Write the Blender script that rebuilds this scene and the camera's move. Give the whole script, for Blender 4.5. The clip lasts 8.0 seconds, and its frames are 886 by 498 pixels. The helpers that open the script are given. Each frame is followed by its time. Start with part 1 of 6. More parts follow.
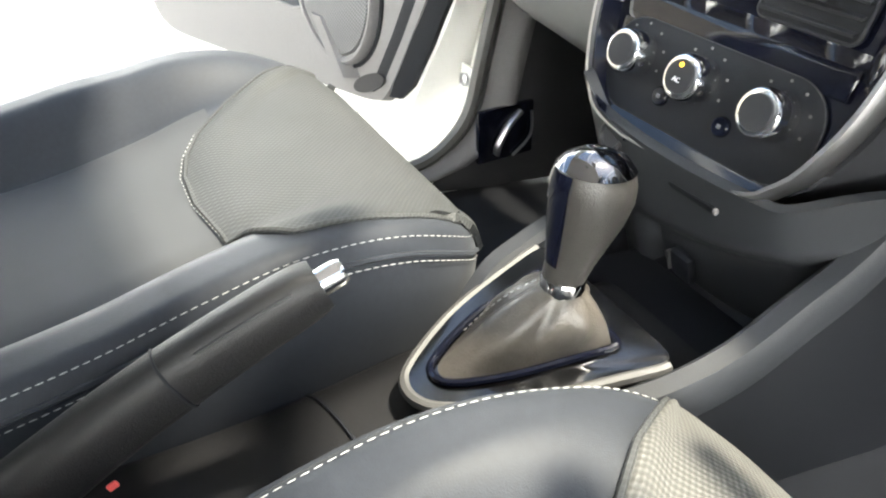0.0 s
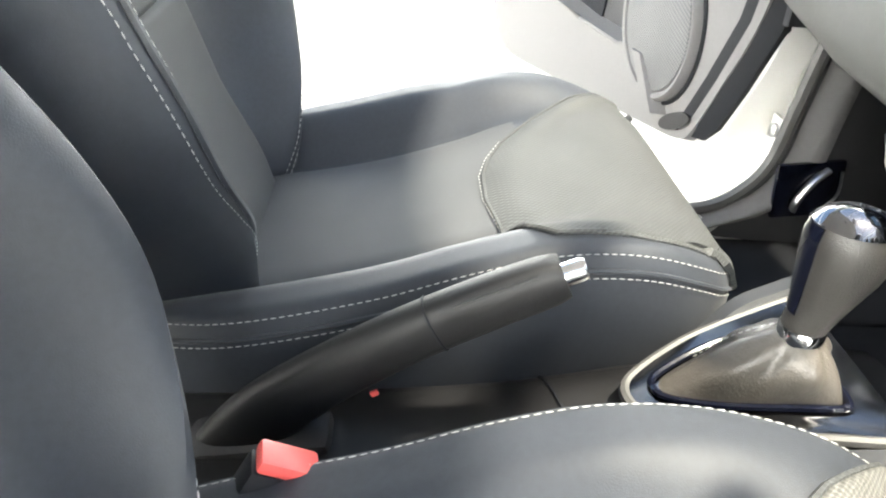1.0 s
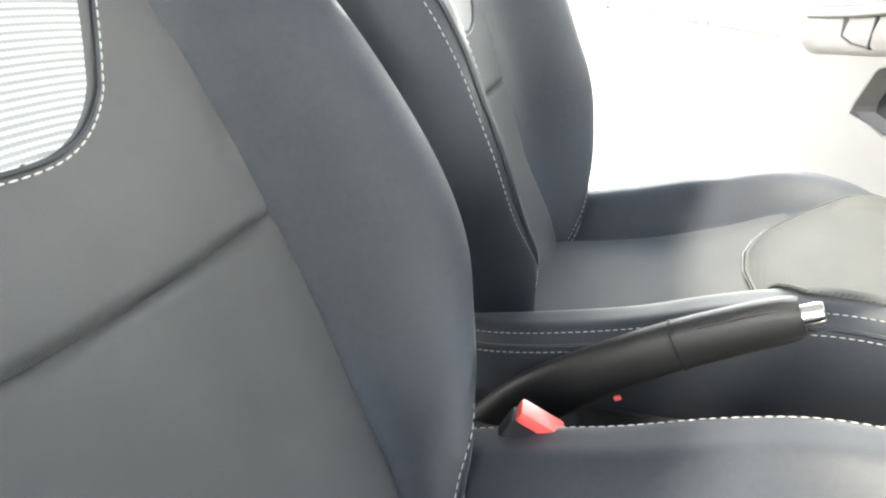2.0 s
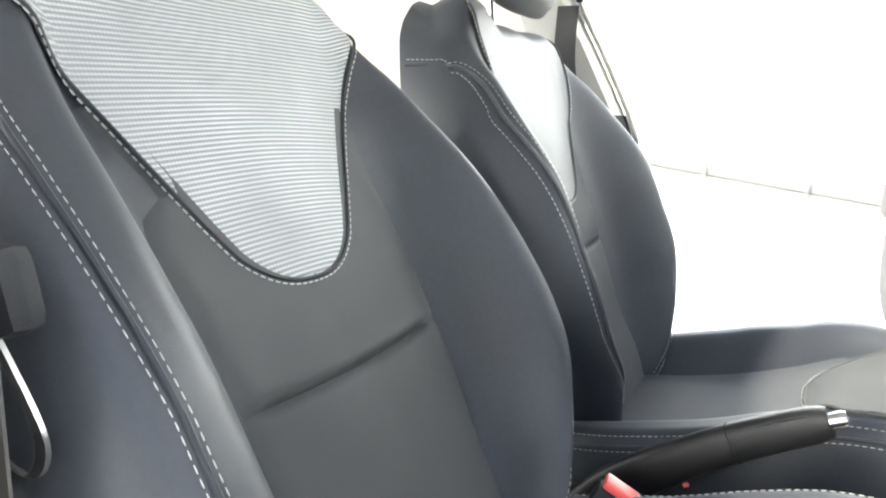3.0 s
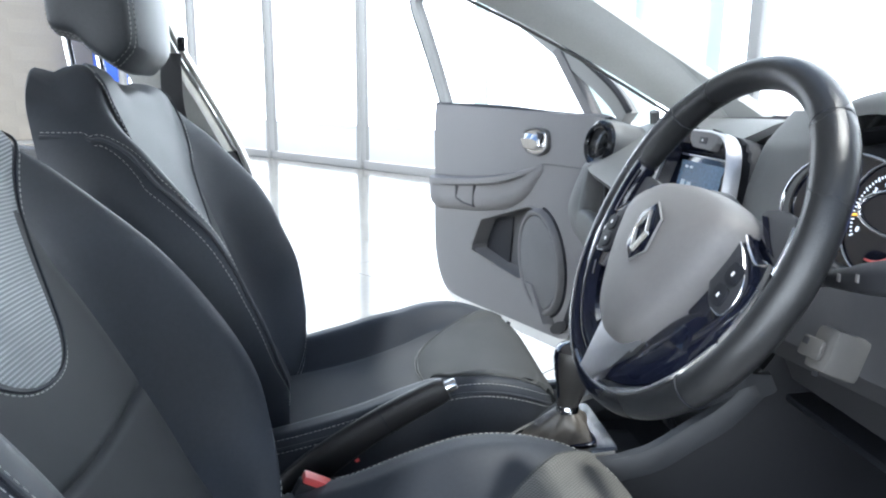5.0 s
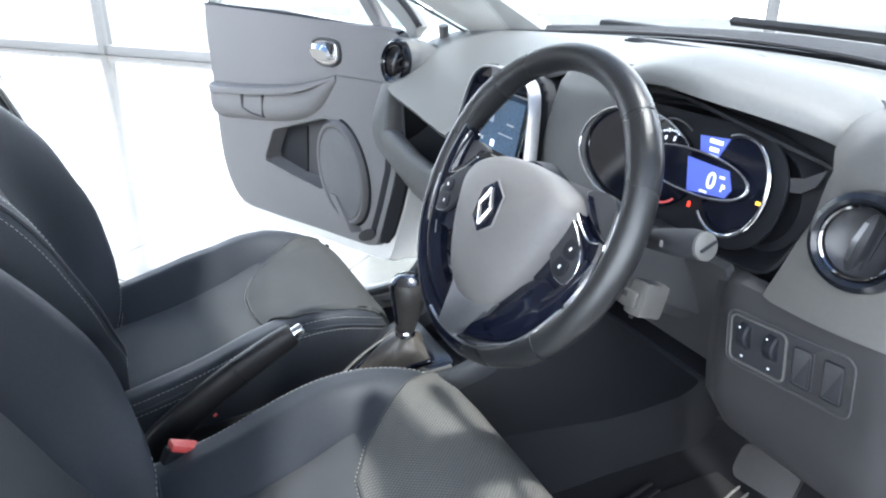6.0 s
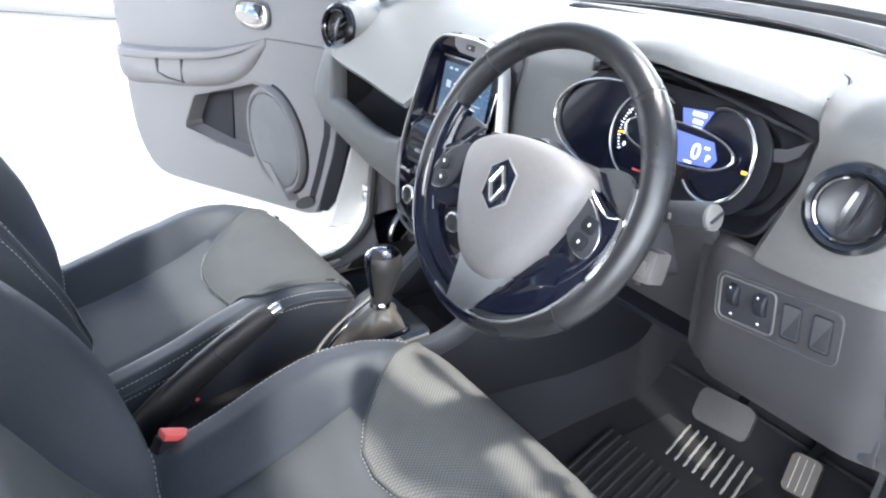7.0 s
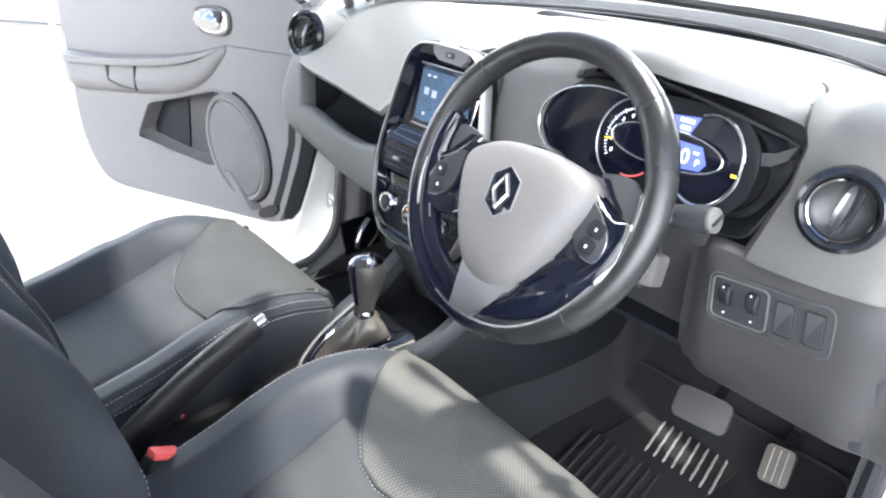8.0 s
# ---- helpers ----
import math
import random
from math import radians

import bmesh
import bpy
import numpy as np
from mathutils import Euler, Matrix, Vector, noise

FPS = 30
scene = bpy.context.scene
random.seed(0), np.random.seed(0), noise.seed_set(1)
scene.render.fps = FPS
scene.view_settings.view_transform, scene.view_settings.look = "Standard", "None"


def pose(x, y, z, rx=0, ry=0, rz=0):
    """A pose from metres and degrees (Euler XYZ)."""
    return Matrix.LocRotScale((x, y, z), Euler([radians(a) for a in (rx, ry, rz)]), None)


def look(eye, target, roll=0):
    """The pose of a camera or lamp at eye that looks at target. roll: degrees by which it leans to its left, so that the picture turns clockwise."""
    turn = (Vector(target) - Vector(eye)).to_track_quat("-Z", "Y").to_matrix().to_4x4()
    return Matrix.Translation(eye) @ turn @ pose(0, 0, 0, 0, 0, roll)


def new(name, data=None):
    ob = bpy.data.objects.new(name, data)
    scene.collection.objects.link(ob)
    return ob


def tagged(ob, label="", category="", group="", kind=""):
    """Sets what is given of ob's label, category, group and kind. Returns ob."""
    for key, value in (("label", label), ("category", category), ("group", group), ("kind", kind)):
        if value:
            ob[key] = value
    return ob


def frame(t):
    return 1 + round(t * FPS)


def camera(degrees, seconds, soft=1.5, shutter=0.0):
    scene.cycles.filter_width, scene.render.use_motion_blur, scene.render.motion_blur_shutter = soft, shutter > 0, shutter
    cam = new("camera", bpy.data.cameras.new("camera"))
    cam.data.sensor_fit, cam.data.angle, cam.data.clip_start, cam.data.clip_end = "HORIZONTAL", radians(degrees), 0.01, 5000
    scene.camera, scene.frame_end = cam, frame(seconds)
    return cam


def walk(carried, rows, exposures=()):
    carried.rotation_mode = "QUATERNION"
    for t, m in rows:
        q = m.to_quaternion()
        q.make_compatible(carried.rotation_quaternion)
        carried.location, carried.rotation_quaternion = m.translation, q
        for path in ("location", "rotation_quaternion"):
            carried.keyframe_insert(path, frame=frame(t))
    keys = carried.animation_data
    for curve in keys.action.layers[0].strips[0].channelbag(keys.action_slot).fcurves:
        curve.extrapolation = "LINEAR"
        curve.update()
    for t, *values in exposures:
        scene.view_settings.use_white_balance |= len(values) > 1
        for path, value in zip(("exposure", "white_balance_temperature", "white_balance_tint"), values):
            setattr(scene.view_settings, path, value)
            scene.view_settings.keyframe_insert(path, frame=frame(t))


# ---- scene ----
cam = camera(62.8, 8.0, soft=2.1)
PATH = [
    (0, (0.342, 0.332, 0.914), (-1.111, 1.226, -0.13), 6.7),
    (0.5, (0.383, 0.333, 0.938), (-1.218, 0.891, -0.123), 6.6),
    (1, (0.43, 0.333, 0.94), (-1.269, 0.488, -0.104), 5.1),
    (1.5, (0.502, 0.341, 0.935), (-1.236, 0.09, -0.021), 3.3),
    (2, (0.6, 0.361, 0.93), (-1.134, -0.249, 0.142), 1.6),
    (2.2, (0.643, 0.373, 0.923), (-1.085, -0.348, 0.222), 1.0),
    (3.3, (0.906, 0.463, 1.002), (-0.852, -0.455, 0.742), 1.9),
    (3.5, (0.927, 0.476, 1.021), (-0.85, -0.425, 0.845), 1.7),
    (4, (0.971, 0.473, 1.044), (-0.892, -0.248, 0.941), 1.6),
    (4.5, (1.023, 0.423, 1.064), (-0.942, 0.122, 0.845), 1.4),
    (5, (1.055, 0.352, 1.1), (-0.89, 0.553, 0.679), 0.5),
    (5.2, (1.063, 0.311, 1.132), (-0.836, 0.692, 0.631), 0.4),
    (6.3, (1.051, 0.234, 1.253), (-0.571, 1.073, 0.437), -0.0),
    (6.5, (1.042, 0.204, 1.26), (-0.54, 1.09, 0.415), 0.3),
    (7, (0.999, 0.136, 1.266), (-0.507, 1.123, 0.394), 0.9),
    (7.5, (0.966, 0.093, 1.272), (-0.484, 1.158, 0.398), 1.5),
    (8, (0.958, 0.074, 1.269), (-0.46, 1.194, 0.413), 1.8),
]
walk(cam, [(t, look(eye, target, roll)) for t, eye, target, roll in PATH],
     [(0, 2.46, 7150, 4), (0.5, 2.68, 7150, 4), (1, 2.72, 7200, 4), (1.5, 2.68, 7200, 4), (2.2, 2.78, 7300, 4), (3.5, 1.58, 6800, 6), (4.5, 0.92, 6300, 5), (5.2, 1.08, 5950, 5), (6.5, 1.58, 6000, 7), (7, 1.88, 6150, 8), (8, 2.03, 6350, 8)])

# ---- light ----
world = bpy.data.worlds.new("world")
scene.world = world
world.use_nodes = True
wn = world.node_tree.nodes
sky = wn.new("ShaderNodeTexSky")
sky.sky_type, sky.sun_disc = "NISHITA", False
sky.sun_elevation, sky.sun_rotation = radians(72), radians(14)
wn["Background"].inputs[1].default_value = 0.15
world.node_tree.links.new(sky.outputs[0], wn["Background"].inputs[0])
sun = new("sun", bpy.data.lights.new("sun", "SUN"))
sun.data.energy, sun.data.angle, sun.data.color = 2.6, radians(3.5), (1.0, 0.96, 0.9)
sun.matrix_world = look((0, 0, 6), (-0.03 * 6 / 0.385, -0.12 * 6 / 0.385, 0))


# ---- materials ----
def mat(name, color, rough=0.6, metal=0.0, vary=0.12, scale=30.0, bump=0.0, bump_scale=400.0, coat=0.0, spec=0.5, emit=0.0, sheen=0.0):
    """Plain surface with two scales of colour variation and fine relief."""
    m = bpy.data.materials.new(name)
    m.use_nodes = True
    t, p = m.node_tree, m.node_tree.nodes["Principled BSDF"]
    n, l = t.nodes, t.links
    c = (*color, 1)
    p.inputs["Base Color"].default_value = c
    p.inputs["Roughness"].default_value = rough
    p.inputs["Metallic"].default_value = metal
    p.inputs["Coat Weight"].default_value = coat
    p.inputs["Specular IOR Level"].default_value = spec
    p.inputs["Sheen Weight"].default_value = sheen
    if emit:
        p.inputs["Emission Color"].default_value = c
        p.inputs["Emission Strength"].default_value = emit
    tex = n.new("ShaderNodeTexCoord")
    if vary:
        a, b = n.new("ShaderNodeTexNoise"), n.new("ShaderNodeTexNoise")
        a.inputs["Scale"].default_value, b.inputs["Scale"].default_value = scale / 8, scale * 6
        a.inputs["Detail"].default_value = b.inputs["Detail"].default_value = 4
        add = n.new("ShaderNodeMath")
        add.operation = "ADD"
        ramp = n.new("ShaderNodeMapRange")
        ramp.inputs["From Min"].default_value, ramp.inputs["From Max"].default_value = 0.6, 1.4
        ramp.inputs["To Min"].default_value, ramp.inputs["To Max"].default_value = 1 - vary, 1 + vary
        mul = n.new("ShaderNodeVectorMath")
        mul.operation = "SCALE"
        mul.inputs[0].default_value = color
        for q in (a, b):
            l.new(tex.outputs["Object"], q.inputs["Vector"])
        l.new(a.outputs[0], add.inputs[0]), l.new(b.outputs[0], add.inputs[1])
        l.new(add.outputs[0], ramp.inputs[0]), l.new(ramp.outputs[0], mul.inputs["Scale"])
        l.new(mul.outputs[0], p.inputs["Base Color"])
        rr = n.new("ShaderNodeMapRange")
        rr.inputs["To Min"].default_value, rr.inputs["To Max"].default_value = max(0.02, rough * 0.85), min(1, rough * 1.15)
        l.new(a.outputs[0], rr.inputs[0]), l.new(rr.outputs[0], p.inputs["Roughness"])
    if bump:
        g, bp = n.new("ShaderNodeTexNoise"), n.new("ShaderNodeBump")
        g.inputs["Scale"].default_value, g.inputs["Detail"].default_value = bump_scale, 3
        bp.inputs["Strength"].default_value, bp.inputs["Distance"].default_value = bump, 0.002
        l.new(tex.outputs["Object"], g.inputs["Vector"])
        l.new(g.outputs[0], bp.inputs["Height"]), l.new(bp.outputs[0], p.inputs["Normal"])
    return m


def weave(name, dark, light, fx, fz, rough=0.75, bump=0.6, ribs=0.0):
    """Woven cloth: a lattice of small holes or ribs, fx across and fz along, in threads a metre."""
    m = mat(name, dark, rough, vary=0)
    t, p = m.node_tree, m.node_tree.nodes["Principled BSDF"]
    n, l = t.nodes, t.links
    tex, sep = n.new("ShaderNodeTexCoord"), n.new("ShaderNodeSeparateXYZ")
    l.new(tex.outputs["Object"], sep.inputs[0])

    def wave(out, f):
        k = n.new("ShaderNodeMath")
        k.operation, k.inputs[1].default_value = "MULTIPLY", f * math.pi
        s = n.new("ShaderNodeMath")
        s.operation = "SINE"
        l.new(out, k.inputs[0]), l.new(k.outputs[0], s.inputs[0])
        return s.outputs[0]

    length = n.new("ShaderNodeMath")
    length.operation = "SUBTRACT"
    l.new(sep.outputs["Z"], length.inputs[0]), l.new(sep.outputs["Y"], length.inputs[1])
    prod = n.new("ShaderNodeMath")
    prod.operation = "MULTIPLY_ADD" if ribs else "MULTIPLY"
    if ribs:
        # level ribs with a weaker thread across them
        l.new(wave(sep.outputs["X"], fx), prod.inputs[0])
        prod.inputs[1].default_value = ribs
    elif fx:
        l.new(wave(sep.outputs["X"], fx), prod.inputs[0])
    else:
        prod.inputs[0].default_value = 1
    l.new(wave(length.outputs[0], fz), prod.inputs[2 if ribs else 1])
    rng = n.new("ShaderNodeMapRange")
    rng.inputs["From Min"].default_value = -0.6
    l.new(prod.outputs[0], rng.inputs[0])
    noise_t = n.new("ShaderNodeTexNoise")
    noise_t.inputs["Scale"].default_value = 9
    l.new(tex.outputs["Object"], noise_t.inputs["Vector"])
    wob = n.new("ShaderNodeMath")
    wob.operation = "MULTIPLY"
    l.new(rng.outputs[0], wob.inputs[0]), l.new(noise_t.outputs[0], wob.inputs[1])
    mix = n.new("ShaderNodeMix")
    mix.data_type = "RGBA"
    mix.inputs["A"].default_value, mix.inputs["B"].default_value = (*dark, 1), (*[min(1, 1.7 * c) for c in light], 1)
    l.new(wob.outputs[0], mix.inputs["Factor"]), l.new(mix.outputs["Result"], p.inputs["Base Color"])
    bp = n.new("ShaderNodeBump")
    bp.inputs["Strength"].default_value, bp.inputs["Distance"].default_value = bump, 0.0015
    l.new(rng.outputs[0], bp.inputs["Height"]), l.new(bp.outputs[0], p.inputs["Normal"])
    return m


def glass(name, color=(0.01, 0.012, 0.012), alpha=0.12):
    m = mat(name, color, 0.02, vary=0)
    m.node_tree.nodes["Principled BSDF"].inputs["Alpha"].default_value = alpha
    return m


M = dict(
    seat_cloth=weave("seat_cloth", (0.044, 0.046, 0.049), (0.066, 0.068, 0.070), 1100, 1100, 0.7, 0.1),
    # Dark cloths, blacks and carpet are tinted blue for the blue cast of shade.
    seat_side=mat("seat_side", (0.0255, 0.0295, 0.037), 0.54, vary=0.15, bump=0.12, bump_scale=900, spec=0.34, sheen=0.10),
    # same cloth as seat_side, lighter and slicker for the light on the backrests
    seat_side_lit=mat("seat_side_lit", (0.0315, 0.0362, 0.0445), 0.45, vary=0.15, bump=0.12, bump_scale=900, spec=0.48, sheen=0.10),
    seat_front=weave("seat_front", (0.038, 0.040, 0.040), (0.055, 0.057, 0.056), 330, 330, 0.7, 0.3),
    seat_mesh=weave("seat_mesh", (0.215, 0.226, 0.23), (0.42, 0.44, 0.448), 560, 330, 0.5, 0.45, 0.19),
    seat_plain=weave("seat_plain", (0.115, 0.118, 0.125), (0.16, 0.164, 0.172), 1300, 900, 0.5, 0.1),
    leather=mat("leather", (0.040, 0.044, 0.049), 0.36, vary=0.15, bump=0.3, bump_scale=700),
    rim_leather=mat("rim_leather", (0.013, 0.0135, 0.0145), 0.28, vary=0.2, bump=0.2, bump_scale=900),
    thread=mat("thread", (0.48, 0.48, 0.46), 0.8, vary=0.1),
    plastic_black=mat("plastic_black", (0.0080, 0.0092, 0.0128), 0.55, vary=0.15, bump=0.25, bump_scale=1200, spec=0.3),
    plastic_dark=mat("plastic_dark", (0.022, 0.023, 0.027), 0.6, vary=0.12, bump=0.3, bump_scale=1000, spec=0.35),
    plastic_grey=mat("plastic_grey", (0.16, 0.155, 0.155), 0.6, vary=0.08, bump=0.3, bump_scale=1100),
    plastic_mid=mat("plastic_mid", (0.040, 0.040, 0.043), 0.55, vary=0.1, bump=0.3, bump_scale=1100),
    panel_low=mat("panel_low", (0.024, 0.0236, 0.0252), 0.55, vary=0.1, bump=0.3, bump_scale=1100),
    hub_grey=mat("hub_grey", (0.115, 0.110, 0.108), 0.5, vary=0.08, bump=0.25, bump_scale=1300),
    dash_top=mat("dash_top", (0.135, 0.137, 0.134), 0.5, vary=0.08, bump=0.3, bump_scale=1100),
    # dash_top darkened for the weaker light on the upright vent panel
    dash_shaded=mat("dash_shaded", (0.082, 0.080, 0.076), 0.55, vary=0.08, bump=0.3, bump_scale=1100),
    plastic_light=mat("plastic_light", (0.46, 0.46, 0.43), 0.6, vary=0.06, bump=0.2, bump_scale=900),
    headliner=mat("headliner", (0.84, 0.82, 0.81), 0.95, vary=0.06, bump=0.3, bump_scale=1500),
    gloss_black=mat("gloss_black", (0.004, 0.005, 0.011), 0.07, vary=0.1, spec=0.42),
    chrome=mat("chrome", (0.82, 0.82, 0.83), 0.1, 1.0, vary=0.04),
    satin=mat("satin", (0.42, 0.42, 0.43), 0.36, 1.0, vary=0.06),
    rail_grey=mat("rail_grey", (0.085, 0.083, 0.080), 0.45, vary=0.1, bump=0.25, bump_scale=1000),
    knob_leather=mat("knob_leather", (0.030, 0.028, 0.026), 0.4, vary=0.15, bump=0.3, bump_scale=700),
    # handbrake and console plastic, darkened for the shade between the seats
    lever=mat("lever", (0.010, 0.0098, 0.0105), 0.42, spec=0.36, vary=0.12, bump=0.25, bump_scale=1000),
    vent_black=mat("vent_black", (0.006, 0.007, 0.010), 0.22, vary=0.1),
    vent_dark=mat("vent_dark", (0.016, 0.0165, 0.019), 0.38, vary=0.1, bump=0.1, bump_scale=1000),
    dark_chrome=mat("dark_chrome", (0.22, 0.22, 0.23), 0.08, 1.0, vary=0.05),
    plate_grey=mat("plate_grey", (0.10, 0.10, 0.104), 0.16, 1.0, vary=0.08),
    fascia=mat("fascia", (0.022, 0.024, 0.028), 0.48, vary=0.1, bump=0.3, bump_scale=1000),
    matt_black=mat("matt_black", (0.0060, 0.0068, 0.0092), 0.55, vary=0.15, bump=0.2, bump_scale=1000, spec=0.25),
    satin_dark=mat("satin_dark", (0.24, 0.24, 0.25), 0.3, 1.0, vary=0.06),
    # seat_front cloth again, lightened for the sun on the driver's pad
    seat_front_sunlit=weave("seat_front_sunlit", (0.070, 0.069, 0.063), (0.145, 0.141, 0.128), 330, 330, 0.65, 0.6),
    audio_grey=mat("audio_grey", (0.072, 0.069, 0.065), 0.55, vary=0.08, bump=0.2, bump_scale=1000),
    gaiter=mat("gaiter", (0.085, 0.076, 0.066), 0.32, vary=0.2, bump=0.3, bump_scale=500),
    carpet=mat("carpet", (0.0085, 0.0093, 0.0128), 0.95, vary=0.3, scale=60, bump=0.9, bump_scale=900),
    rubber=mat("rubber", (0.018, 0.0175, 0.019), 0.7, vary=0.2, bump=0.2),
    rubber_grey=mat("rubber_grey", (0.040, 0.038, 0.038), 0.7, vary=0.15),
    worn_rubber=mat("worn_rubber", (0.085, 0.075, 0.066), 0.6, vary=0.3, scale=90, bump=0.3),
    worn=mat("worn", (0.42, 0.40, 0.37), 0.5, vary=0.35, scale=120, bump=0.4),
    paint_white=mat("paint_white", (0.80, 0.79, 0.76), 0.25, vary=0.03, coat=0.6),
    red=mat("red", (0.78, 0.11, 0.10), 0.4, vary=0.1),
    belt=mat("belt", (0.06, 0.06, 0.062), 0.8, vary=0.1, bump=0.3, bump_scale=1500),
    lcd_blue=mat("lcd_blue", (0.08, 0.11, 0.42), 0.2, vary=0.05, emit=0.35),
    lcd_white=mat("lcd_white", (0.85, 0.9, 1.0), 0.3, vary=0, emit=0.5),
    lcd_dim=mat("lcd_dim", (0.035, 0.075, 0.13), 0.2, vary=0.9, scale=40, emit=0.2),
    lcd_grey=mat("lcd_grey", (0.30, 0.36, 0.44), 0.3, vary=0, emit=0.2),
    satin_bright=mat("satin_bright", (0.72, 0.72, 0.73), 0.2, 1.0, vary=0.05),
    amber=mat("amber", (1.0, 0.55, 0.05), 0.3, vary=0, emit=0.5),
    warn=mat("warn", (1.0, 0.05, 0.02), 0.3, vary=0, emit=0.8),
    print_white=mat("print_white", (0.75, 0.76, 0.78), 0.5, vary=0.05),
    glass=glass("glass"),
    tile=mat("tile", (0.155, 0.146, 0.132), 0.14, vary=0.06, scale=4, spec=0.3),
    grout=mat("grout", (0.15, 0.147, 0.14), 0.7),
    mullion=mat("mullion", (0.24, 0.235, 0.226), 0.4, vary=0.04),
    wall_tan=mat("wall_tan", (0.25, 0.22, 0.18), 0.8, vary=0.12, scale=6, bump=0.3, bump_scale=60),
    frame_grey=mat("frame_grey", (0.24, 0.24, 0.235), 0.4, vary=0.05),
    blue=mat("blue", (0.06, 0.14, 0.62), 0.5, vary=0.05, scale=3),
    mint=mat("mint", (0.62, 0.74, 0.70), 0.5, vary=0.05, scale=3),
    white_wall=mat("white_wall", (0.80, 0.80, 0.79), 0.8, vary=0.03, scale=4),
    grey_wall=mat("grey_wall", (0.45, 0.45, 0.44), 0.8, vary=0.04, scale=4),
    outside=mat("outside", (0.95, 0.97, 1.0), 1.0, vary=0, emit=3.2),
    # fill light for the cabin from the unseen right rear
    outside_fill=mat("outside_fill", (0.95, 0.96, 1.0), 1.0, vary=0, emit=5.2),
)


# ---- mesh tools ----
def link(name, me, material, parent=None, label="", smooth=True):
    ob = new(name, me)
    if material is not None and not me.materials:
        me.materials.append(M[material] if isinstance(material, str) else material)
    if smooth:
        me.shade_smooth()
    if parent is not None:
        ob.parent = parent
    if label:
        tagged(ob, label)
    return ob


def part(name, bm, material, parent=None, label="", smooth=True):
    """Links a bmesh as one mesh object under a thing or under a part."""
    bmesh.ops.recalc_face_normals(bm, faces=bm.faces)
    me = bpy.data.meshes.new(name)
    bm.to_mesh(me)
    bm.free()
    if smooth:
        me.set_sharp_from_angle(angle=radians(38))
    return link(name, me, material, parent, label, smooth)


def thing(name, label, category, group="", at=(0, 0, 0), kind=""):
    ob = new(name)
    ob.location = at
    ob.empty_display_size = 0.05
    return tagged(ob, label, category, group, kind)


def rbox(sx, sy, sz, bevel=0.006, m=None, segs=2, bm=None):
    """Box of that full size about the origin of m, with rounded edges."""
    b = bmesh.new()
    bmesh.ops.create_cube(b, size=1, matrix=Matrix.Diagonal((sx, sy, sz, 1)))
    if bevel:
        bmesh.ops.bevel(b, geom=b.edges[:], offset=min(bevel, 0.49 * min(sx, sy, sz)), segments=segs, profile=0.6, affect="EDGES")
    if m is not None:
        b.transform(m)
    return merge(bm, b)


def merge(bm, b):
    if bm is None:
        return b
    me = bpy.data.meshes.new("tmp")
    b.to_mesh(me)
    b.free()
    bm.from_mesh(me)
    bpy.data.meshes.remove(me)
    return bm


def lathe(profile, segs=32, m=None, bm=None):
    """Turns (radius, height) pairs about z."""
    b = bmesh.new()
    rings = []
    for r, h in profile:
        if r < 1e-5:
            rings.append([b.verts.new((0, 0, h))])
        else:
            rings.append([b.verts.new((r * math.cos(2 * math.pi * i / segs), r * math.sin(2 * math.pi * i / segs), h)) for i in range(segs)])
    for p, q in zip(rings, rings[1:]):
        for i in range(segs):
            j = (i + 1) % segs
            f = [p[i % len(p)], p[j % len(p)], q[j % len(q)], q[i % len(q)]]
            f = list(dict.fromkeys(f))
            if len(f) > 2:
                b.faces.new(f)
    if m is not None:
        b.transform(m)
    return merge(bm, b)


def loft(rings, closed=True, caps=True, loop=False, bm=None):
    """Skin over rings of points, all of one length."""
    b = bmesh.new()
    vs = [[b.verts.new(p) for p in r] for r in rings]
    k = len(vs[0])
    pairs = list(zip(vs, vs[1:])) + ([(vs[-1], vs[0])] if loop else [])
    for p, q in pairs:
        for i in range(k if closed else k - 1):
            j = (i + 1) % k
            b.faces.new((p[i], p[j], q[j], q[i]))
    if caps and closed and not loop:
        b.faces.new(vs[0]), b.faces.new(vs[-1][::-1])
    return merge(bm, b)


def tube(pts, r, segs=8, loop=False, flat=1.0, bm=None):
    """Round bar along points; r is one radius or one for each point; flat squeezes it along its second axis."""
    pts = [Vector(p) for p in pts]
    n = len(pts)
    rs = r if isinstance(r, (list, tuple)) else [r] * n
    rings, up = [], None
    for i, p in enumerate(pts):
        a = pts[(i + 1) % n] if (loop or i < n - 1) else p
        c = pts[i - 1] if (loop or i > 0) else p
        d = (a - c).normalized()
        if up is None:
            up = Vector((0, 0, 1)) if abs(d.z) < 0.9 else Vector((1, 0, 0))
        s = d.cross(up).normalized()
        up = s.cross(d).normalized()
        rings.append([p + rs[i] * (math.cos(2 * math.pi * k / segs) * s + flat * math.sin(2 * math.pi * k / segs) * up) for k in range(segs)])
    return loft(rings, loop=loop, bm=bm)


def smooth_line(pts, n=40, loop=False):
    """Points of a Catmull-Rom curve through pts."""
    p = [Vector(q) for q in pts]
    k = len(p)
    spans = k if loop else k - 1
    out = []
    for i in range(n if loop else n + 1):
        u = i / n * spans
        j = min(int(u), spans - 1)
        f = u - j
        a, b, c, d = (p[(j + o) % k] if loop else p[max(0, min(k - 1, j + o))] for o in (-1, 0, 1, 2))
        out.append(0.5 * (2 * b + (c - a) * f + (2 * a - 5 * b + 4 * c - d) * f * f + (3 * b - a - 3 * c + d) * f ** 3))
    return out


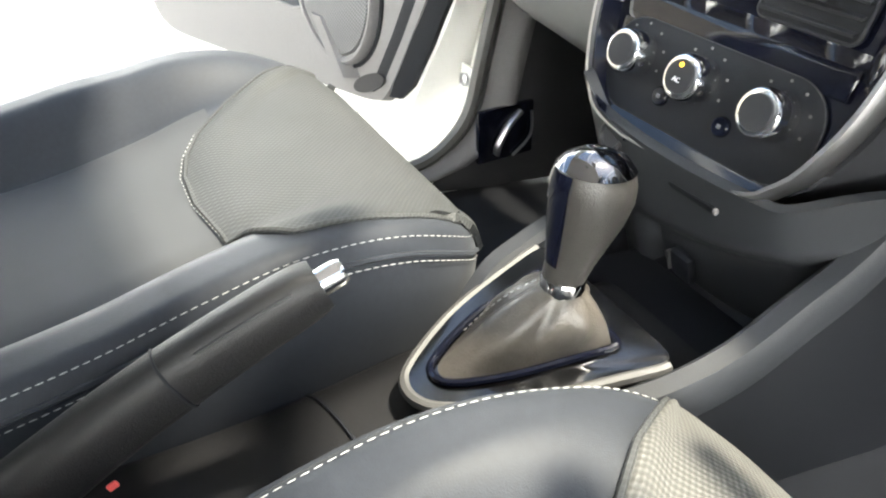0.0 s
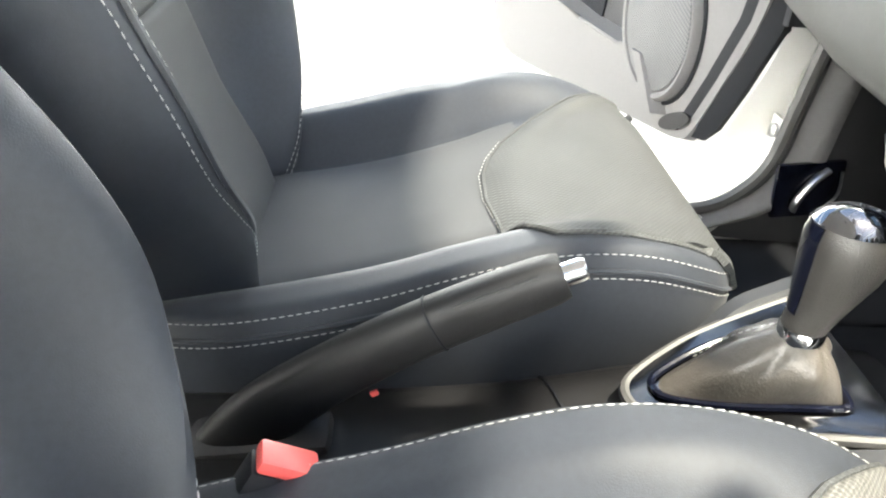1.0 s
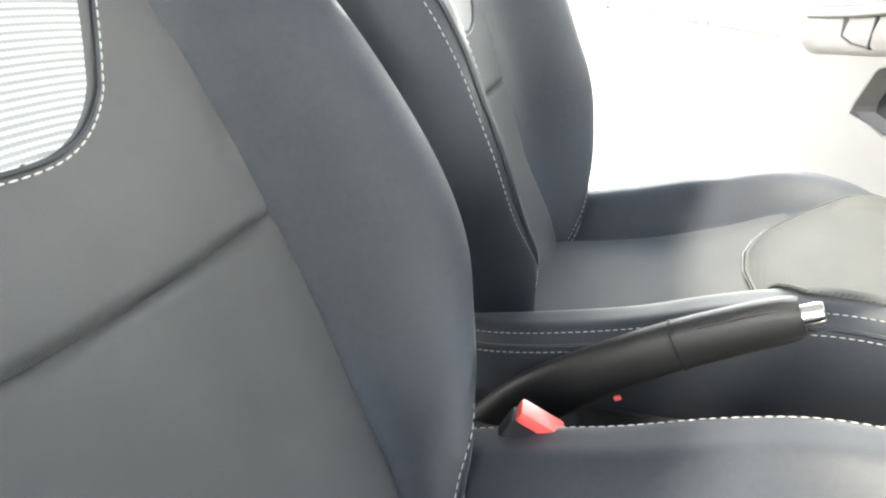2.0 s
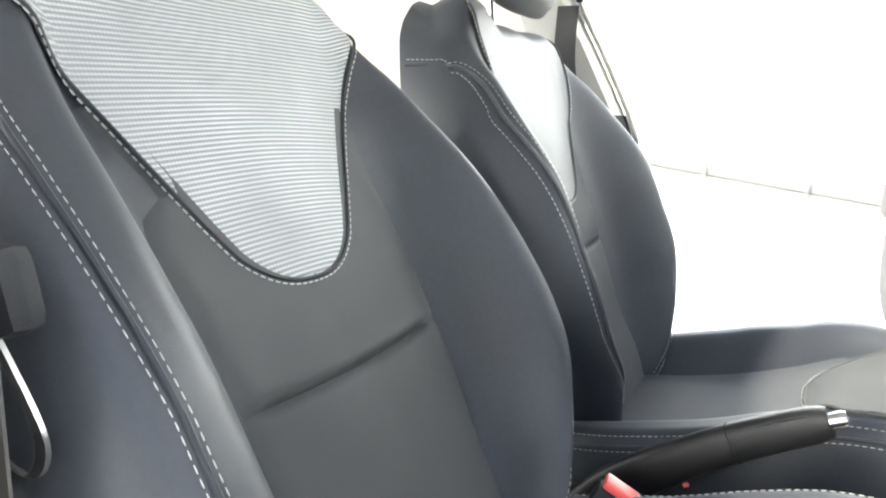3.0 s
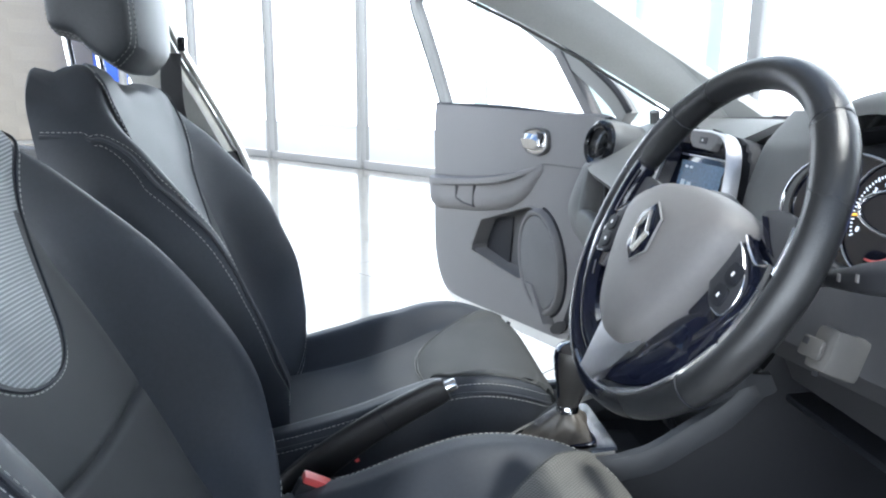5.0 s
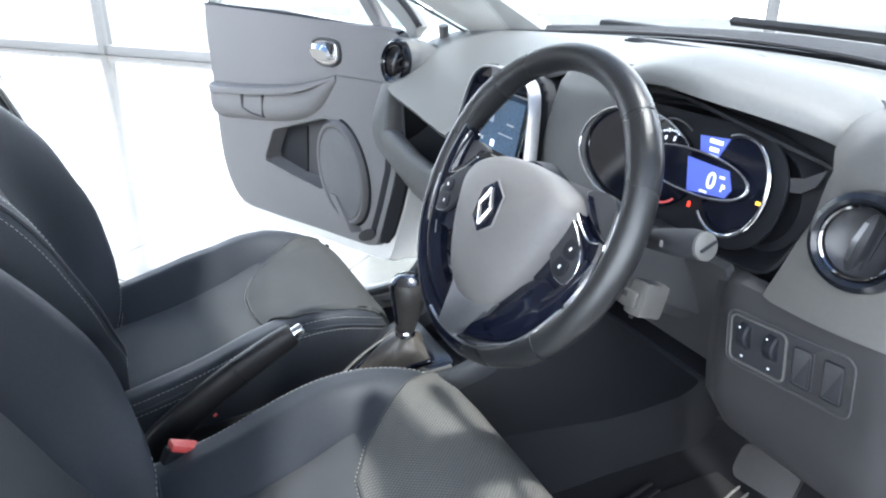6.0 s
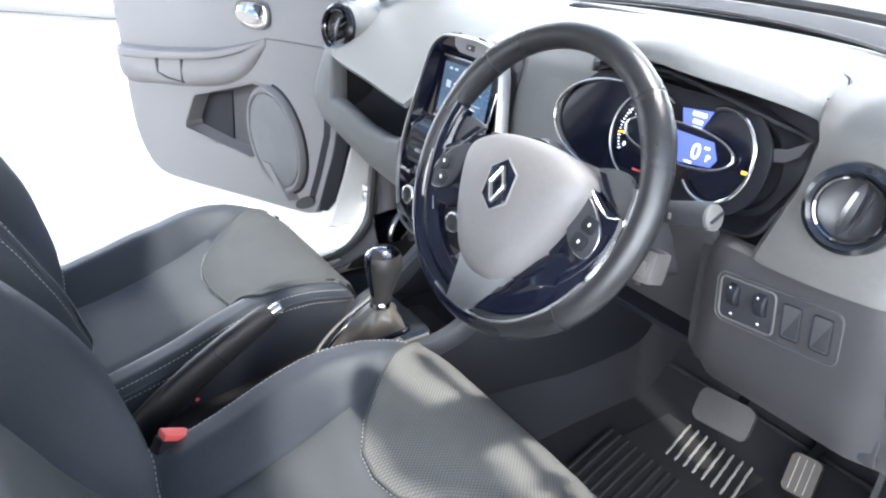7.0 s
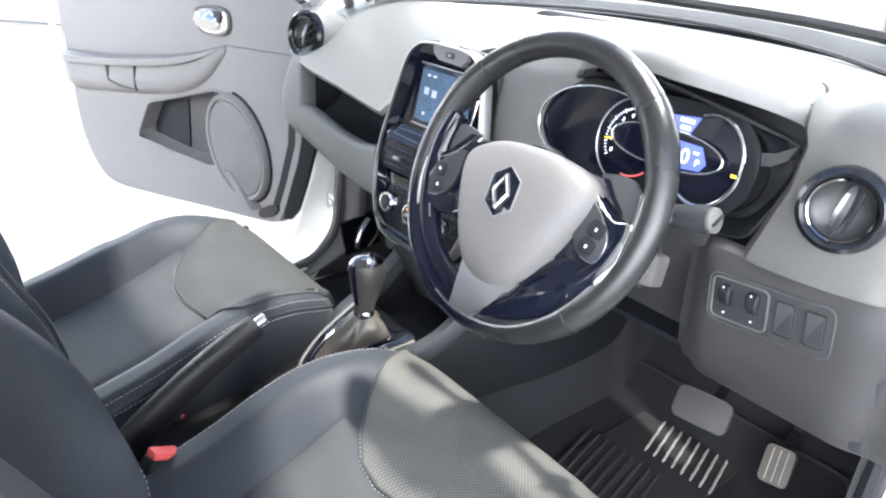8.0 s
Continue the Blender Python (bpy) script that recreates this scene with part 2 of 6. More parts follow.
def prism(outline, depth, m=None, bevel=0.0, segs=2, bm=None):
    """Outline in x, y drawn out along z from 0 to depth, with its top and bottom edges rounded."""
    b = bmesh.new()
    lo, hi = [b.verts.new((x, y, 0)) for x, y in outline], [b.verts.new((x, y, depth)) for x, y in outline]
    k = len(outline)
    b.faces.new(lo[::-1]), b.faces.new(hi)
    for i in range(k):
        b.faces.new((lo[i], lo[(i + 1) % k], hi[(i + 1) % k], hi[i]))
    if bevel:
        b.verts.index_update()
        top = [e for e in b.edges if abs(e.verts[0].co.z - e.verts[1].co.z) < 1e-7]
        bmesh.ops.bevel(b, geom=top, offset=bevel, segments=segs, profile=0.6, affect="EDGES")
    if m is not None:
        b.transform(m)
    return merge(bm, b)


def round_rect(w, h, r, k=5, cx=0.0, cy=0.0):
    out = []
    for sx, sy, a0 in ((1, 1, 0), (-1, 1, 90), (-1, -1, 180), (1, -1, 270)):
        for i in range(k + 1):
            a = radians(a0 + 90 * i / k)
            out.append((cx + sx * (w / 2 - r) + r * math.cos(a), cy + sy * (h / 2 - r) + r * math.sin(a)))
    return out


def sheet(fn, us, vs, thick=0.0, bm=None):
    """Surface fn(u, v) over a grid; thick closes it behind (along fn's third value, a normal) as a shell."""
    front = [[Vector(fn(u, v)) for u in us] for v in vs]
    b = bmesh.new()
    top = [[b.verts.new(p) for p in row] for row in front]
    for r, s in zip(top, top[1:]):
        for i in range(len(us) - 1):
            b.faces.new((r[i], r[i + 1], s[i + 1], s[i]))
    if thick:
        b.normal_update()
        bot = [[b.verts.new(v.co - v.normal * thick) for v in row] for row in top]
        for r, s in zip(bot, bot[1:]):
            for i in range(len(us) - 1):
                b.faces.new((r[i], s[i], s[i + 1], r[i + 1]))
        ring = lambda g: g[0][:-1] + [r[-1] for r in g[:-1]] + g[-1][:0:-1] + [r[0] for r in g[:0:-1]]
        a, c = ring(top), ring(bot)
        for i in range(len(a)):
            j = (i + 1) % len(a)
            b.faces.new((a[i], c[i], c[j], a[j]))
    return merge(bm, b)


def steps(x, *pairs):
    """Straight-line reading of a table of (x, value) pairs."""
    if x <= pairs[0][0]:
        return pairs[0][1]
    for (a, va), (c, vc) in zip(pairs, pairs[1:]):
        if x <= c:
            f = (x - a) / (c - a)
            return va + (vc - va) * f
    return pairs[-1][1]


def table(x, *pairs):
    """Smooth reading of a table of (x, value) pairs."""
    if x <= pairs[0][0]:
        return pairs[0][1]
    k = len(pairs)
    for i in range(k - 1):
        (a, va), (c, vc) = pairs[i], pairs[i + 1]
        if x <= c:
            h = c - a
            d = (vc - va) * (1 / h)
            m0 = d if i == 0 else (d + (va - pairs[i - 1][1]) * (1 / (a - pairs[i - 1][0]))) * 0.5
            m1 = d if i == k - 2 else (d + (pairs[i + 2][1] - vc) * (1 / (pairs[i + 2][0] - c))) * 0.5
            f = (x - a) / h
            return va * (2 * f ** 3 - 3 * f * f + 1) + m0 * (h * (f ** 3 - 2 * f * f + f)) + vc * (3 * f * f - 2 * f ** 3) + m1 * (h * (f ** 3 - f * f))
    return pairs[-1][1]


def ease(a, b, x):
    f = max(0.0, min(1.0, (x - a) / (b - a)))
    return f * f * (3 - 2 * f)


def spread(a, b, n):
    return [a + (b - a) * i / (n - 1) for i in range(n)]


def stitch(pts, dash=0.0044, gap=0.0022, r=0.00048, bm=None):
    """Row of thread dashes along a line."""
    b = bm or bmesh.new()
    pts = [Vector(p) for p in pts]
    dist, k = 0.0, 0
    marks = [0.0]
    for p, q in zip(pts, pts[1:]):
        marks.append(marks[-1] + (q - p).length)

    def along(s):
        for i in range(len(pts) - 1):
            if s <= marks[i + 1]:
                return pts[i].lerp(pts[i + 1], (s - marks[i]) / max(1e-9, marks[i + 1] - marks[i]))
        return pts[-1]

    s = 0.0
    while s + dash < marks[-1]:
        tube([along(s), along(s + dash * 0.5), along(s + dash)], [r * 0.6, r, r * 0.6], 4, bm=b)
        s += dash + gap
    return b


# ---- showroom ----
GD, GN = Vector((0.765, 0.644, 0)), Vector((-0.644, 0.765, 0))
G0 = Vector((-11.5, -1.22, 0))
WALL = Matrix(((GD.x, GN.x, 0, G0.x), (GD.y, GN.y, 0, G0.y), (0, 0, 1, 0), (0, 0, 0, 1)))


def at_wall(s, out, z, rz=0):
    return WALL @ pose(s, out, z, 0, 0, rz)


def glazed(name, label, w, marks, height=5.6):
    """Glass front along the x axis of the pose w, daylight beyond it."""
    front = thing(name, label, "window", kind="structure")
    for s in marks:
        part("mullion", rbox(0.10, 0.16, height, 0.01, w @ pose(s, 0, height / 2)), "mint" if s == 4.6 else "mullion", front)
    for a, c in zip(marks, marks[1:]):
        for z, h in ((0.06, 0.12), (3.38, 0.07), (height - 0.05, 0.1)):
            part("transom", rbox(c - a - 0.13, 0.1, h, 0.008, w @ pose((a + c) / 2, 0, z)), "mullion", front)
        for z0, z1 in ((0.12, 3.345), (3.415, height - 0.1)):
            g = part("pane", rbox(c - a - 0.13, 0.012, z1 - z0, 0, w @ pose((a + c) / 2, 0.01, (z0 + z1) / 2)), "glass", front, smooth=False)
            g.visible_shadow = False
    return front


def showroom():
    b = rbox(60, 60, 0.2, 0, pose(-4, 2, -0.104))
    floor = tagged(part("floor", b, "grout", smooth=False), "pale polished showroom floor with large square tiles", "floor", kind="structure")
    b = rbox(44, 0.3, 0.35, 0, at_wall(8, 0.15, -0.05 - 0.12))
    tagged(part("plinth", b, "grout", smooth=False), "low grey kerb under the glass front", "plinth", kind="structure")
    glazed("window_1", "tall glazed showroom front with pale aluminium mullions", WALL, [-5.9, -2.66, -0.07, 2.32, 4.6, 7.9, 10.3, 12.7, 15.1, 17.5, 19.9])
    # Unseen glass front, with a strong glowing sheet behind it as fill light.
    glazed("window_2", "unseen second glazed front that lets fill light in", at_wall(0, -13.5, 0, 180), [6.9 - 2.7 * i for i in range(11)][::-1])
    tagged(part("backdrop", rbox(90, 0.1, 16, 0, at_wall(2, -23, 5)), "outside_fill", smooth=False), "glowing sheet for overcast daylight outside the glass", "backdrop", kind="structure")
    tagged(part("backdrop", rbox(90, 0.1, 16, 0, at_wall(2, 9, 5)), "outside", smooth=False), "glowing sheet for overcast daylight outside the glass", "backdrop", kind="structure")
    for s, w, d in ((6.73, 0.5, 0.5), (7.5, 0.3, 0.3)):
        tagged(part("pillar", rbox(w, d, 5.6, 0.02, at_wall(s, -0.3, 2.8)), "mint"), "pale green painted square showroom pillar", "pillar", kind="structure")
    tagged(part("blue_panel", rbox(1.3, 0.25, 5.6, 0.02, at_wall(-6.56, 0.02, 2.8)), "blue"), "tall plain blue painted wall panel", "wall panel", kind="structure")
    # block wall at right angles to the glass
    wall = tagged(part("wall_west", rbox(0.3, 14, 5.6, 0, at_wall(-7.4, -6.5, 2.8)), "wall_tan", smooth=False), "beige block wall laid in level courses", "wall", kind="structure")
    me = bpy.data.meshes.new("block")
    b = rbox(0.05, 1.5985, 0.283, 0.002)
    b.to_mesh(me)
    b.free()
    me.materials.append(M["wall_tan"])
    for r in range(19):
        for c in range(8):
            ob = new("block", me)
            ob.parent = wall
            ob.matrix_basis = at_wall(-7.270 + 0.003 * random.random(), -1.0 - 1.6 * c - (0.8 if r % 2 else 0), 0.15 + 0.285 * r)
    roof = thing("ceiling", "glazed showroom roof with slim white beams", "ceiling", kind="structure")
    b = bmesh.new()
    for s in (-3.0, 1.5, 6.0, 9.0, 13.6, 18.0):
        rbox(0.12, 13.6, 0.25, 0.01, at_wall(s, -6.75, 5.74), bm=b)
    part("roof_beams", b, "white_wall", roof)
    g = part("roof_glass", rbox(27.5, 13.8, 0.012, 0, at_wall(6.4, -6.75, 5.885)), "glass", roof, smooth=False)
    g.visible_shadow = False
    # unseen closing wall; its grey holds down bounce light into the cabin
    tagged(part("wall_east", rbox(0.3, 14, 5.6, 0, at_wall(20.2, -6.8, 2.8)), "grey_wall", smooth=False), "unseen plain wall, greyed to cut light from the front right", "wall", kind="structure")


# ---- car body ----
def car_body():
    car = thing("hatchback_car", "white hatchback with grey headliner and one door open", "car")
    # carpeted floor with tunnel and toe board
    def floor_z(x, y):
        z = 0.265 + 0.17 * ease(0.17, 0.09, abs(x + 0.01))
        z += 0.42 * ease(1.22, 1.56, y) + 0.03 * ease(0.60, 0.68, abs(x))
        return z + 0.004 * noise.noise((x * 6, y * 6, 0))
    part("floor_carpet", sheet(lambda x, y: (x, y, floor_z(x, y)), spread(-0.70, 0.70, 57), spread(-1.0, 1.55, 70), 0.03), "carpet", car)
    # sills, body coloured, with seals
    for s in (-1, 1):
        prof = [(0.70, 0.24), (0.70, 0.335), (0.725, 0.345), (0.76, 0.34), (0.80, 0.325), (0.845, 0.30), (0.855, 0.22), (0.80, 0.17), (0.74, 0.18)]
        rings = [[(s * x, y, z + 0.10 * ease(1.0, 1.2, y) * (x < 0.84)) for x, z in prof] for y in spread(-0.35, 1.02, 14)]
        part("sill", loft(rings), "paint_white", car)
        # front door post, white metal ahead of the opening
        post = smooth_line([(0.775, 1.075, 0.24), (0.78, 1.075, 0.36), (0.785, 1.09, 0.5), (0.785, 1.10, 0.66), (0.77, 1.11, 0.85), (0.74, 1.11, 1.02)], 20)
        rings = [[(s * (p.x + dx), p.y + dy, p.z) for dx, dy in ((-0.05, -0.045), (0.0, -0.05), (0.05, -0.02), (0.07, 0.10), (-0.05, 0.10))] for p in post]
        part("door_post", loft(rings), "paint_white", car)
        seal = smooth_line([(s * 0.715, 0.2, 0.345), (s * 0.715, 0.6, 0.338), (s * 0.715, 0.82, 0.338), (s * 0.718, 0.915, 0.349), (s * 0.72, 0.972, 0.385), (s * 0.722, 1.008, 0.44), (s * 0.722, 1.02, 0.53), (s * 0.722, 1.03, 0.62), (s * 0.72, 1.05, 0.8), (s * 0.705, 1.06, 0.98), (s * 0.69, 1.05, 1.06)], 60)
        # the driver's seal is blackened, with shade put into its colour
        part("door_seal", tube(seal, 0.013, 8), "rail_grey" if s < 0 else "plastic_black", car, "grey rubber door seal")
        # windscreen pillar trim
        lo = smooth_line([(s * 0.655, 0.2, 1.420), (s * 0.655, 0.43, 1.372), (s * 0.655, 0.68, 1.270), (s * 0.665, 0.9, 1.162), (s * 0.68, 1.10, 1.055), (s * 0.69, 1.22, 1.0)], 24)
        hi = smooth_line([(s * 0.59, 0.36, 1.46), (s * 0.60, 0.60, 1.428), (s * 0.605, 0.80, 1.335), (s * 0.61, 1.02, 1.208), (s * 0.62, 1.25, 1.075), (s * 0.625, 1.36, 1.01)], 24)
        rings = []
        for a, c in zip(lo, hi):
            mid = (a + c) / 2 + Vector((-s * 0.012, -0.008, 0.0))
            out = Vector((s * 0.05, 0.02, 0.03))
            rings.append([a, a.lerp(mid, 0.6), mid, c.lerp(mid, 0.6), c, c + out, a + out])
        part("windscreen_pillar", loft(rings), "plastic_light", car, "pale grey windscreen pillar trim")
        edge = [a + Vector((s * 0.012, 0, -0.006)) for a in lo]
        part("pillar_seal", tube(edge, 0.004, 6), "rail_grey", car, "grey rubber seal")
        # centre pillar
        fr = [(-0.165, 1.46), (-0.135, 1.38), (-0.115, 1.28), (-0.07, 1.17), (-0.01, 1.055), (0.055, 0.91), (0.075, 0.75), (0.075, 0.55), (0.07, 0.34)]
        rings = []
        for y, z in [tuple(p)[:2] for p in smooth_line([(a, c, 0) for a, c in fr], 24)]:
            x = table(z, (0.34, 0.73), (0.9, 0.715), (1.2, 0.68), (1.46, 0.60))
            w = table(z, (0.34, 0.22), (0.9, 0.17), (1.2, 0.13), (1.46, 0.17))
            if s > 0:
                x, y = x - 0.053 + 0.09 * ease(0.95, 1.08, z), y + 0.034
            rings.append([(s * (x - (0.012 if s < 0 else -0.010)), y - 0.02, z), (s * (x + 0.02), y, z), (s * (x + 0.06), y - 0.01, z), (s * (x + 0.06), y - w, z), (s * (x - 0.005), y - w, z), (s * (x - 0.02), y - w / 2, z)])
        part("centre_pillar", loft(rings), "plastic_light", car, "pale grey centre pillar trim")
        line = [Vector(r[1]) + Vector((0, 0.006, 0)) for r in rings]
        part("pillar_edge", loft([[p + Vector((s * a, c, 0)) for a, c in ((-0.004, -0.004), (0.0, 0.010), (0.016, 0.012), (0.034, 0.010), (0.036, -0.01))] for p in line]), "paint_white", car, "white painted pillar edge")
        part("pillar_seal", tube([p + Vector((-s * 0.006, 0.006, 0)) for p in line], 0.005, 6), "plastic_light" if s < 0 else "rubber_grey", car, "grey rubber seal")
        if s < 0:
            low = [[Vector(q) + Vector((0.004, 0.003 if i < 2 else 0, 0)) for i, q in enumerate(r)] for r in rings if r[0][2] < 1.0]
            part("pillar_cover", loft(low), "plastic_dark", car, "dark lower cover of the centre pillar")
        # rounded corner between pillar and roof
        arc = smooth_line([(-0.112, 1.285, 0), (-0.122, 1.335, 0), (-0.112, 1.378, 0), (-0.082, 1.408, 0), (-0.035, 1.422, 0), (0.03, 1.428, 0)], 20)
        corner = [(-0.02, 1.46), (-0.16, 1.46), (-0.16, 1.30)]
        lean = lambda z: 0.612 + 0.16 * (1.43 - z)
        rings = [[(s * (lean(z) + dx), y, z) for y, z in [(p.x, p.y) for p in arc] + [(0.03, 1.46)] + corner] for dx in (-0.006, 0.034)]
        part("pillar_corner", loft(rings), "plastic_light", car, "pale grey rounded trim corner")
        # roof rail
        rail = smooth_line([(s * 0.60, -1.2, 1.36), (s * 0.605, -0.75, 1.415), (s * 0.605, -0.36, 1.425), (s * 0.605, 0.0, 1.427), (s * 0.61, 0.13, 1.415), (s * 0.63, 0.3, 1.402), (s * 0.65, 0.42, 1.376)], 30)
        rings = [[p, p + Vector((-s * 0.03, 0, 0.025)), p + Vector((-s * 0.07, 0, 0.04)), p + Vector((s * 0.02, 0, 0.08)), p + Vector((s * 0.06, 0, 0.02))] for p in rail]
        part("roof_rail", loft(rings), "headliner", car)
        part("rail_seal", tube([p + Vector((s * 0.006, 0, -0.002)) for p in rail], 0.004, 6), "rail_grey", car, "grey rubber seal")
        # rear quarter trim and rear door below its window
        rings = [[(s * 0.70, y, 0.30), (s * 0.68, y, 0.70), (s * 0.665, y, table(y, (-1.2, 1.08), (-0.2, 0.94))), (s * 0.72, y, table(y, (-1.2, 1.08), (-0.2, 0.94))), (s * 0.80, y, 0.70), (s * 0.82, y, 0.30)] for y in spread(-1.2, -0.19, 10)]
        # trim on the driver's side is lightened to offset the shade on it
        part("rear_door", loft(rings), "plastic_light" if s > 0 else "plastic_grey", car, "closed rear door, grey trim below its window")
        rings = [[(s * 0.66, y0, z), (s * 0.72, y0, z), (s * 0.70, y0 - 0.35, z), (s * 0.60, y0 - 0.35, z)] for z, y0 in ((0.9, -0.95), (1.1, -0.98), (1.25, -1.0), (1.42, -1.05))]
        part("rear_pillar", loft(rings), "plastic_light", car)
    # roof
    def roof(x, y):
        return (x, y, 1.455 + 0.012 * (1 - (x / 0.6) ** 2) - 0.05 * ease(0.25, 0.68, y) - 0.05 * ease(-0.6, -1.3, y))
    part("roof_lining", sheet(roof, spread(-0.585, 0.585, 25), spread(-1.3, 0.62, 40), -0.01), "headliner", car)
    part("roof_skin", sheet(lambda x, y: (x, y, roof(x, y)[2] + 0.04 - 0.05 * (abs(x) / 0.66) ** 4), spread(-0.66, 0.66, 15), spread(-1.3, 0.66, 20), 0.01), "paint_white", car)
    head = smooth_line([(-0.60, 0.575, 1.415), (-0.3, 0.625, 1.412), (0, 0.64, 1.412), (0.3, 0.625, 1.412), (0.60, 0.575, 1.415)], 24)
    part("roof_header", tube(head, 0.028, 8, flat=0.7), "headliner", car)
    # rear end closing the cabin
    part("tailgate", sheet(lambda x, z: (x, -1.25, z), spread(-0.66, 0.66, 9), spread(0.27, 1.0, 8), 0.05), "plastic_grey", car)
    # scuttle, bonnet edge and windscreen
    def scuttle(x, v):
        y0 = 1.50 - 0.28 * (abs(x) / 0.7) ** 2.2
        return (x, y0 + 0.08 * v, 1.03 + 0.02 * (1 - (x / 0.7) ** 2) + 0.02 * v)
    part("scuttle", sheet(scuttle, spread(-0.72, 0.72, 29), spread(0, 1, 4), 0.02), "plastic_black", car, "black plastic scuttle below the windscreen")
    part("bonnet", sheet(lambda x, v: (x, scuttle(x, 1)[1] + 0.01 + 0.85 * v, 1.05 - 0.03 * (x / 0.7) ** 2 - 0.24 * v ** 1.6), spread(-0.72, 0.72, 21), spread(0, 1, 10), 0.01), "paint_white", car)
    def screen(u, v):
        x = (0.62 - 0.02 * v) * u
        y0 = 1.47 - 0.26 * abs(u) ** 2.2
        y1 = 0.655 - 0.05 * abs(u) ** 2
        return (x * (1.05 - 0.05 * v), y0 + (y1 - y0) * v, 1.055 + (1.43 - 1.055) * v + 0.05 * math.sin(math.pi * v) - 0.02 * abs(u) ** 2)
    g = part("windscreen", sheet(screen, spread(-1, 1, 21), spread(0, 1, 12), 0.005), "glass", car, "clear windscreen glass")
    g.visible_shadow = False
    band = [screen(u, 0.015) for u in spread(-1, 1, 40)]
    part("windscreen_band", tube([Vector(p) + Vector((0, -0.004, 0)) for p in band], 0.009, 6, flat=0.5), "rubber", car, "black band along the glass")
    wiper = smooth_line([(0.45, 1.44, 1.085), (0.2, 1.50, 1.09), (-0.2, 1.53, 1.09)], 16)
    part("wiper_blade", tube(wiper, 0.011, 6), "rubber", car, "black wiper blade")
    # bulkhead under the scuttle, and side kick panels
    part("bulkhead", rbox(1.42, 0.04, 0.75, 0.01, pose(0, 1.56, 0.68)), "carpet", car)
    for s in (-1, 1):
        ys = lambda z: 0.014 + table(z, (0.33, 0.82), (0.349, 0.915), (0.385, 0.972), (0.44, 1.008), (0.53, 1.02), (0.62, 1.03), (0.8, 1.05), (1.0, 1.06))
        b = sheet(lambda u, z: (s * (0.712 - 0.025 * ease(0.0, 0.25, u)), ys(z) + (1.54 - ys(z)) * u, z), spread(0, 1, 18), spread(0.30, 1.0, 20), 0.015)
        part("kick_panel", b, "plastic_mid", car, "grey kick panel ahead of the door opening")
        if s > 0:
            continue
        b = sheet(lambda u, z: (s * (0.709 - 0.022 * ease(0.0, 0.11, u) - 0.006 * math.sin(math.pi * u / 0.11)), ys(z) + (1.54 - ys(z)) * u, z), spread(0, 0.11, 12), spread(0.32, 0.98, 24), 0.012)
        part("kick_trim", b, "plastic_grey", car, "pale grey trim inside the door seal")
        for z in (0.478, 0.72):
            bolt = part("hinge_plate", rbox(0.05, 0.008, 0.05, 0.003, pose(s * 0.785, 1.036 + 0.02 * (z > 0.6), z)), "paint_white", car, "white door hinge plate")
            part("hinge_bolt", lathe([(0, 0), (0.013, 0), (0.013, 0.006), (0.009, 0.009), (0, 0.009)], 16, pose(s * 0.785, 1.032 + 0.02 * (z > 0.6), z, 90)), "satin", bolt, "bolt head")
    return car


def grab_handle(x, y0, y1, z, s):
    h = thing("grab_handle", "pale grey folding grab handle on the headliner", "grab handle", "grab handles", (x, (y0 + y1) / 2, z))
    L = (y1 - y0) / 2
    pts = smooth_line([(0, -L, -0.012), (-s * 0.02, -L * 0.85, -0.002), (-s * 0.028, -L * 0.6, 0.012), (-s * 0.03, 0, 0.016), (-s * 0.028, L * 0.6, 0.012), (-s * 0.02, L * 0.85, -0.002), (0, L, -0.012)], 24)
    part("grip", tube(pts, 0.011, 8, flat=0.7), "headliner", h)
    for e in (-1, 1):
        part("mount", rbox(0.02, 0.03, 0.04, 0.006, pose(0.0, e * L, -0.004)), "headliner", h)
    return h


# ---- seats ----
RECLINE = {"y": 0.007, "slope": 0.498, "pad": 0.0, "driver": True}  # set for each seat as it is built


def back_width(z, x=1.0):
    w = table(z, (0.42, 0.16), (0.47, 0.18), (0.52, 0.205), (0.56, 0.242), (0.60, 0.282), (0.64, 0.308), (0.70, 0.320), (0.78, 0.318), (0.87, 0.311), (0.94, 0.296), (1.0, 0.276), (1.05, 0.252), (1.08, 0.232), (1.10, 0.202), (1.112, 0.16), (1.116, 0.12))
    if x < 0 and RECLINE["driver"]:
        w -= 0.020 * ease(0.97, 1.06, z) * ease(1.12, 1.09, z)
    return w


def back_bolster(z):
    k = table(z, (0.42, 0.02), (0.50, 0.055), (0.57, 0.096), (0.65, 0.116), (0.75, 0.112), (0.85, 0.090), (0.95, 0.050), (1.03, 0.018), (1.09, 0.0), (1.2, 0.0))
    return k + (0.0 if RECLINE["driver"] else 0.012 * ease(0.72, 0.85, z) * ease(1.06, 0.98, z))


def panel_half(x, z):
    """Half width of the flat middle of the backrest, on the side of x."""
    if not RECLINE["driver"]:
        return table(z, (0.48, 0.125), (0.6, 0.150), (0.75, 0.156), (0.85, 0.152), (0.92, 0.145), (1.0, 0.150), (1.08, 0.17))
    if x < 0:
        return table(z, (0.48, 0.130), (0.52, 0.155), (0.6, 0.182), (0.75, 0.188), (0.85, 0.178), (0.92, 0.160), (1.0, 0.158), (1.08, 0.17))
    return table(z, (0.48, 0.10), (0.6, 0.116), (0.75, 0.122), (0.85, 0.142), (0.90, 0.152), (0.95, 0.166), (1.0, 0.17), (1.08, 0.17))


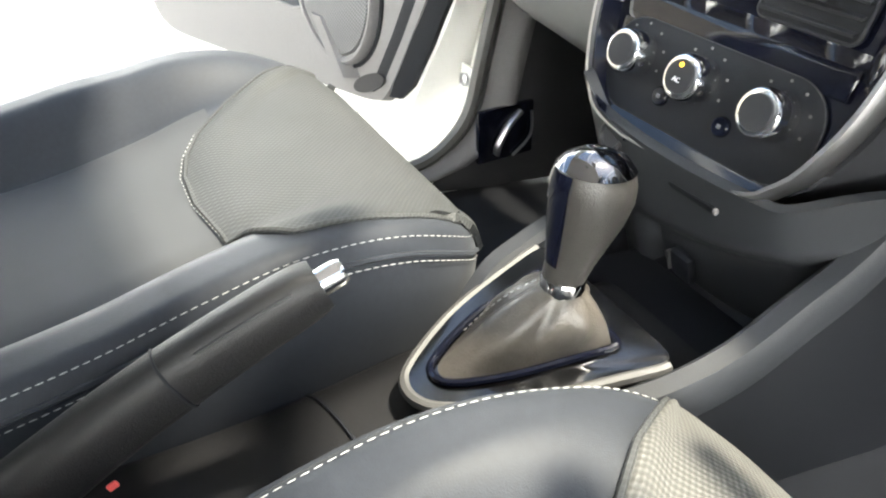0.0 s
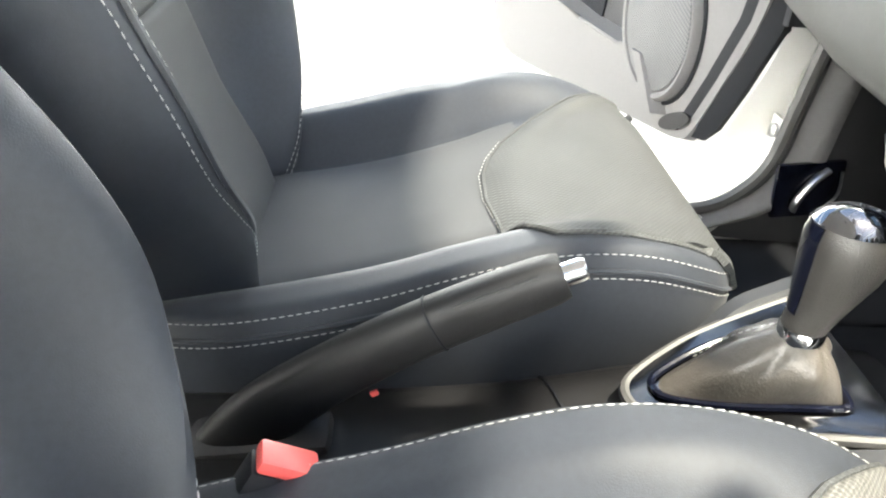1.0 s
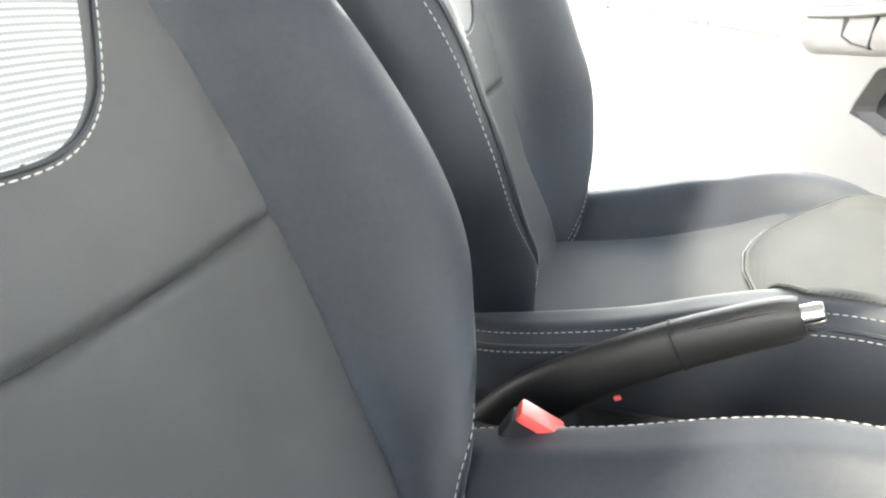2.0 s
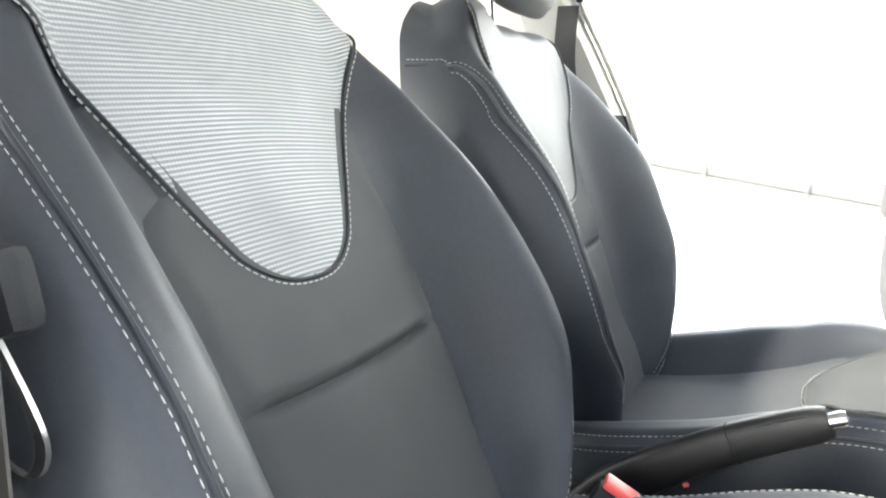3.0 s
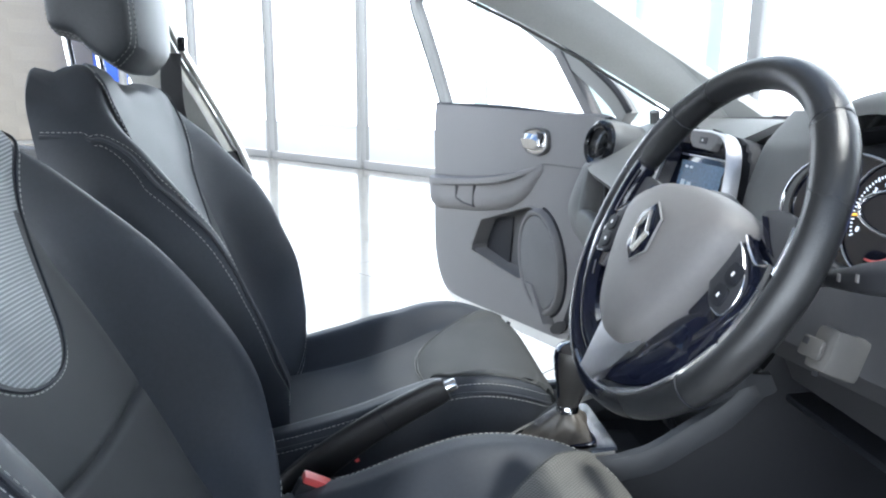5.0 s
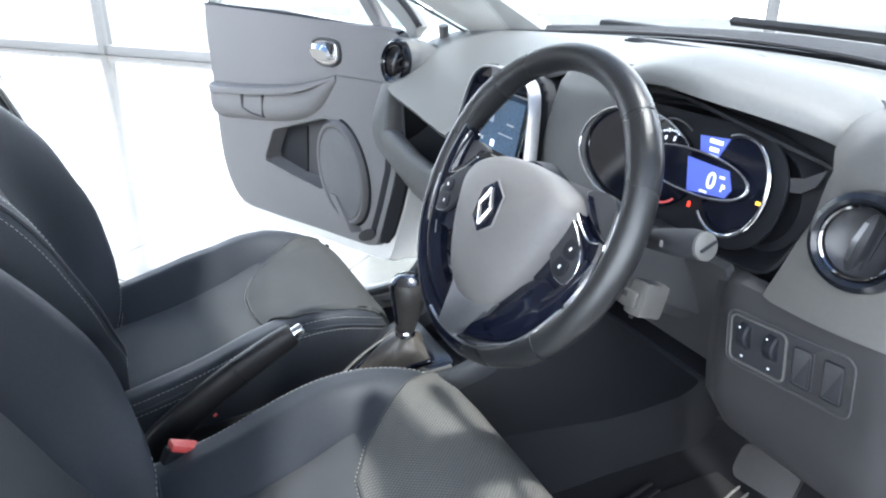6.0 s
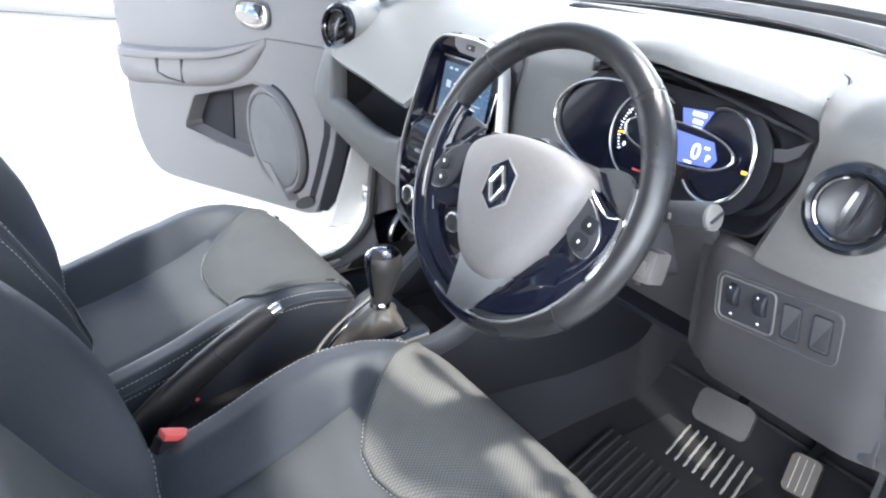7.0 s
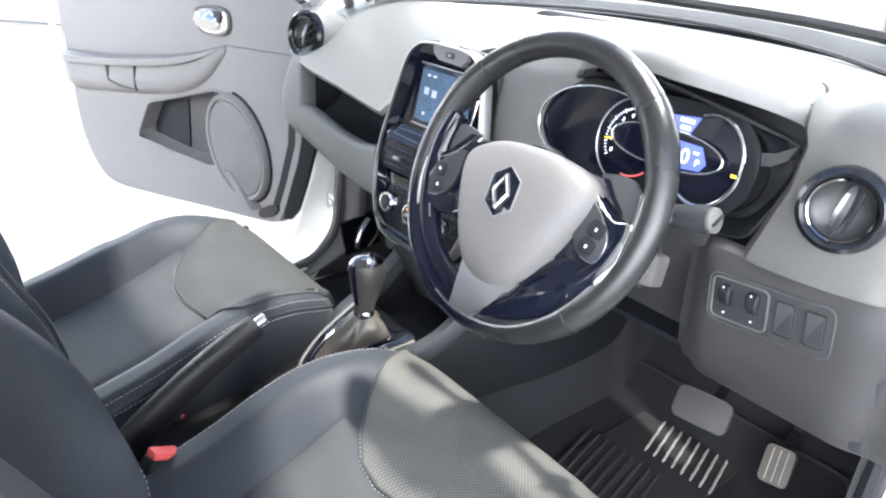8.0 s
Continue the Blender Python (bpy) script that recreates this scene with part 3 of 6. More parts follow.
def top_rise(x, z):
    """Shoulders of the backrest on each side of the dip under the headrest."""
    return (0.050 if not RECLINE["driver"] and x > 0 else 0.022 if x > 0 else 0.008 if RECLINE["driver"] else 0.02) * math.exp(-((abs(x) - 0.150) / 0.055) ** 2) * ease(1.0, 1.11, z) + (0 if RECLINE["driver"] else 0.018 * math.exp(-(x / 0.075) ** 2) * ease(1.04, 1.11, z))


def back_face(x, z, lift=0.0):
    """Front of the backrest at x across and at height z on the middle line."""
    w, bo = back_width(z, x), back_bolster(z)
    c = panel_half(x, z)
    a = abs(x)
    d = bo * ease(c, 0.80 * w + (0.02 if x < 0 or not RECLINE["driver"] else -0.015), a)
    e = max(0.0, (a - 0.80 * w) / (0.2 * w))
    d -= (bo * 0.45 + 0.035) * min(1, e) ** 2.4
    d += 0.010 * ease(c, 0.0, a) * math.sin(max(0, min(1, (z - 0.55) / 0.5)) * math.pi)
    crease = 0.728 - 0.006 * (1 - (x / 0.17) ** 2)
    d -= 0.010 * math.exp(-((z - crease) / 0.0052) ** 2) * ease(c + 0.004, c - 0.03, a)
    d -= (0.0 if x > 0 and RECLINE["driver"] else 0.006) * math.exp(-((a - c) / 0.006) ** 2) * ease(0.93, 0.88, z)
    d -= 0.045 * ease(1.06, 1.118, z) ** 2
    y = RECLINE["y"] - (z - 0.824) * RECLINE["slope"] + 0.02 * ease(0.62, 0.5, z)
    d += lift
    return Vector((x, y + 0.895 * d, z + 0.446 * d + top_rise(x, z)))


def cushion_width(y):
    if RECLINE["driver"]:
        return table(y, (0.06, 0.235), (0.15, 0.262), (0.3, 0.270), (0.45, 0.268), (0.55, 0.259), (0.61, 0.246), (0.645, 0.224), (0.668, 0.186), (0.68, 0.13))
    return table(y, (0.06, 0.235), (0.15, 0.262), (0.3, 0.268), (0.45, 0.266), (0.55, 0.256), (0.61, 0.24), (0.645, 0.215), (0.668, 0.175), (0.68, 0.12))


def cushion_top(x, y, lift=0.0):
    w = cushion_width(y)
    a = abs(x)
    z = table(y, (0.06, 0.462), (0.2, 0.484), (0.30, 0.508), (0.38, 0.536), (0.45, 0.563), (0.5, 0.577), (0.54, 0.584), (0.58, 0.585), (0.63, 0.575), (0.66, 0.553), (0.68, 0.52))
    crest = table(y, (0.06, 0.495), (0.2, 0.530), (0.30, 0.558), (0.38, 0.588), (0.45, 0.608), (0.52, 0.611), (0.58, 0.598), (0.63, 0.575), (0.66, 0.553), (0.68, 0.52))
    crest += 0.012 * ease(0.40, 0.30, y) * (x < 0) * (not RECLINE["driver"])
    z += (crest - z) * ease(0.135, 0.222, a)
    z -= 0.005 * math.exp(-((a - 0.145) / 0.008) ** 2) * ease(0.47, 0.40, y)
    e = max(0.0, (a - w + 0.026) / 0.026)
    z -= 0.020 * min(1, e) ** 2.6
    if RECLINE["driver"]:
        z += 0.003 * ease(0.50, 0.60, y) * ease(0.68, 0.64, y)
        y += 0.012 * ease(0.52, 0.66, y)
    return Vector((x, y + RECLINE["pad"], z + lift))


def hw_insert(z):
    if z < 0.838:
        return 0.0765 * (max(0.0, z - 0.8075) / 0.0305) ** 0.40
    w = table(z, (0.838, 0.0765), (0.86, 0.092), (0.90, 0.118), (0.94, 0.144), (0.97, 0.164), (1.0, 0.184), (1.03, 0.206), (1.055, 0.216), (1.08, 0.208), (1.10, 0.182), (1.112, 0.142))
    return w * (1 if RECLINE["driver"] else 1 - 0.14 * ease(0.95, 1.06, z))


PAD_DRIVER = ((0, (0, 0.437)), (0.2, (0.05, 0.444)), (0.4, (0.10, 0.474)), (0.6, (0.145, 0.515)), (0.8, (0.190, 0.568)), (1, (0.226, 0.628)))
PAD_FAR = ((0, (0, 0.417)), (0.18, (0.04, 0.427)), (0.34, (0.078, 0.446)), (0.52, (0.135, 0.494)), (0.70, (0.175, 0.550)), (0.86, (0.203, 0.595)), (1, (0.212, 0.630)))
PAD_NEAR = ((0, (0, 0.417)), (0.18, (0.06, 0.415)), (0.34, (0.13, 0.424)), (0.46, (0.180, 0.428)), (0.54, (0.212, 0.437)), (0.62, (0.231, 0.460)), (0.82, (0.228, 0.550)), (1, (0.208, 0.628)))


def front_pad(u):
    """Outline of the front pad of the cushion: u from -1 to 1 along its seam."""
    rows = PAD_DRIVER if RECLINE["driver"] else PAD_NEAR if u > 0 else PAD_FAR
    return Vector(steps(abs(u), *[(k, Vector(p)) for k, p in rows]))


def seat(name, label, at, head, y, slope, pad_shift, posts):
    """Front seat: head moves the headrest back and down, posts gives the headrest posts' half spacing and place."""
    RECLINE.update(y=y, slope=slope, pad=pad_shift, driver=at[0] > 0)
    st = thing(name, label, "car seat", "front seats", at)
    thread = dict(dash=0.0054, gap=0.0028, r=0.00055)
    # backrest shell
    zs = spread(0.42, 0.70, 20)[:-1] + spread(0.70, 0.75, 24)[:-1] + spread(0.75, 1.05, 26)[:-1] + spread(1.05, 1.116, 18)
    rings = []
    for z in zs:
        w = back_width(z)
        ring = [back_face(x, z) for x in spread(-back_width(z, -1), w, 81)]
        th = 0.115 - 0.01 * ease(1.0, 1.114, z)
        y0 = RECLINE["y"] - (z - 0.824) * RECLINE["slope"]
        for f in (0.985, 0.96, 0.9, 0.7, 0.35, 0.0, -0.35, -0.7, -0.9, -0.96, -0.985):
            deep = th * (0.82 + 0.18 * (1 - abs(f) ** 6))
            x = f * back_width(z, f)
            ring.append(Vector((x, y0 - deep * (1 + 0.1 * ease(1.0, 1.1, z)), z - 0.446 * deep * ease(1.1, 0.95, z) + (0.9 if at[0] > 0 else 0.45) * top_rise(x, z))))
        rings.append(ring)
    part("backrest", loft(rings), "seat_side_lit", st, "dark smooth cloth backrest with raised side bolsters")
    # centre panel of plainer cloth; its outer edge on the driver's seat runs flush into the bolster
    def panel(u, z):
        half = panel_half(u, z) - 0.004
        if u > 0 and at[0] > 0:
            half += (min(half, hw_insert(z)) - half) * ease(0.870, 0.895, z) + 0.008
            return back_face(u * half, z, 0.0025 - 0.0065 * ease(0.90, 1.0, u))
        return back_face(u * half, z, 0.0025)
    rows = spread(0.46, 0.70, 24)[:-1] + spread(0.70, 0.75, 34)[:-1] + spread(0.75, 0.96, 16)
    part("backrest_panel", sheet(lambda u, z: panel(u, z), spread(-1, 1, 31), rows, 0.004), "seat_cloth", st, "charcoal woven cloth centre panel with a sewn crease")
    for s in (-1, 1):
        if s > 0 and at[0] > 0:
            continue
        pts = [back_face(s * (panel_half(s, z) - 0.002), z, 0.0022) for z in spread(0.47, 0.90, 40)]
        part("panel_seam", tube(pts, 0.0016, 6), "seat_side", st, "dark sewn seam")
    # light mesh insert, wrapped over the top
    vs = [0.80752 + 0.03048 * (i / 16) ** 2.5 for i in range(16)] + spread(0.838, 1.05, 22)[:-1] + spread(1.05, 1.1125, 14)
    part("mesh_insert", sheet(lambda u, z: back_face(u * hw_insert(z), z, 0.0052 - 0.002 * abs(u) ** 6), spread(-1, 1, 41), vs, 0.0025), "seat_mesh" if at[0] > 0 else "seat_plain", st, "silver-grey ribbed mesh insert")
    edge = [(hw_insert(z), z) for z in [0.8075 + 0.0305 * (i / 40) ** 2.5 for i in range(40)] + vs[16:-5]]
    for name_, grow, lift in (("piping", 0.0026, 0.0074), ("stitching", 0.0062, 0.0068)):
        side = []
        for i, (x, z) in enumerate(edge):
            (x0, z0), (x1, z1) = edge[max(0, i - 1)], edge[min(len(edge) - 1, i + 1)]
            n = Vector((z1 - z0, x0 - x1)).normalized() if i else Vector((0, -1))
            q = (x + n.x * grow, z + n.y * grow)
            if not side or math.hypot(q[0] - side[-1][0], q[1] - side[-1][1]) > 0.004:
                side.append(q)
        line = smooth_line([back_face(-x, z, lift) for x, z in side[:0:-1]] + [back_face(x, z, lift) for x, z in side], 200)
        if name_ == "piping":
            part("piping", tube(line, 0.0020, 6), "seat_side", st, "dark piping")
        else:
            part("stitching", stitch(line, 0.0054, 0.0024, 0.0008), "thread", st, "white seam thread")
    part("top_lip", tube([back_face(x, 1.1155, 0.0) + Vector((0, -0.012, 0.002)) for x in spread(-0.118, 0.085, 16)], 0.0075, 8), "plastic_black", st, "black lip behind the insert")
    # double seam down each bolster edge, round the shoulder at its top
    crest = lambda z: steps(z, (0.46, 0.66), (0.5, 0.74), (0.56, 0.79), (0.75, 0.795), (0.85, 0.825), (0.9, 0.842), (0.95, 0.865), (1.0, 0.90), (1.05, 0.94))
    for s in (-1, 1):
        near = s > 0 and at[0] < 0
        for k in ((0.028, 0.058, 0.092) if near else (0.0, 0.018, 0.036)):
            far = 0.11 * (s < 0)
            pts = [back_face(s * min(0.985, crest(z) + k * (1 - 0.75 * near * ease(0.93, 1.01, z)) + far) * back_width(z, s), z, 0.0012) for z in spread(0.46, 0.95 if near else 1.045, 74)]
            if near:
                f0 = min(0.985, crest(0.95) + 0.25 * k + 0.75 * k * ease(1.01, 0.93, 0.95))
                for a in spread(0, math.pi / 2, 16)[1:]:
                    f, z = f0 + (0.985 - f0) * (1 - math.cos(a)), 0.95 + (0.094 - 0.25 * k) * math.sin(a)
                    pts.append(back_face(f * back_width(z, s), z, 0.0012))
            top = 1.046 if near else 1.055
            edge = back_face(s * 0.99 * back_width(top), top)
            pts += [edge + Vector((s * 0.0015, -0.016 * i, 0.006 - 0.25 * k)) for i in range(0, 5)]
            pts = smooth_line(pts, 150)
            if k in (0.018, 0.058):
                # the near welt takes the lightened cloth, as the light catches it
                part("piping", tube(pts, 0.0036 if near else 0.0022, 6), "seat_side_lit" if near else "seat_side", st, "dark welt between the seams")
            else:
                part("stitching", stitch(pts, **thread), "thread", st, "white seam thread")
    # headrest
    prof = [(0.020, 1.138), (0.040, 1.168), (0.040, 1.24), (0.030, 1.31), (0.012, 1.354), (-0.024, 1.372), (-0.078, 1.368), (-0.102, 1.345), (-0.108, 1.29), (-0.108, 1.215), (-0.098, 1.188), (-0.06, 1.176), (-0.035, 1.152), (0.0, 1.126)]
    prof = [(p.x, p.y) for p in smooth_line([(a, c, 0) for a, c in prof], 56, True)]
    cy, cz = -0.035, 1.28
    back_y, down = head
    shrink = lambda x: steps(abs(x), (0.03, 1.0), (0.06, 0.990), (0.08, 0.972), (0.098, 0.940), (0.108, 0.91), (0.118, 0.87), (0.124, 0.82), (0.127, 0.76), (0.128, 0.5))
    at_head = lambda x, a, c, k: (x, back_y - 0.105 + (a - cy) * k + cy + 0.012 * (1 - (x / 0.128) ** 2) * (a > -0.03), (c - cz) * k + cz - down)
    rings = []
    for x in [-0.128, -0.127, -0.124, -0.118, -0.113, -0.108] + spread(-0.098, 0.098, 21) + [0.108, 0.113, 0.118, 0.124, 0.127, 0.128]:
        groove = 0.012 * math.exp(-((abs(x) - 0.1115) / 0.003) ** 2)
        rings.append([at_head(x, a, c, shrink(x) - groove) for a, c in prof])
    hr = part("headrest", loft(rings), "leather", st, "black leather-look padded headrest")
    half, dx0, dy0 = posts
    for s in (-1, 1):
        for dx in (0.1065, 0.1165):
            pts = [at_head(s * dx, a, c, shrink(dx) * 1.004) for a, c in prof]
            part("stitching", stitch(pts + pts[:1], **thread), "thread", hr, "white seam thread")
        px = dx0 + s * half
        part("post", tube([(px, -0.172 + dy0, 1.06), (px, -0.188 + dy0, 1.14), (px, -0.196 + dy0, 1.22)], 0.0068, 16), "chrome", st, "chrome headrest post")
        part("post_guide", lathe([(0, 0), (0.0095, 0), (0.0105, 0.003), (0.0095, 0.006), (0.007, 0.006)], 16, pose(px, -0.178 + dy0, 1.100, 12)), "plastic_black", st)
    # cushion
    ys = [0.06, 0.1, 0.15] + spread(0.19, 0.60, 52) + [0.612, 0.624, 0.634, 0.642, 0.649, 0.655, 0.661, 0.667, 0.673, 0.678]
    rings = []
    for y in ys:
        w = cushion_width(y)
        ring = [cushion_top(x, y) for x in spread(-w, w, 121)]
        zb = table(y, (0.06, 0.40), (0.6, 0.41), (0.66, 0.43), (0.68, 0.46))
        rim = cushion_top(w, y)
        for f, q in ((1.015, 0.08), (1.02, 0.25), (1.03, 0.6), (0.99, 1.0), (0.5, 1.02), (-0.5, 1.02), (-0.99, 1.0), (-1.03, 0.6), (-1.02, 0.25), (-1.015, 0.08)):
            ring.append(Vector((f * w, rim.y, rim.z + (zb - rim.z) * q)))
        rings.append(ring)
    part("cushion", loft(rings), "seat_side", st, "dark smooth cloth seat cushion with raised edges")
    part("cushion_panel", sheet(lambda u, y: cushion_top(u * 0.142, y, 0.002), spread(-1, 1, 21), spread(0.12, 0.47, 20), 0.004), "seat_cloth", st, "charcoal woven cloth seat panel")

    def pad(u, v):
        p = front_pad(u)
        x = math.copysign(p.x, u) if u else 0
        q = Vector((x, p.y)).lerp(Vector((x * (0.88 if u > 0 else 0.80) if not pad_shift else x * 0.86, 0.674 - 0.035 * (abs(u)) ** 2)), v)
        return cushion_top(q.x, q.y, 0.0042 - 0.0015 * ease(0.35, 0.6, u) - 0.0024 * ease(0.68, 0.92, u) + 0.004 * math.sin(math.pi * min(1, v * 4)) * (v < 0.25) * ease(0.5, 0.3, u))
    # the driver's pad has sunlight put into its colour
    part("front_pad", sheet(pad, spread(-1, 1, 61), spread(0, 1, 20), 0.006), "seat_front" if at[0] < 0 else "seat_front_sunlit", st, "ribbed grey cloth pad at the cushion's front edge")
    seam = [cushion_top(math.copysign(front_pad(u).x, u), front_pad(u).y, 0.004 - (0.0012 * ease(0.3, 0.55, u) + 0.0020 * ease(0.68, 0.92, u) if at[0] < 0 else 0)) for u in spread(-1, 1, 121)]
    part("piping", tube(seam, 0.0028, 6), "seat_front", st, "raised grey piping")
    part("stitching", stitch([p + Vector((0, -0.005 * (1 - abs(p.x) / 0.25), 0)) for p in seam], 0.004, 0.004, 0.0006), "thread", st, "white seam thread")
    # two rows of thread on the cushion's edge, one on top and one just over it, with a welt between
    for s in (-1, 1):
        upper, lower, welt = [], [], []
        for y in spread(0.09, 0.668, 100):
            w = cushion_width(y)
            rim = cushion_top(s * w, y)
            upper.append(cushion_top(s * (w - (0.016 if pad_shift else 0.008)), y, 0.0010))
            lower.append(rim + (Vector((-s * 0.002, 0, 0.0028)) if pad_shift else Vector((s * 0.014 * w + s * 0.0008, 0, -0.005))))
            welt.append(rim + Vector((s * 0.001, 0, 0.0005)))
        part("stitching", stitch(upper, **thread), "thread", st, "white seam thread")
        part("stitching", stitch(lower, **thread), "thread", st, "white seam thread")
        part("welt", tube(welt, 0.0026, 6), "seat_side", st, "dark edge welt")
    # base and rails
    part("seat_base", rbox(0.44, 0.46, 0.10, 0.02, pose(0, 0.34, 0.37)), "plastic_black", st, "black plastic seat base")
    for s in (-1, 1):
        part("rail", rbox(0.03, 0.5, 0.05, 0.006, pose(s * 0.19, 0.33, 0.292)), "plastic_dark", st, "steel floor rail")
    return st


# ---- dashboard ----
def text(name, body, size, m, material, parent, depth=0.0006):
    cu = bpy.data.curves.new(name, "FONT")
    cu.body, cu.size, cu.extrude, cu.align_x, cu.align_y = body, size, depth, "CENTER", "CENTER"
    tmp = bpy.data.objects.new(name, cu)
    me = bpy.data.meshes.new_from_object(tmp)
    bpy.data.objects.remove(tmp)
    ob = link(name, me, material, parent, smooth=False)
    ob.matrix_basis = m
    return ob


def frame_m(o, x, y):
    """Pose with its x and y axes given and z square to them."""
    x = Vector(x).normalized()
    z = x.cross(Vector(y)).normalized()
    y = z.cross(x)
    return Matrix(((x.x, y.x, z.x, o[0]), (x.y, y.y, z.y, o[1]), (x.z, y.z, z.z, o[2]), (0, 0, 0, 1)))


def round_vent(parent, o, tilt, yaw, big):
    """Round air vent: outer ring, inner ring, dished back, and one centre blade with a chrome edge."""
    m = pose(*o) @ pose(0, 0, 0, 90 - tilt, 0, yaw) @ Matrix.Scale(0.84 if big else 1.0, 4)
    v = part("air_vent", lathe([(0.030, -0.03), (0.043, -0.02), (0.043, 0.004), (0.049, 0.010), (0.056, 0.004), (0.058, -0.006), (0.058, -0.02)], 48, m), "vent_black", parent, "round gloss black air vent")
    part("vent_ring", lathe([(0.0425, 0.002), (0.0415, 0.0065), (0.039, 0.005), (0.0385, -0.01), (0.041, -0.01)], 48, m), "dark_chrome", v, "dark polished ring")
    part("vent_bowl", lathe([(0, -0.012), (0.02, -0.011), (0.034, -0.007), (0.0385, -0.002), (0.040, -0.010), (0.03, -0.026), (0, -0.03)], 40, m), "vent_dark", v)
    w0 = 0.010 if big else 0.0065
    turn = pose(0, 0, 0, 0, 0, -12)
    blade = [[m @ turn @ Vector((x, y, z)) for x, z in ((-w, -0.012), (-w * 0.75, h), (w * 0.75, h), (w, -0.012))] for y, w, h in ((-0.037, w0 * 0.2, -0.006), (-0.026, w0 * 0.72, 0.001), (0, w0, 0.005), (0.026, w0 * 0.72, 0.001), (0.037, w0 * 0.2, -0.006))]
    part("vent_blade", loft(blade), "vent_dark", v)
    face = [[m @ turn @ Vector((x, y, h + 0.0006)) for x in (-w * 0.72, -w * 0.1)] + [m @ turn @ Vector((x, y, h - 0.002)) for x in (-w * 0.1, -w * 0.72)] for y, w, h in ((-0.031, w0 * 0.4, -0.003), (-0.022, w0 * 0.78, 0.0016), (0, w0, 0.005), (0.022, w0 * 0.78, 0.0016), (0.031, w0 * 0.4, -0.003))]
    part("blade_edge", loft(face), "satin_dark", v, "satin blade face")
    part("vent_slot", rbox(w0 * 0.5, 0.064, 0.004, 0.001, m @ turn @ pose(w0 * 1.25, 0, -0.0095)), "matt_black", v, "dark slot beside the blade")
    if not big:
        for k in (-1, 0, 1):
            part("vent_slat", rbox(0.062 - 0.012 * abs(k), 0.0024, 0.012, 0.001, m @ pose(0, k * 0.019, -0.004, k * 14, 0, 30)), "vent_dark", v)
    return v


STACK = frame_m((-0.08, 0.874, 0.845), (1, 0, 0), (0, 0.215, 0.977))  # z towards the rear of the car


def dashboard():
    d = thing("dashboard", "grey grained plastic dashboard with a round vent at each end", "dashboard")

    # upper pad from the windscreen to the lip over the shelf
    def pad(x, v):
        y1 = 1.475 - 0.27 * (abs(x) / 0.7) ** 2.2
        y0 = steps(x, (-0.72, 0.895), (-0.66, 0.872), (-0.55, 0.852), (-0.26, 0.842), (-0.224, 0.846), (-0.204, 0.95), (0.03, 0.95), (0.06, 0.958), (0.2, 0.958), (0.45, 0.97), (0.56, 0.97), (0.6, 0.93), (0.74, 0.90))
        z0 = steps(x, (-0.72, 0.935), (-0.65, 0.934), (-0.4, 0.914), (-0.224, 0.895), (-0.204, 0.99), (0.03, 1.06), (0.06, 1.068), (0.2, 1.066), (0.45, 1.05), (0.56, 1.045), (0.6, 1.03), (0.74, 1.03))
        y = y0 + (y1 - y0) * v
        z = z0 + (1.045 - z0) * (1 - (1 - v) ** 2.6)
        z += 0.018 * math.sin(math.pi * v) * (1 - (x / 0.75) ** 2)
        return (x, y, z)
    part("upper_pad", sheet(pad, spread(-0.715, 0.725, 73), [(i / 30) ** 1.4 for i in range(31)], 0.012), "dash_top", d, "pale grey grained upper pad")
    # demister slots
    b = rbox(0.30, 0.035, 0.006, 0.002, pose(-0.12, 1.31, 1.053, -2))
    part("demister_vent", b, "plastic_black", d, "dark slotted demister vent")
    for i in range(3):
        part("demister_slat", rbox(0.29, 0.004, 0.004, 0.001, pose(-0.12, 1.30 + 0.01 * i, 1.0575)), "plastic_dark", d)
    part("sensor_cover", rbox(0.055, 0.03, 0.008, 0.003, pose(0.075, 1.30, 1.058)), "plastic_black", d)

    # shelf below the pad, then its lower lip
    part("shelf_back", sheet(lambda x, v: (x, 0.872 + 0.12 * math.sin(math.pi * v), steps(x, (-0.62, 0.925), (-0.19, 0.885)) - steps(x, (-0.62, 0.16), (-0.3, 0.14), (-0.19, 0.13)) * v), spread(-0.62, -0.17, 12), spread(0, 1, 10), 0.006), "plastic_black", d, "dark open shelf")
    def lower(x, i):
        f = i / 36
        solid = ease(-0.562, -0.608, x)
        zt = steps(x, (-0.72, 0.83), (-0.52, 0.836), (-0.39, 0.812), (-0.30, 0.808), (-0.235, 0.82), (-0.2, 0.825)) + 0.10 * solid
        yt = 0.842 + 0.024 * solid
        zb = steps(x, (-0.72, 0.80), (-0.533, 0.757), (-0.405, 0.73), (-0.275, 0.718), (-0.18, 0.718))
        prof = smooth_line([(yt + 0.03, zt - 0.06 * (1 - solid), 0), (yt + 0.020, zt - 0.010 * (1 - solid), 0), (yt + 0.003, zt - 0.003, 0), (yt - 0.002, zt - 0.012, 0), (0.838, 0.6 * zb + 0.4 * zt, 0), (0.846, zb + 0.008, 0), (0.862, zb - 0.010, 0), (0.91, zb - 0.035, 0), (1.0, zb - 0.055, 0), (1.10, zb - 0.07, 0)], 36)
        e = ease(-0.63, -0.715, x)
        return (x, prof[i].x + 0.075 * e * (1 - f), prof[i].y)
    part("lower_panel", sheet(lower, spread(-0.715, -0.236, 46), list(range(37)), 0.008), "dash_top", d, "grey lower dash panel over the glovebox")
    slit = [Vector(lower(x, 25)) + Vector((0, -0.002, -0.002)) for x in spread(-0.46, -0.36, 8)]
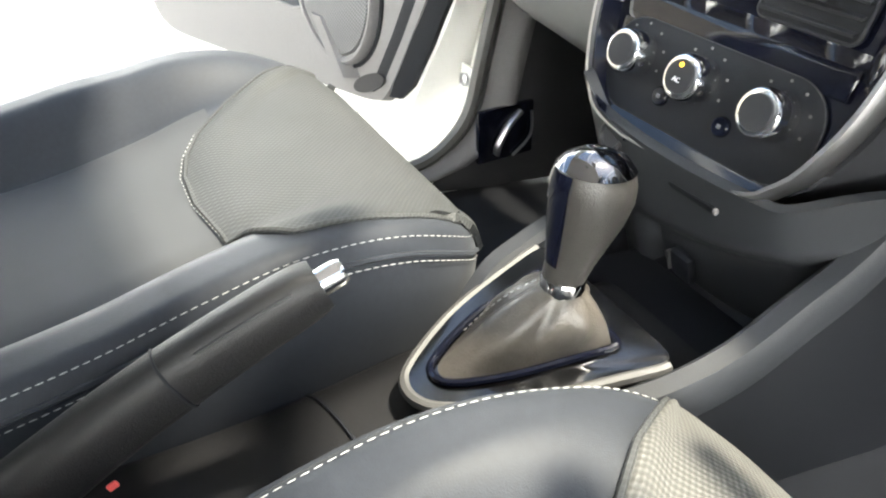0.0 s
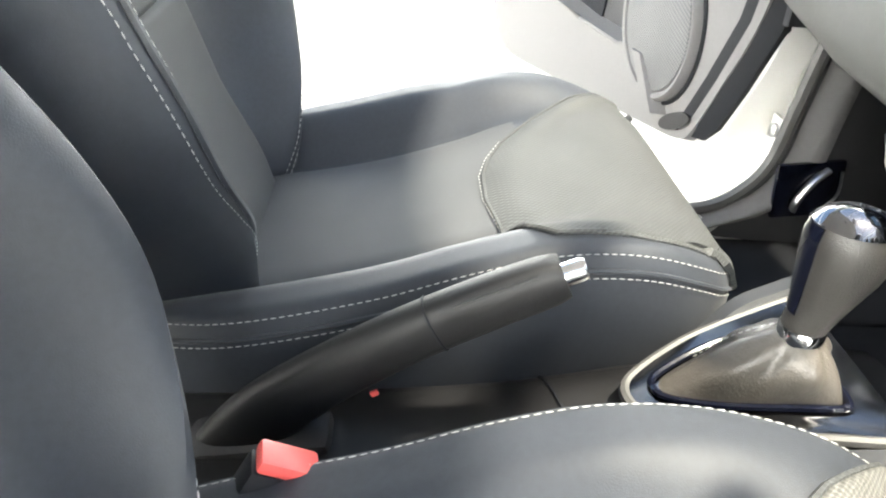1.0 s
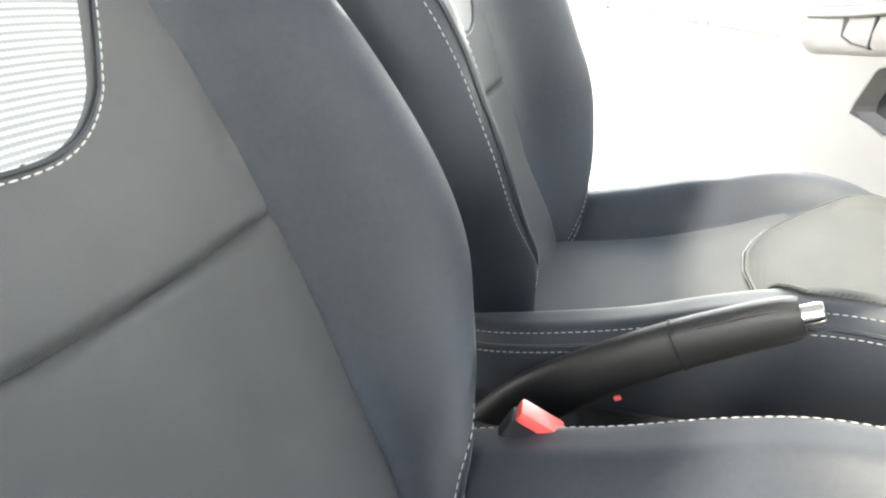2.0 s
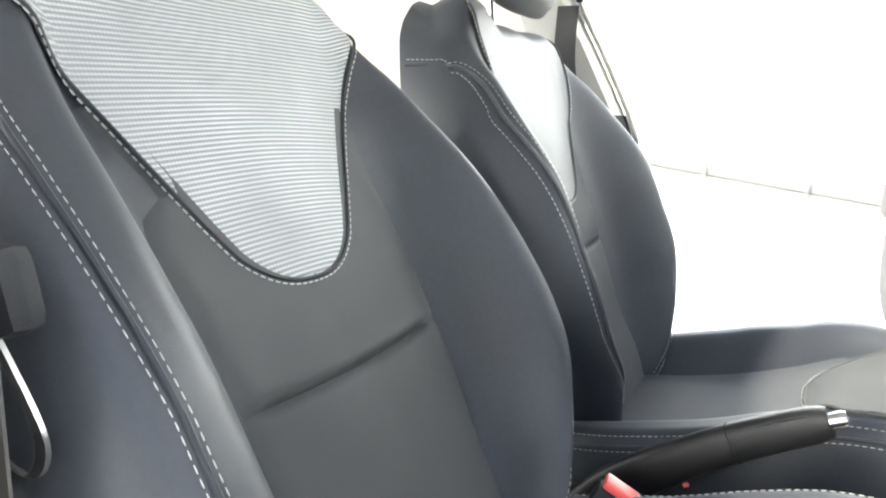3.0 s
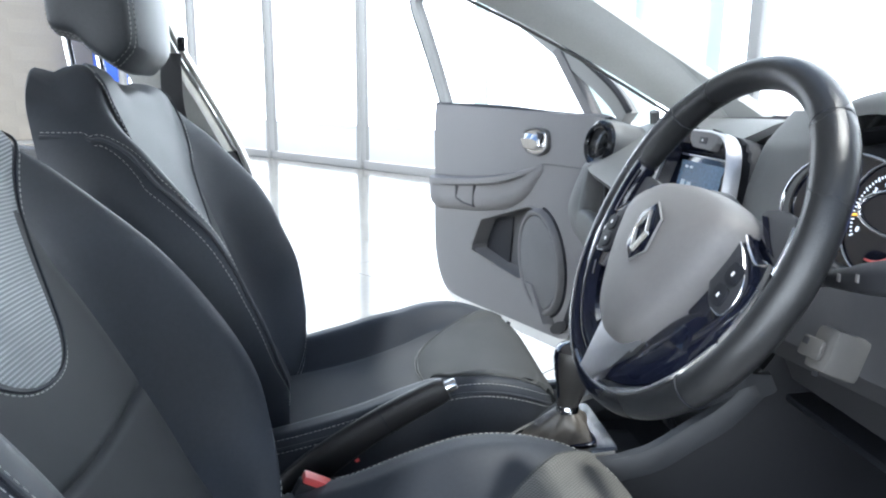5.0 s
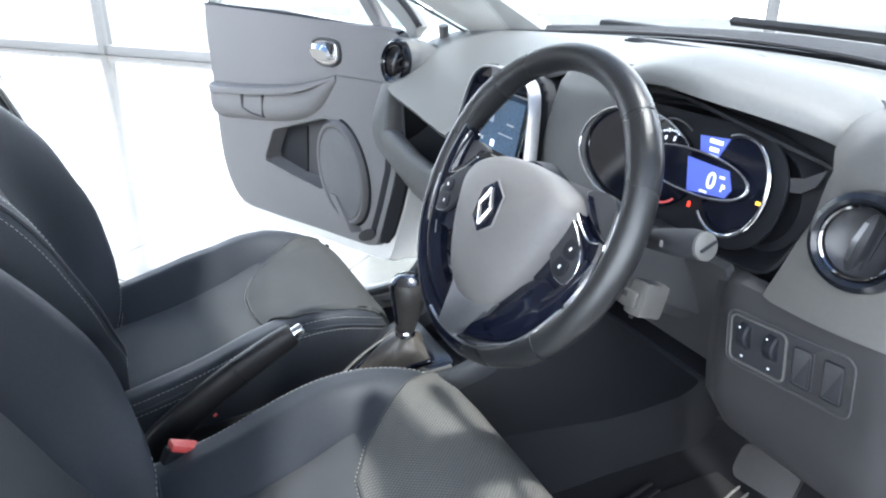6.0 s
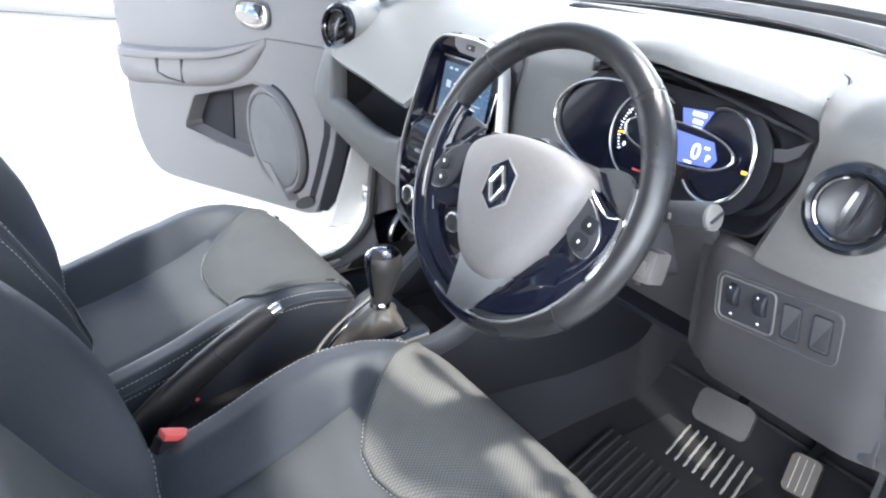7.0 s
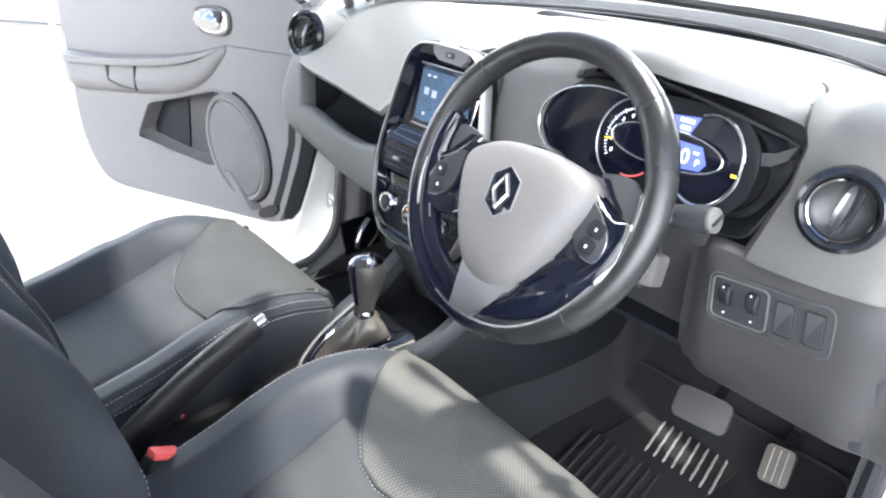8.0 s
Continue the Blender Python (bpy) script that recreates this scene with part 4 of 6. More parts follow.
    part("glovebox_slit", tube(slit, [0.001, 0.004, 0.006, 0.007, 0.007, 0.006, 0.004, 0.001], 8), "plastic_black", d, "dark glovebox finger slot")
    part("end_cap", prism([(0.95, 0.68), (0.94, 0.90), (0.97, 1.01), (1.18, 1.02), (1.18, 0.68)], 0.02, Matrix(((0, 0, 1, -0.725), (1, 0, 0, 0), (0, 1, 0, 0), (0, 0, 0, 1))), 0.004), "plastic_dark", d)
    part("end_cap", prism([(0.88, 0.70), (0.872, 0.80), (0.885, 0.92), (0.91, 1.03), (1.18, 1.03), (1.18, 0.70)], 0.02, Matrix(((0, 0, 1, 0.722), (1, 0, 0, 0), (0, 1, 0, 0), (0, 0, 0, 1))), 0.004), "plastic_dark", d)
    round_vent(d, (-0.631, 0.896, 0.984), 10, 16, False)
    part("vent_pod", lathe([(0.058, -0.10), (0.062, -0.04), (0.062, -0.012), (0.058, -0.004)], 40, pose(-0.631, 0.896, 0.984) @ pose(0, 0, 0, 80, 0, 16)), "dash_top", d)

    # instrument hood, a low dome, and the dark recess under it
    def hood_z(x):
        return table(x, (0.19, 1.046), (0.22, 1.068), (0.28, 1.088), (0.34, 1.100), (0.40, 1.097), (0.46, 1.086), (0.51, 1.071), (0.545, 1.060), (0.58, 1.053))

    def hood(u, v):
        y0 = 0.868 + 0.062 * ease(0.27, 0.18, 0.18 + 0.39 * u) + 0.085 * ease(0.40, 0.575, 0.18 + 0.39 * u)
        y = y0 + (1.24 - y0) * v ** 1.15 - 0.006 * math.sin(math.pi * min(1, v / 0.09))
        xr = steps(y, (0.94, 0.568), (1.0, 0.545), (1.06, 0.512), (1.12, 0.465), (1.24, 0.36))
        x = 0.18 + (xr - 0.18) * u
        z0 = hood_z(0.18 + 0.388 * u)
        z = z0 + (1.058 - z0) * ease(0.15, 1.0, v) + 0.022 * math.sin(math.pi * min(1, v * 1.25)) * (v < 0.8)
        return (x, y, z - 0.012 * ease(0.94, 1.0, u) - 0.018 * max(0, 1 - v / 0.09) ** 2)
    part("instrument_hood", sheet(hood, spread(0, 1, 41), [(i / 34) ** 1.8 for i in range(35)], 0.008), "dash_top", d, "pale grey domed instrument hood")
    part("hood_gap", tube([Vector(hood(1, v)) + Vector((0.002, 0, 0.001)) for v in spread(0.02, 0.75, 24)], 0.0028, 6), "matt_black", d, "dark gap beside the hood")
    rim_a = smooth_line([(0.20, 0.925, 1.038), (0.27, 0.900, 1.060), (0.355, 0.896, 1.070), (0.45, 0.906, 1.052), (0.51, 0.925, 1.034), (0.550, 0.950, 1.014), (0.574, 0.930, 0.985), (0.556, 0.905, 0.94), (0.53, 0.888, 0.898), (0.45, 0.888, 0.893), (0.32, 0.892, 0.893), (0.22, 0.905, 0.90)], 60)
    rim_b = smooth_line([(0.25, 0.925, 1.036), (0.30, 0.925, 1.046), (0.364, 0.925, 1.052), (0.43, 0.925, 1.046), (0.48, 0.927, 1.034), (0.515, 0.93, 1.012), (0.528, 0.93, 0.975), (0.520, 0.925, 0.94), (0.495, 0.92, 0.918), (0.44, 0.918, 0.908), (0.33, 0.915, 0.900), (0.24, 0.915, 0.902)], 60)
    part("instrument_well", sheet(lambda i, v: rim_a[i].lerp(rim_b[i], v) + Vector((0, 0.02 * math.sin(math.pi * v), 0)), list(range(61)), spread(0, 1, 6), 0.004), "matt_black", d, "black recess round the dials")
    part("instrument_back", rbox(0.46, 0.01, 0.20, 0.004, pose(0.364, 0.948, 0.965, -12)), "matt_black", d)
    part("well_bracket", loft([[(x, 0.921 - 0.02 * k, z + h) for x, z, h in ((0.498, 0.984, 0), (0.498, 0.998, 0), (0.535, 1.006, 0), (0.563, 1.020, 0.003), (0.553, 1.002, 0.0), (0.535, 0.990, 0))] for k in (0, 0.2)]), "plastic_mid", d, "grey bracket in the recess")

    # dash end with the driver's vent, and the lower panel
    side = smooth_line([(1.14, 1.056, 0), (1.03, 1.064, 0), (0.965, 1.062, 0), (0.93, 1.050, 0), (0.912, 1.03, 0), (0.903, 1.0, 0), (0.896, 0.96, 0), (0.886, 0.925, 0), (0.878, 0.905, 0), (0.876, 0.895, 0)], 24)

    def vent_face(u, i):
        y, z = side[i].x, side[i].y
        x = steps(z, (0.895, 0.545), (0.98, 0.573), (1.03, 0.575), (1.064, 0.545)) * (1 - u) + 0.74 * u
        return (x, y - 0.010 * math.sin(math.pi * u) + 0.035 * ease(0.8, 1.0, u) + 0.03 * ease(0.08, 0.0, u), z - 0.012 * ease(0.85, 1.0, u) - 0.012 * (1 - u) * ease(0.95, 0.90, z))
    part("vent_panel", sheet(vent_face, spread(0, 1, 24), list(range(25)), 0.012), "dash_shaded", d, "grey panel round the driver's vent")
    rib = [Vector(vent_face(0.03, i)) + Vector((0, -0.003, 0)) for i in range(6, 25)]
    part("vent_panel_edge", tube(rib, 0.011, 8), "plastic_dark", d, "ribbed dark edge")
    def fascia(u, v):
        z = 1.075 - 0.215 * v
        k = (z - 0.969) / 0.073
        right = 0.279 - 0.127 * math.sqrt(max(0, 1 - k * k)) if abs(k) < 1 else 0.262
        right = min(right, 0.225) if z > 1.03 else right
        y = steps(z, (0.86, 0.885), (0.97, 0.908), (1.03, 0.925), (1.075, 0.962))
        return (0.035 + (right - 0.035) * u, y + 0.006 - 0.010 * math.sin(math.pi * u) + 0.01 * ease(0.15, 0, u), z)
    part("dial_fascia", sheet(fascia, spread(0, 1, 20), spread(0, 1, 40), 0.008), "dash_top", d, "grey fascia beside the dials")
    round_vent(d, (0.650, 0.864, 0.983), 10, 12, True)
    low = [(0.892, 0.893), (0.880, 0.888), (0.874, 0.875), (0.874, 0.83), (0.876, 0.76), (0.880, 0.722), (0.896, 0.696), (0.98, 0.68), (1.10, 0.67)]
    part("lower_driver_panel", sheet(lambda x, i: (x, low[i][0] + 0.012 * ease(0.70, 0.745, x) + 0.02 * ease(0.52, 0.48, x), low[i][1] - 0.012 * ease(0.68, 0.54, x) * (i < 3)), spread(0.475, 0.80, 28), list(range(9)), 0.012), "panel_low", d, "dark grey lower panel with the switch pack")
    part("knee_panel", sheet(lambda x, v: (x, 0.885 + 0.10 * v, 0.895 - 0.20 * v), spread(0.10, 0.49, 14), spread(0, 1, 8), 0.012), "plastic_mid", d, "dark knee panel under the column")
    part("under_cover", rbox(0.66, 0.30, 0.012, 0.004, pose(0.42, 1.12, 0.668, 4)), "plastic_black", d)
    part("panel_rim", tube(smooth_line([(0.716, 0.876, 0.888), (0.711, 0.873, 0.861), (0.706, 0.873, 0.815), (0.712, 0.875, 0.784), (0.729, 0.879, 0.749), (0.752, 0.886, 0.738)], 24), 0.0050, 8), "plastic_mid", d, "rounded rim of the end cover")
    part("fascia_end", sheet(lambda u, v: (0.735 + 0.02 * v, 0.865 + 0.02 + 0.16 * v, 0.90 - 0.19 * u), spread(0, 1, 8), spread(0, 1, 6), 0.008), "plastic_dark", d)

    # switch pack
    sm = frame_m((0.600, 0.866, 0.832), (0.995, 0.02, 0.08), (0, -0.02, 1))
    sw = part("switch_pack", prism(round_rect(0.158, 0.066, 0.012), 0.006, sm @ pose(0, 0, -0.002), 0.002), "plastic_dark", d, "switch pack with two thumb wheels and blanks")
    part("switch_rim", tube([sm @ Vector((x, y, 0.005)) for x, y in round_rect(0.158, 0.066, 0.012)], 0.0014, 6, True), "plastic_mid", sw, "grey rim")
    part("switch_bezel", tube([sm @ Vector((x, y, 0.005)) for x, y in round_rect(0.074, 0.056, 0.008, cx=-0.037)], 0.0014, 6, True), "rail_grey", sw)
    for x in (-0.055, -0.018):
        part("thumb_wheel", lathe([(0, -0.0075), (0.015, -0.0075), (0.017, -0.005), (0.017, 0.005), (0.015, 0.0075), (0, 0.0075)], 28, sm @ pose(x, 0.006, -0.003, 0, 90, 0)), "plastic_black", sw)
        for y, w in ((0.019, 0.0015), (-0.018, 0.0032)):
            part("switch_mark", rbox(w, 0.0024, 0.001, 0.0004, sm @ pose(x, y, 0.0075 if y < 0 else 0.0135)), "print_white", sw, "white printed mark")
    for x in (0.022, 0.058):
        blank = part("switch_blank", rbox(0.024, 0.044, 0.006, 0.003, sm @ pose(x, 0, 0.004)), "plastic_mid", sw)
        part("blank_rim", tube([sm @ Vector((px, py, 0.0072)) for px, py in round_rect(0.023, 0.043, 0.004, cx=x)], 0.0009, 6, True), "plastic_black", blank)
        part("blank_facet", prism([(-0.009, -0.018), (0.009, -0.018), (0.009, 0.016)], 0.003, sm @ pose(x, 0, 0.006), 0.001), "plastic_dark", blank)
    return d


def cluster():
    c = thing("instrument_cluster", "instrument cluster with glowing blue digital speed display", "instrument cluster")
    m = frame_m((0.364, 0.907, 0.974), (1, 0, 0), (0, 0.22, 0.975)) @ Matrix.Scale(0.957, 4)
    arc = lambda cx, cy, rx, ry, a0, a1, z=0.012, n=48: [m @ Vector((cx + rx * math.cos(radians(a)), cy + ry * math.sin(radians(a)), z)) for a in spread(a0, a1, n)]
    part("face", prism(round_rect(0.36, 0.150, 0.07, 8), 0.004, m @ pose(-0.012, 0, -0.004), 0.001), "matt_black", c, "gloss black dial face")
    rev = part("rev_counter", prism([(-0.09 + 0.122 * math.cos(2 * math.pi * i / 40), -0.005 + 0.066 * math.sin(2 * math.pi * i / 40)) for i in range(40)], 0.004, m @ pose(0, 0, 0.0)), "gloss_black", c, "dark oval rev counter")
    part("rim", tube(arc(-0.09, -0.005, 0.126, 0.069, 35, 300), 0.0022, 8), "satin_bright", rev, "bright chrome ring")
    part("dial_ring", tube(arc(-0.028, -0.004, 0.066, 0.066, 60, 262, 0.006), 0.0012, 6), "satin", rev, "thin silver scale ring")
    fuel = part("fuel_gauge", prism([(0.098 + 0.051 * math.cos(2 * math.pi * i / 40), 0.003 + 0.059 * math.sin(2 * math.pi * i / 40)) for i in range(40)], 0.004, m @ pose(0, 0, 0.001)), "gloss_black", c, "dark oval fuel gauge")
    part("rim", tube(arc(0.098, 0.003, 0.054, 0.062, 112, -135), 0.0026, 8), "satin_bright", fuel, "bright chrome ring")
    for i in range(27):
        a = radians(212 - 5.6 * i)
        k = 0.005 if i % 4 == 0 else 0.0025
        part("tick", rbox(k, 0.0014, 0.001, 0, m @ pose(-0.028 + 0.050 * math.cos(a), 0.050 * math.sin(a) - 0.004, 0.005) @ pose(0, 0, 0, 0, 0, math.degrees(a))), "lcd_white", rev, smooth=False)
    for i, t in enumerate("012345"):
        a = radians(208 - 25 * i)
        text("dial_digit", t, 0.009, m @ pose(-0.028 + 0.040 * math.cos(a), 0.040 * math.sin(a) - 0.004, 0.005) @ pose(0, 0, 0, 0, 0, -12), "lcd_white", rev)
    part("needle", rbox(0.020, 0.003, 0.002, 0.001, m @ pose(-0.068, -0.006, 0.008, 0, 0, 10)), "amber", rev, "amber needle")
    part("red_zone", tube(arc(-0.028, -0.004, 0.049, 0.049, 262, 312, 0.005, 14), 0.0014, 6), "red", rev, "red band")
    part("fuel_mark", rbox(0.008, 0.004, 0.001, 0, m @ pose(0.142, -0.006, 0.008)), "amber", fuel)
    oval = [(0.030 + 0.094 * math.copysign(abs(math.cos(t)) ** 0.85, math.cos(t)), 0.004 + 0.027 * math.sin(t)) for t in [2 * math.pi * i / 48 for i in range(48)]]
    disp = part("display_plate", prism(oval, 0.004, m @ pose(0, 0, 0.006)), "gloss_black", c, "black oval display plate")
    part("display_rim", tube([m @ Vector((x, y, 0.0115)) for x, y in oval], 0.0019, 8, True), "satin_bright", disp, "silver oval frame")
    part("speed_display", prism([(0.016, 0.021), (0.088, 0.019), (0.100, -0.002), (0.093, -0.014), (0.030, -0.021)], 0.002, m @ pose(0, 0, 0.0095), 0.0), "lcd_blue", disp, "glowing blue speed display")
    text("speed_digit", "0", 0.030, m @ pose(0.066, 0.000, 0.012), "lcd_white", disp)
    text("gear_letter", "P", 0.013, m @ pose(0.087, -0.004, 0.012), "lcd_white", disp)
    part("unit_mark", rbox(0.008, 0.003, 0.0006, 0, m @ pose(0.082, 0.009, 0.012)), "lcd_white", disp, smooth=False)
    part("unit_mark", rbox(0.012, 0.0025, 0.0006, 0, m @ pose(0.058, -0.015, 0.012)), "lcd_white", disp, smooth=False)
    trip = part("trip_display", prism([(0.022, 0.051), (0.071, 0.056), (0.059, 0.027), (0.030, 0.030)], 0.002, m @ pose(0, 0, 0.005)), "lcd_blue", c, "glowing blue trip display")
    for x, y, w in ((0.052, 0.048, 0.022), (0.052, 0.038, 0.015)):
        part("trip_mark", rbox(w, 0.005, 0.0006, 0, m @ pose(x, y, 0.0075)), "lcd_white", trip, smooth=False)
    part("warning_light", rbox(0.004, 0.007, 0.001, 0, m @ pose(0.036, -0.038, 0.006)), "warn", c, "glowing red warning light")
    return c


def centre_stack():
    c = thing("centre_stack", "gloss black centre stack with touch screen and heater knobs", "centre console")
    m = STACK

    half = lambda v: table(v, (-0.190, 0.05), (-0.186, 0.078), (-0.165, 0.113), (-0.13, 0.134), (-0.09, 0.146), (-0.05, 0.150), (0.0, 0.147), (0.055, 0.136), (0.11, 0.123), (0.15, 0.112), (0.172, 0.100), (0.185, 0.084), (0.193, 0.062), (0.196, 0.03))
    vs = [-0.190 + 0.386 * (0.5 - 0.5 * math.cos(math.pi * i / 40)) for i in range(41)]

    def outline(k):
        """Tall shield, widest beside the vents."""
        return [(half(v) * k, 0.0025 + (v - 0.0025) * (1 + (k - 1) * 0.4)) for v in vs] + [(-half(v) * k, 0.0025 + (v - 0.0025) * (1 + (k - 1) * 0.4)) for v in vs[::-1]]

    def face(u, v):
        dish = steps(v, (-0.19, 0.020), (-0.165, 0.011), (-0.072, 0.010), (-0.062, 0.022), (-0.055, 0.025), (-0.004, 0.025), (0.034, 0.010), (0.163, 0.008), (0.172, 0.022), (0.195, 0.024))
        e = ease(0.90, 0.97, abs(u))
        return m @ Vector((half(v) * u, v, dish + (0.027 - dish) * e))
    part("housing", prism(outline(1.03), 0.110, m @ pose(0, 0, -0.115), 0.008), "plastic_dark", c, "dark housing")
    part("fascia", sheet(face, spread(-1, 1, 61), vs, 0.006), "gloss_black", c, "gloss black dished fascia")
    wall = [outline(k) for k in (1.045, 1.04, 1.015, 0.99, 0.985)]
    part("trim", loft([[m @ Vector((x, y, z)) for x, y in o] for o, z in zip(wall, (0.010, 0.026, 0.032, 0.032, 0.022))], caps=False), "satin", c, "bright satin chrome surround")
    # screen
    s = part("touch_screen", prism(round_rect(0.180, 0.116, 0.006), 0.004, m @ pose(0, 0.100, 0.008), 0.001), "gloss_black", c, "lit touch screen")
    part("screen_picture", rbox(0.150, 0.094, 0.001, 0, m @ pose(0, 0.100, 0.0128)), "lcd_dim", s, "dim blue lit screen picture", smooth=False)
    for i, (x, y, w, h) in enumerate(((-0.052, 0.108, 0.014, 0.013), (-0.028, 0.106, 0.014, 0.013), (-0.052, 0.137, 0.010, 0.004), (-0.035, 0.137, 0.010, 0.004), (-0.050, 0.066, 0.008, 0.006), (-0.010, 0.064, 0.014, 0.012), (0.04, 0.105, 0.024, 0.003), (0.03, 0.085, 0.05, 0.002))):
        part("screen_tile", rbox(w, h, 0.0006, 0, m @ pose(x, y, 0.0136)), ("lcd_grey" if i != 5 else "lcd_white"), s, smooth=False)
    part("screen_edge", rbox(0.168, 0.003, 0.003, 0.001, m @ pose(0, 0.157, 0.012)), "satin", s)
    part("screen_edge", rbox(0.168, 0.003, 0.003, 0.001, m @ pose(0, 0.043, 0.012)), "satin", s)
    part("top_panel", loft([[m @ Vector((x, y, z)) for x, y in ((-0.038 * k, 0.195), (-0.032 * k, 0.180), (-0.014 * k, 0.170), (0.05 * k, 0.168), (0.064 * k, 0.180), (0.062 * k, 0.195))] for k, z in ((1.03, 0.02), (1.0, 0.029), (0.97, 0.0305))]), "plastic_grey", c, "grey panel with the hazard button")
    hz = part("hazard_button", rbox(0.024, 0.011, 0.004, 0.002, m @ pose(0.018, 0.182, 0.031)), "plastic_mid", c, "grey hazard button")
    part("hazard_mark", rbox(0.003, 0.003, 0.0008, 0, m @ pose(0.018, 0.182, 0.0333)), "print_white", hz, smooth=False)
    # bright lever and knob beside the screen
    part("volume_knob", lathe([(0.009, 0), (0.009, 0.010), (0.007, 0.013), (0, 0.013)], 24, m @ pose(0.098, 0.130, 0.009)), "gloss_black", c, "round gloss volume knob")
    part("screen_bar", tube([m @ Vector((0.098, 0.120, 0.014)), m @ Vector((0.088, 0.045, 0.014))], 0.003, 8), "chrome", c, "chrome bar beside the screen")
    # two square vents
    for sx in (-1, 1):
        v = part("square_vent", prism(round_rect(0.090, 0.050, 0.008), 0.006, m @ pose(sx * 0.076, -0.030, 0.024), 0.002), "plastic_black", c, "black centre air vent")
        part("vent_frame", tube([m @ Vector((x, y, 0.030)) for x, y in round_rect(0.090, 0.050, 0.008, cx=sx * 0.076, cy=-0.030)], 0.0016, 6, True), "plastic_dark", v)
        for i in range(4):
            part("vent_slat", rbox(0.082, 0.003, 0.010, 0.001, m @ pose(sx * 0.076, -0.047 + 0.0115 * i, 0.030, 25)), "plastic_dark", v)
        part("vent_tab", rbox(0.018, 0.006, 0.008, 0.002, m @ pose(sx * 0.076, -0.030, 0.036)), "satin", v)
    part("gloss_band", rbox(0.250, 0.026, 0.006, 0.004, m @ pose(0, -0.080, 0.011)), "gloss_black", c, "gloss black band")
    # heater panel
    p = part("heater_panel", prism(round_rect(0.240, 0.086, 0.036, 8), 0.005, m @ pose(0.0, -0.130, 0.0095), 0.002), "plastic_black", c, "black heater control panel")
    part("panel_rim", tube([m @ Vector((x, y, 0.0135)) for x, y in round_rect(0.240, 0.086, 0.036, 8, 0, -0.130)], 0.0009, 6, True), "plastic_mid", p)
    for x, k in ((-0.082, 0), (-0.005, 1), (0.078, 2)):
        o = m @ pose(x, -0.120, 0.0145)
        kn = part("knob", lathe([(0.0212, 0), (0.0212, 0.002), (0.0205, 0.004), (0.0205, 0.022), (0.0185, 0.025), (0.0165, 0.0255), (0.0, 0.0255)], 40, o), "chrome", c, "chrome heater knob with a black face")
        part("knob_face", lathe([(0.0150, 0.0250), (0.0145, 0.0272), (0.0, 0.0282)], 32, o), "plastic_dark", kn, "black knob face")
        if k == 1:
            text("button_letters", "AC", 0.006, o @ pose(0, -0.003, 0.0288), "print_white", kn)
            part("button_light", lathe([(0, 0.0285), (0.0022, 0.0288), (0.002, 0.0298), (0, 0.0302)], 12, o @ pose(0, 0.010, 0)), "amber", kn, "lit amber lamp")
        for i in range(7):
            a = radians(200 - 36 * i)
            if abs(0.028 * math.sin(a)) < 0.03:
                part("dial_mark", rbox(0.0022, 0.0022, 0.0008, 0, m @ pose(x + 0.0285 * math.cos(a), -0.120 + 0.0285 * math.sin(a), 0.0148)), "plastic_grey", p, smooth=False)
    for x in (-0.037, 0.037):
        b = part("round_button", lathe([(0.009, 0), (0.009, 0.003), (0.0075, 0.005), (0, 0.005)], 24, m @ pose(x, -0.146, 0.014)), "gloss_black", p, "small round heater button")
        part("button_mark", rbox(0.004, 0.0035, 0.0006, 0, m @ pose(x, -0.146, 0.0194)), "plastic_grey", b, smooth=False)
    # lower fascia with card slot, socket and tray
    def low(x, v):
        z = (0.676 + 0.022 * ease(0.035, 0.08, x) + 0.03 * ease(-0.17, -0.20, x)) * (1 - v) + 0.49 * v
        x = x if x < 0.04 else 0.04 + (x - 0.04) * (0.42 + 0.58 * ease(0.62, 0.675, z))
        lip = table(x, (-0.20, 0.566), (-0.105, 0.578), (-0.005, 0.605), (0.055, 0.631), (0.10, 0.65))
        dip = 0.020 * ease(lip + 0.012, lip - 0.006, z) * ease(-0.137, -0.118, x)
        return (x, 0.806 + 0.5 * (0.676 - z) + 0.02 * (abs(x + 0.06) / 0.13) ** 2 + dip + 0.11 * (max(0, x - 0.04) / 0.05) ** 2, z)
    part("lower_fascia", sheet(low, spread(-0.20, 0.092, 48), spread(0, 1, 44), 0.010), "fascia", c, "dark lower fascia with a shallow recess")
    part("card_slot", rbox(0.056, 0.012, 0.009, 0.004, pose(-0.0385, 0.8150, 0.6462, 27)), "matt_black", c, "black card slot")
    part("slot_lip", rbox(0.004, 0.012, 0.006, 0.002, pose(-0.0100, 0.8146, 0.6462, 27)), "plastic_grey", c)
    part("start_button", lathe([(0.017, -0.01), (0.017, 0.004), (0.014, 0.008), (0.012, 0.006), (0, 0.006)], 32, pose(-0.155, 0.822, 0.652, 78)), "plastic_dark", c, "round socket cover beside the gear lever")
    part("button_ring", lathe([(0.0175, 0.002), (0.017, 0.007), (0.0145, 0.0085)], 32, pose(-0.155, 0.822, 0.652, 78)), "plastic_mid", c)
    part("tray", sheet(lambda x, v: (x, 0.96 - 0.19 * v, 0.50 + 0.10 * ease(0.35, 0, v)), spread(-0.15, 0.07, 12), spread(0, 1, 10), 0.01), "plastic_black", c, "black open tray")
    sk = part("socket", rbox(0.030, 0.012, 0.034, 0.007, pose(-0.070, 0.8715, 0.5405, 24, 0, -4)), "plastic_black", c, "square accessory socket cover")
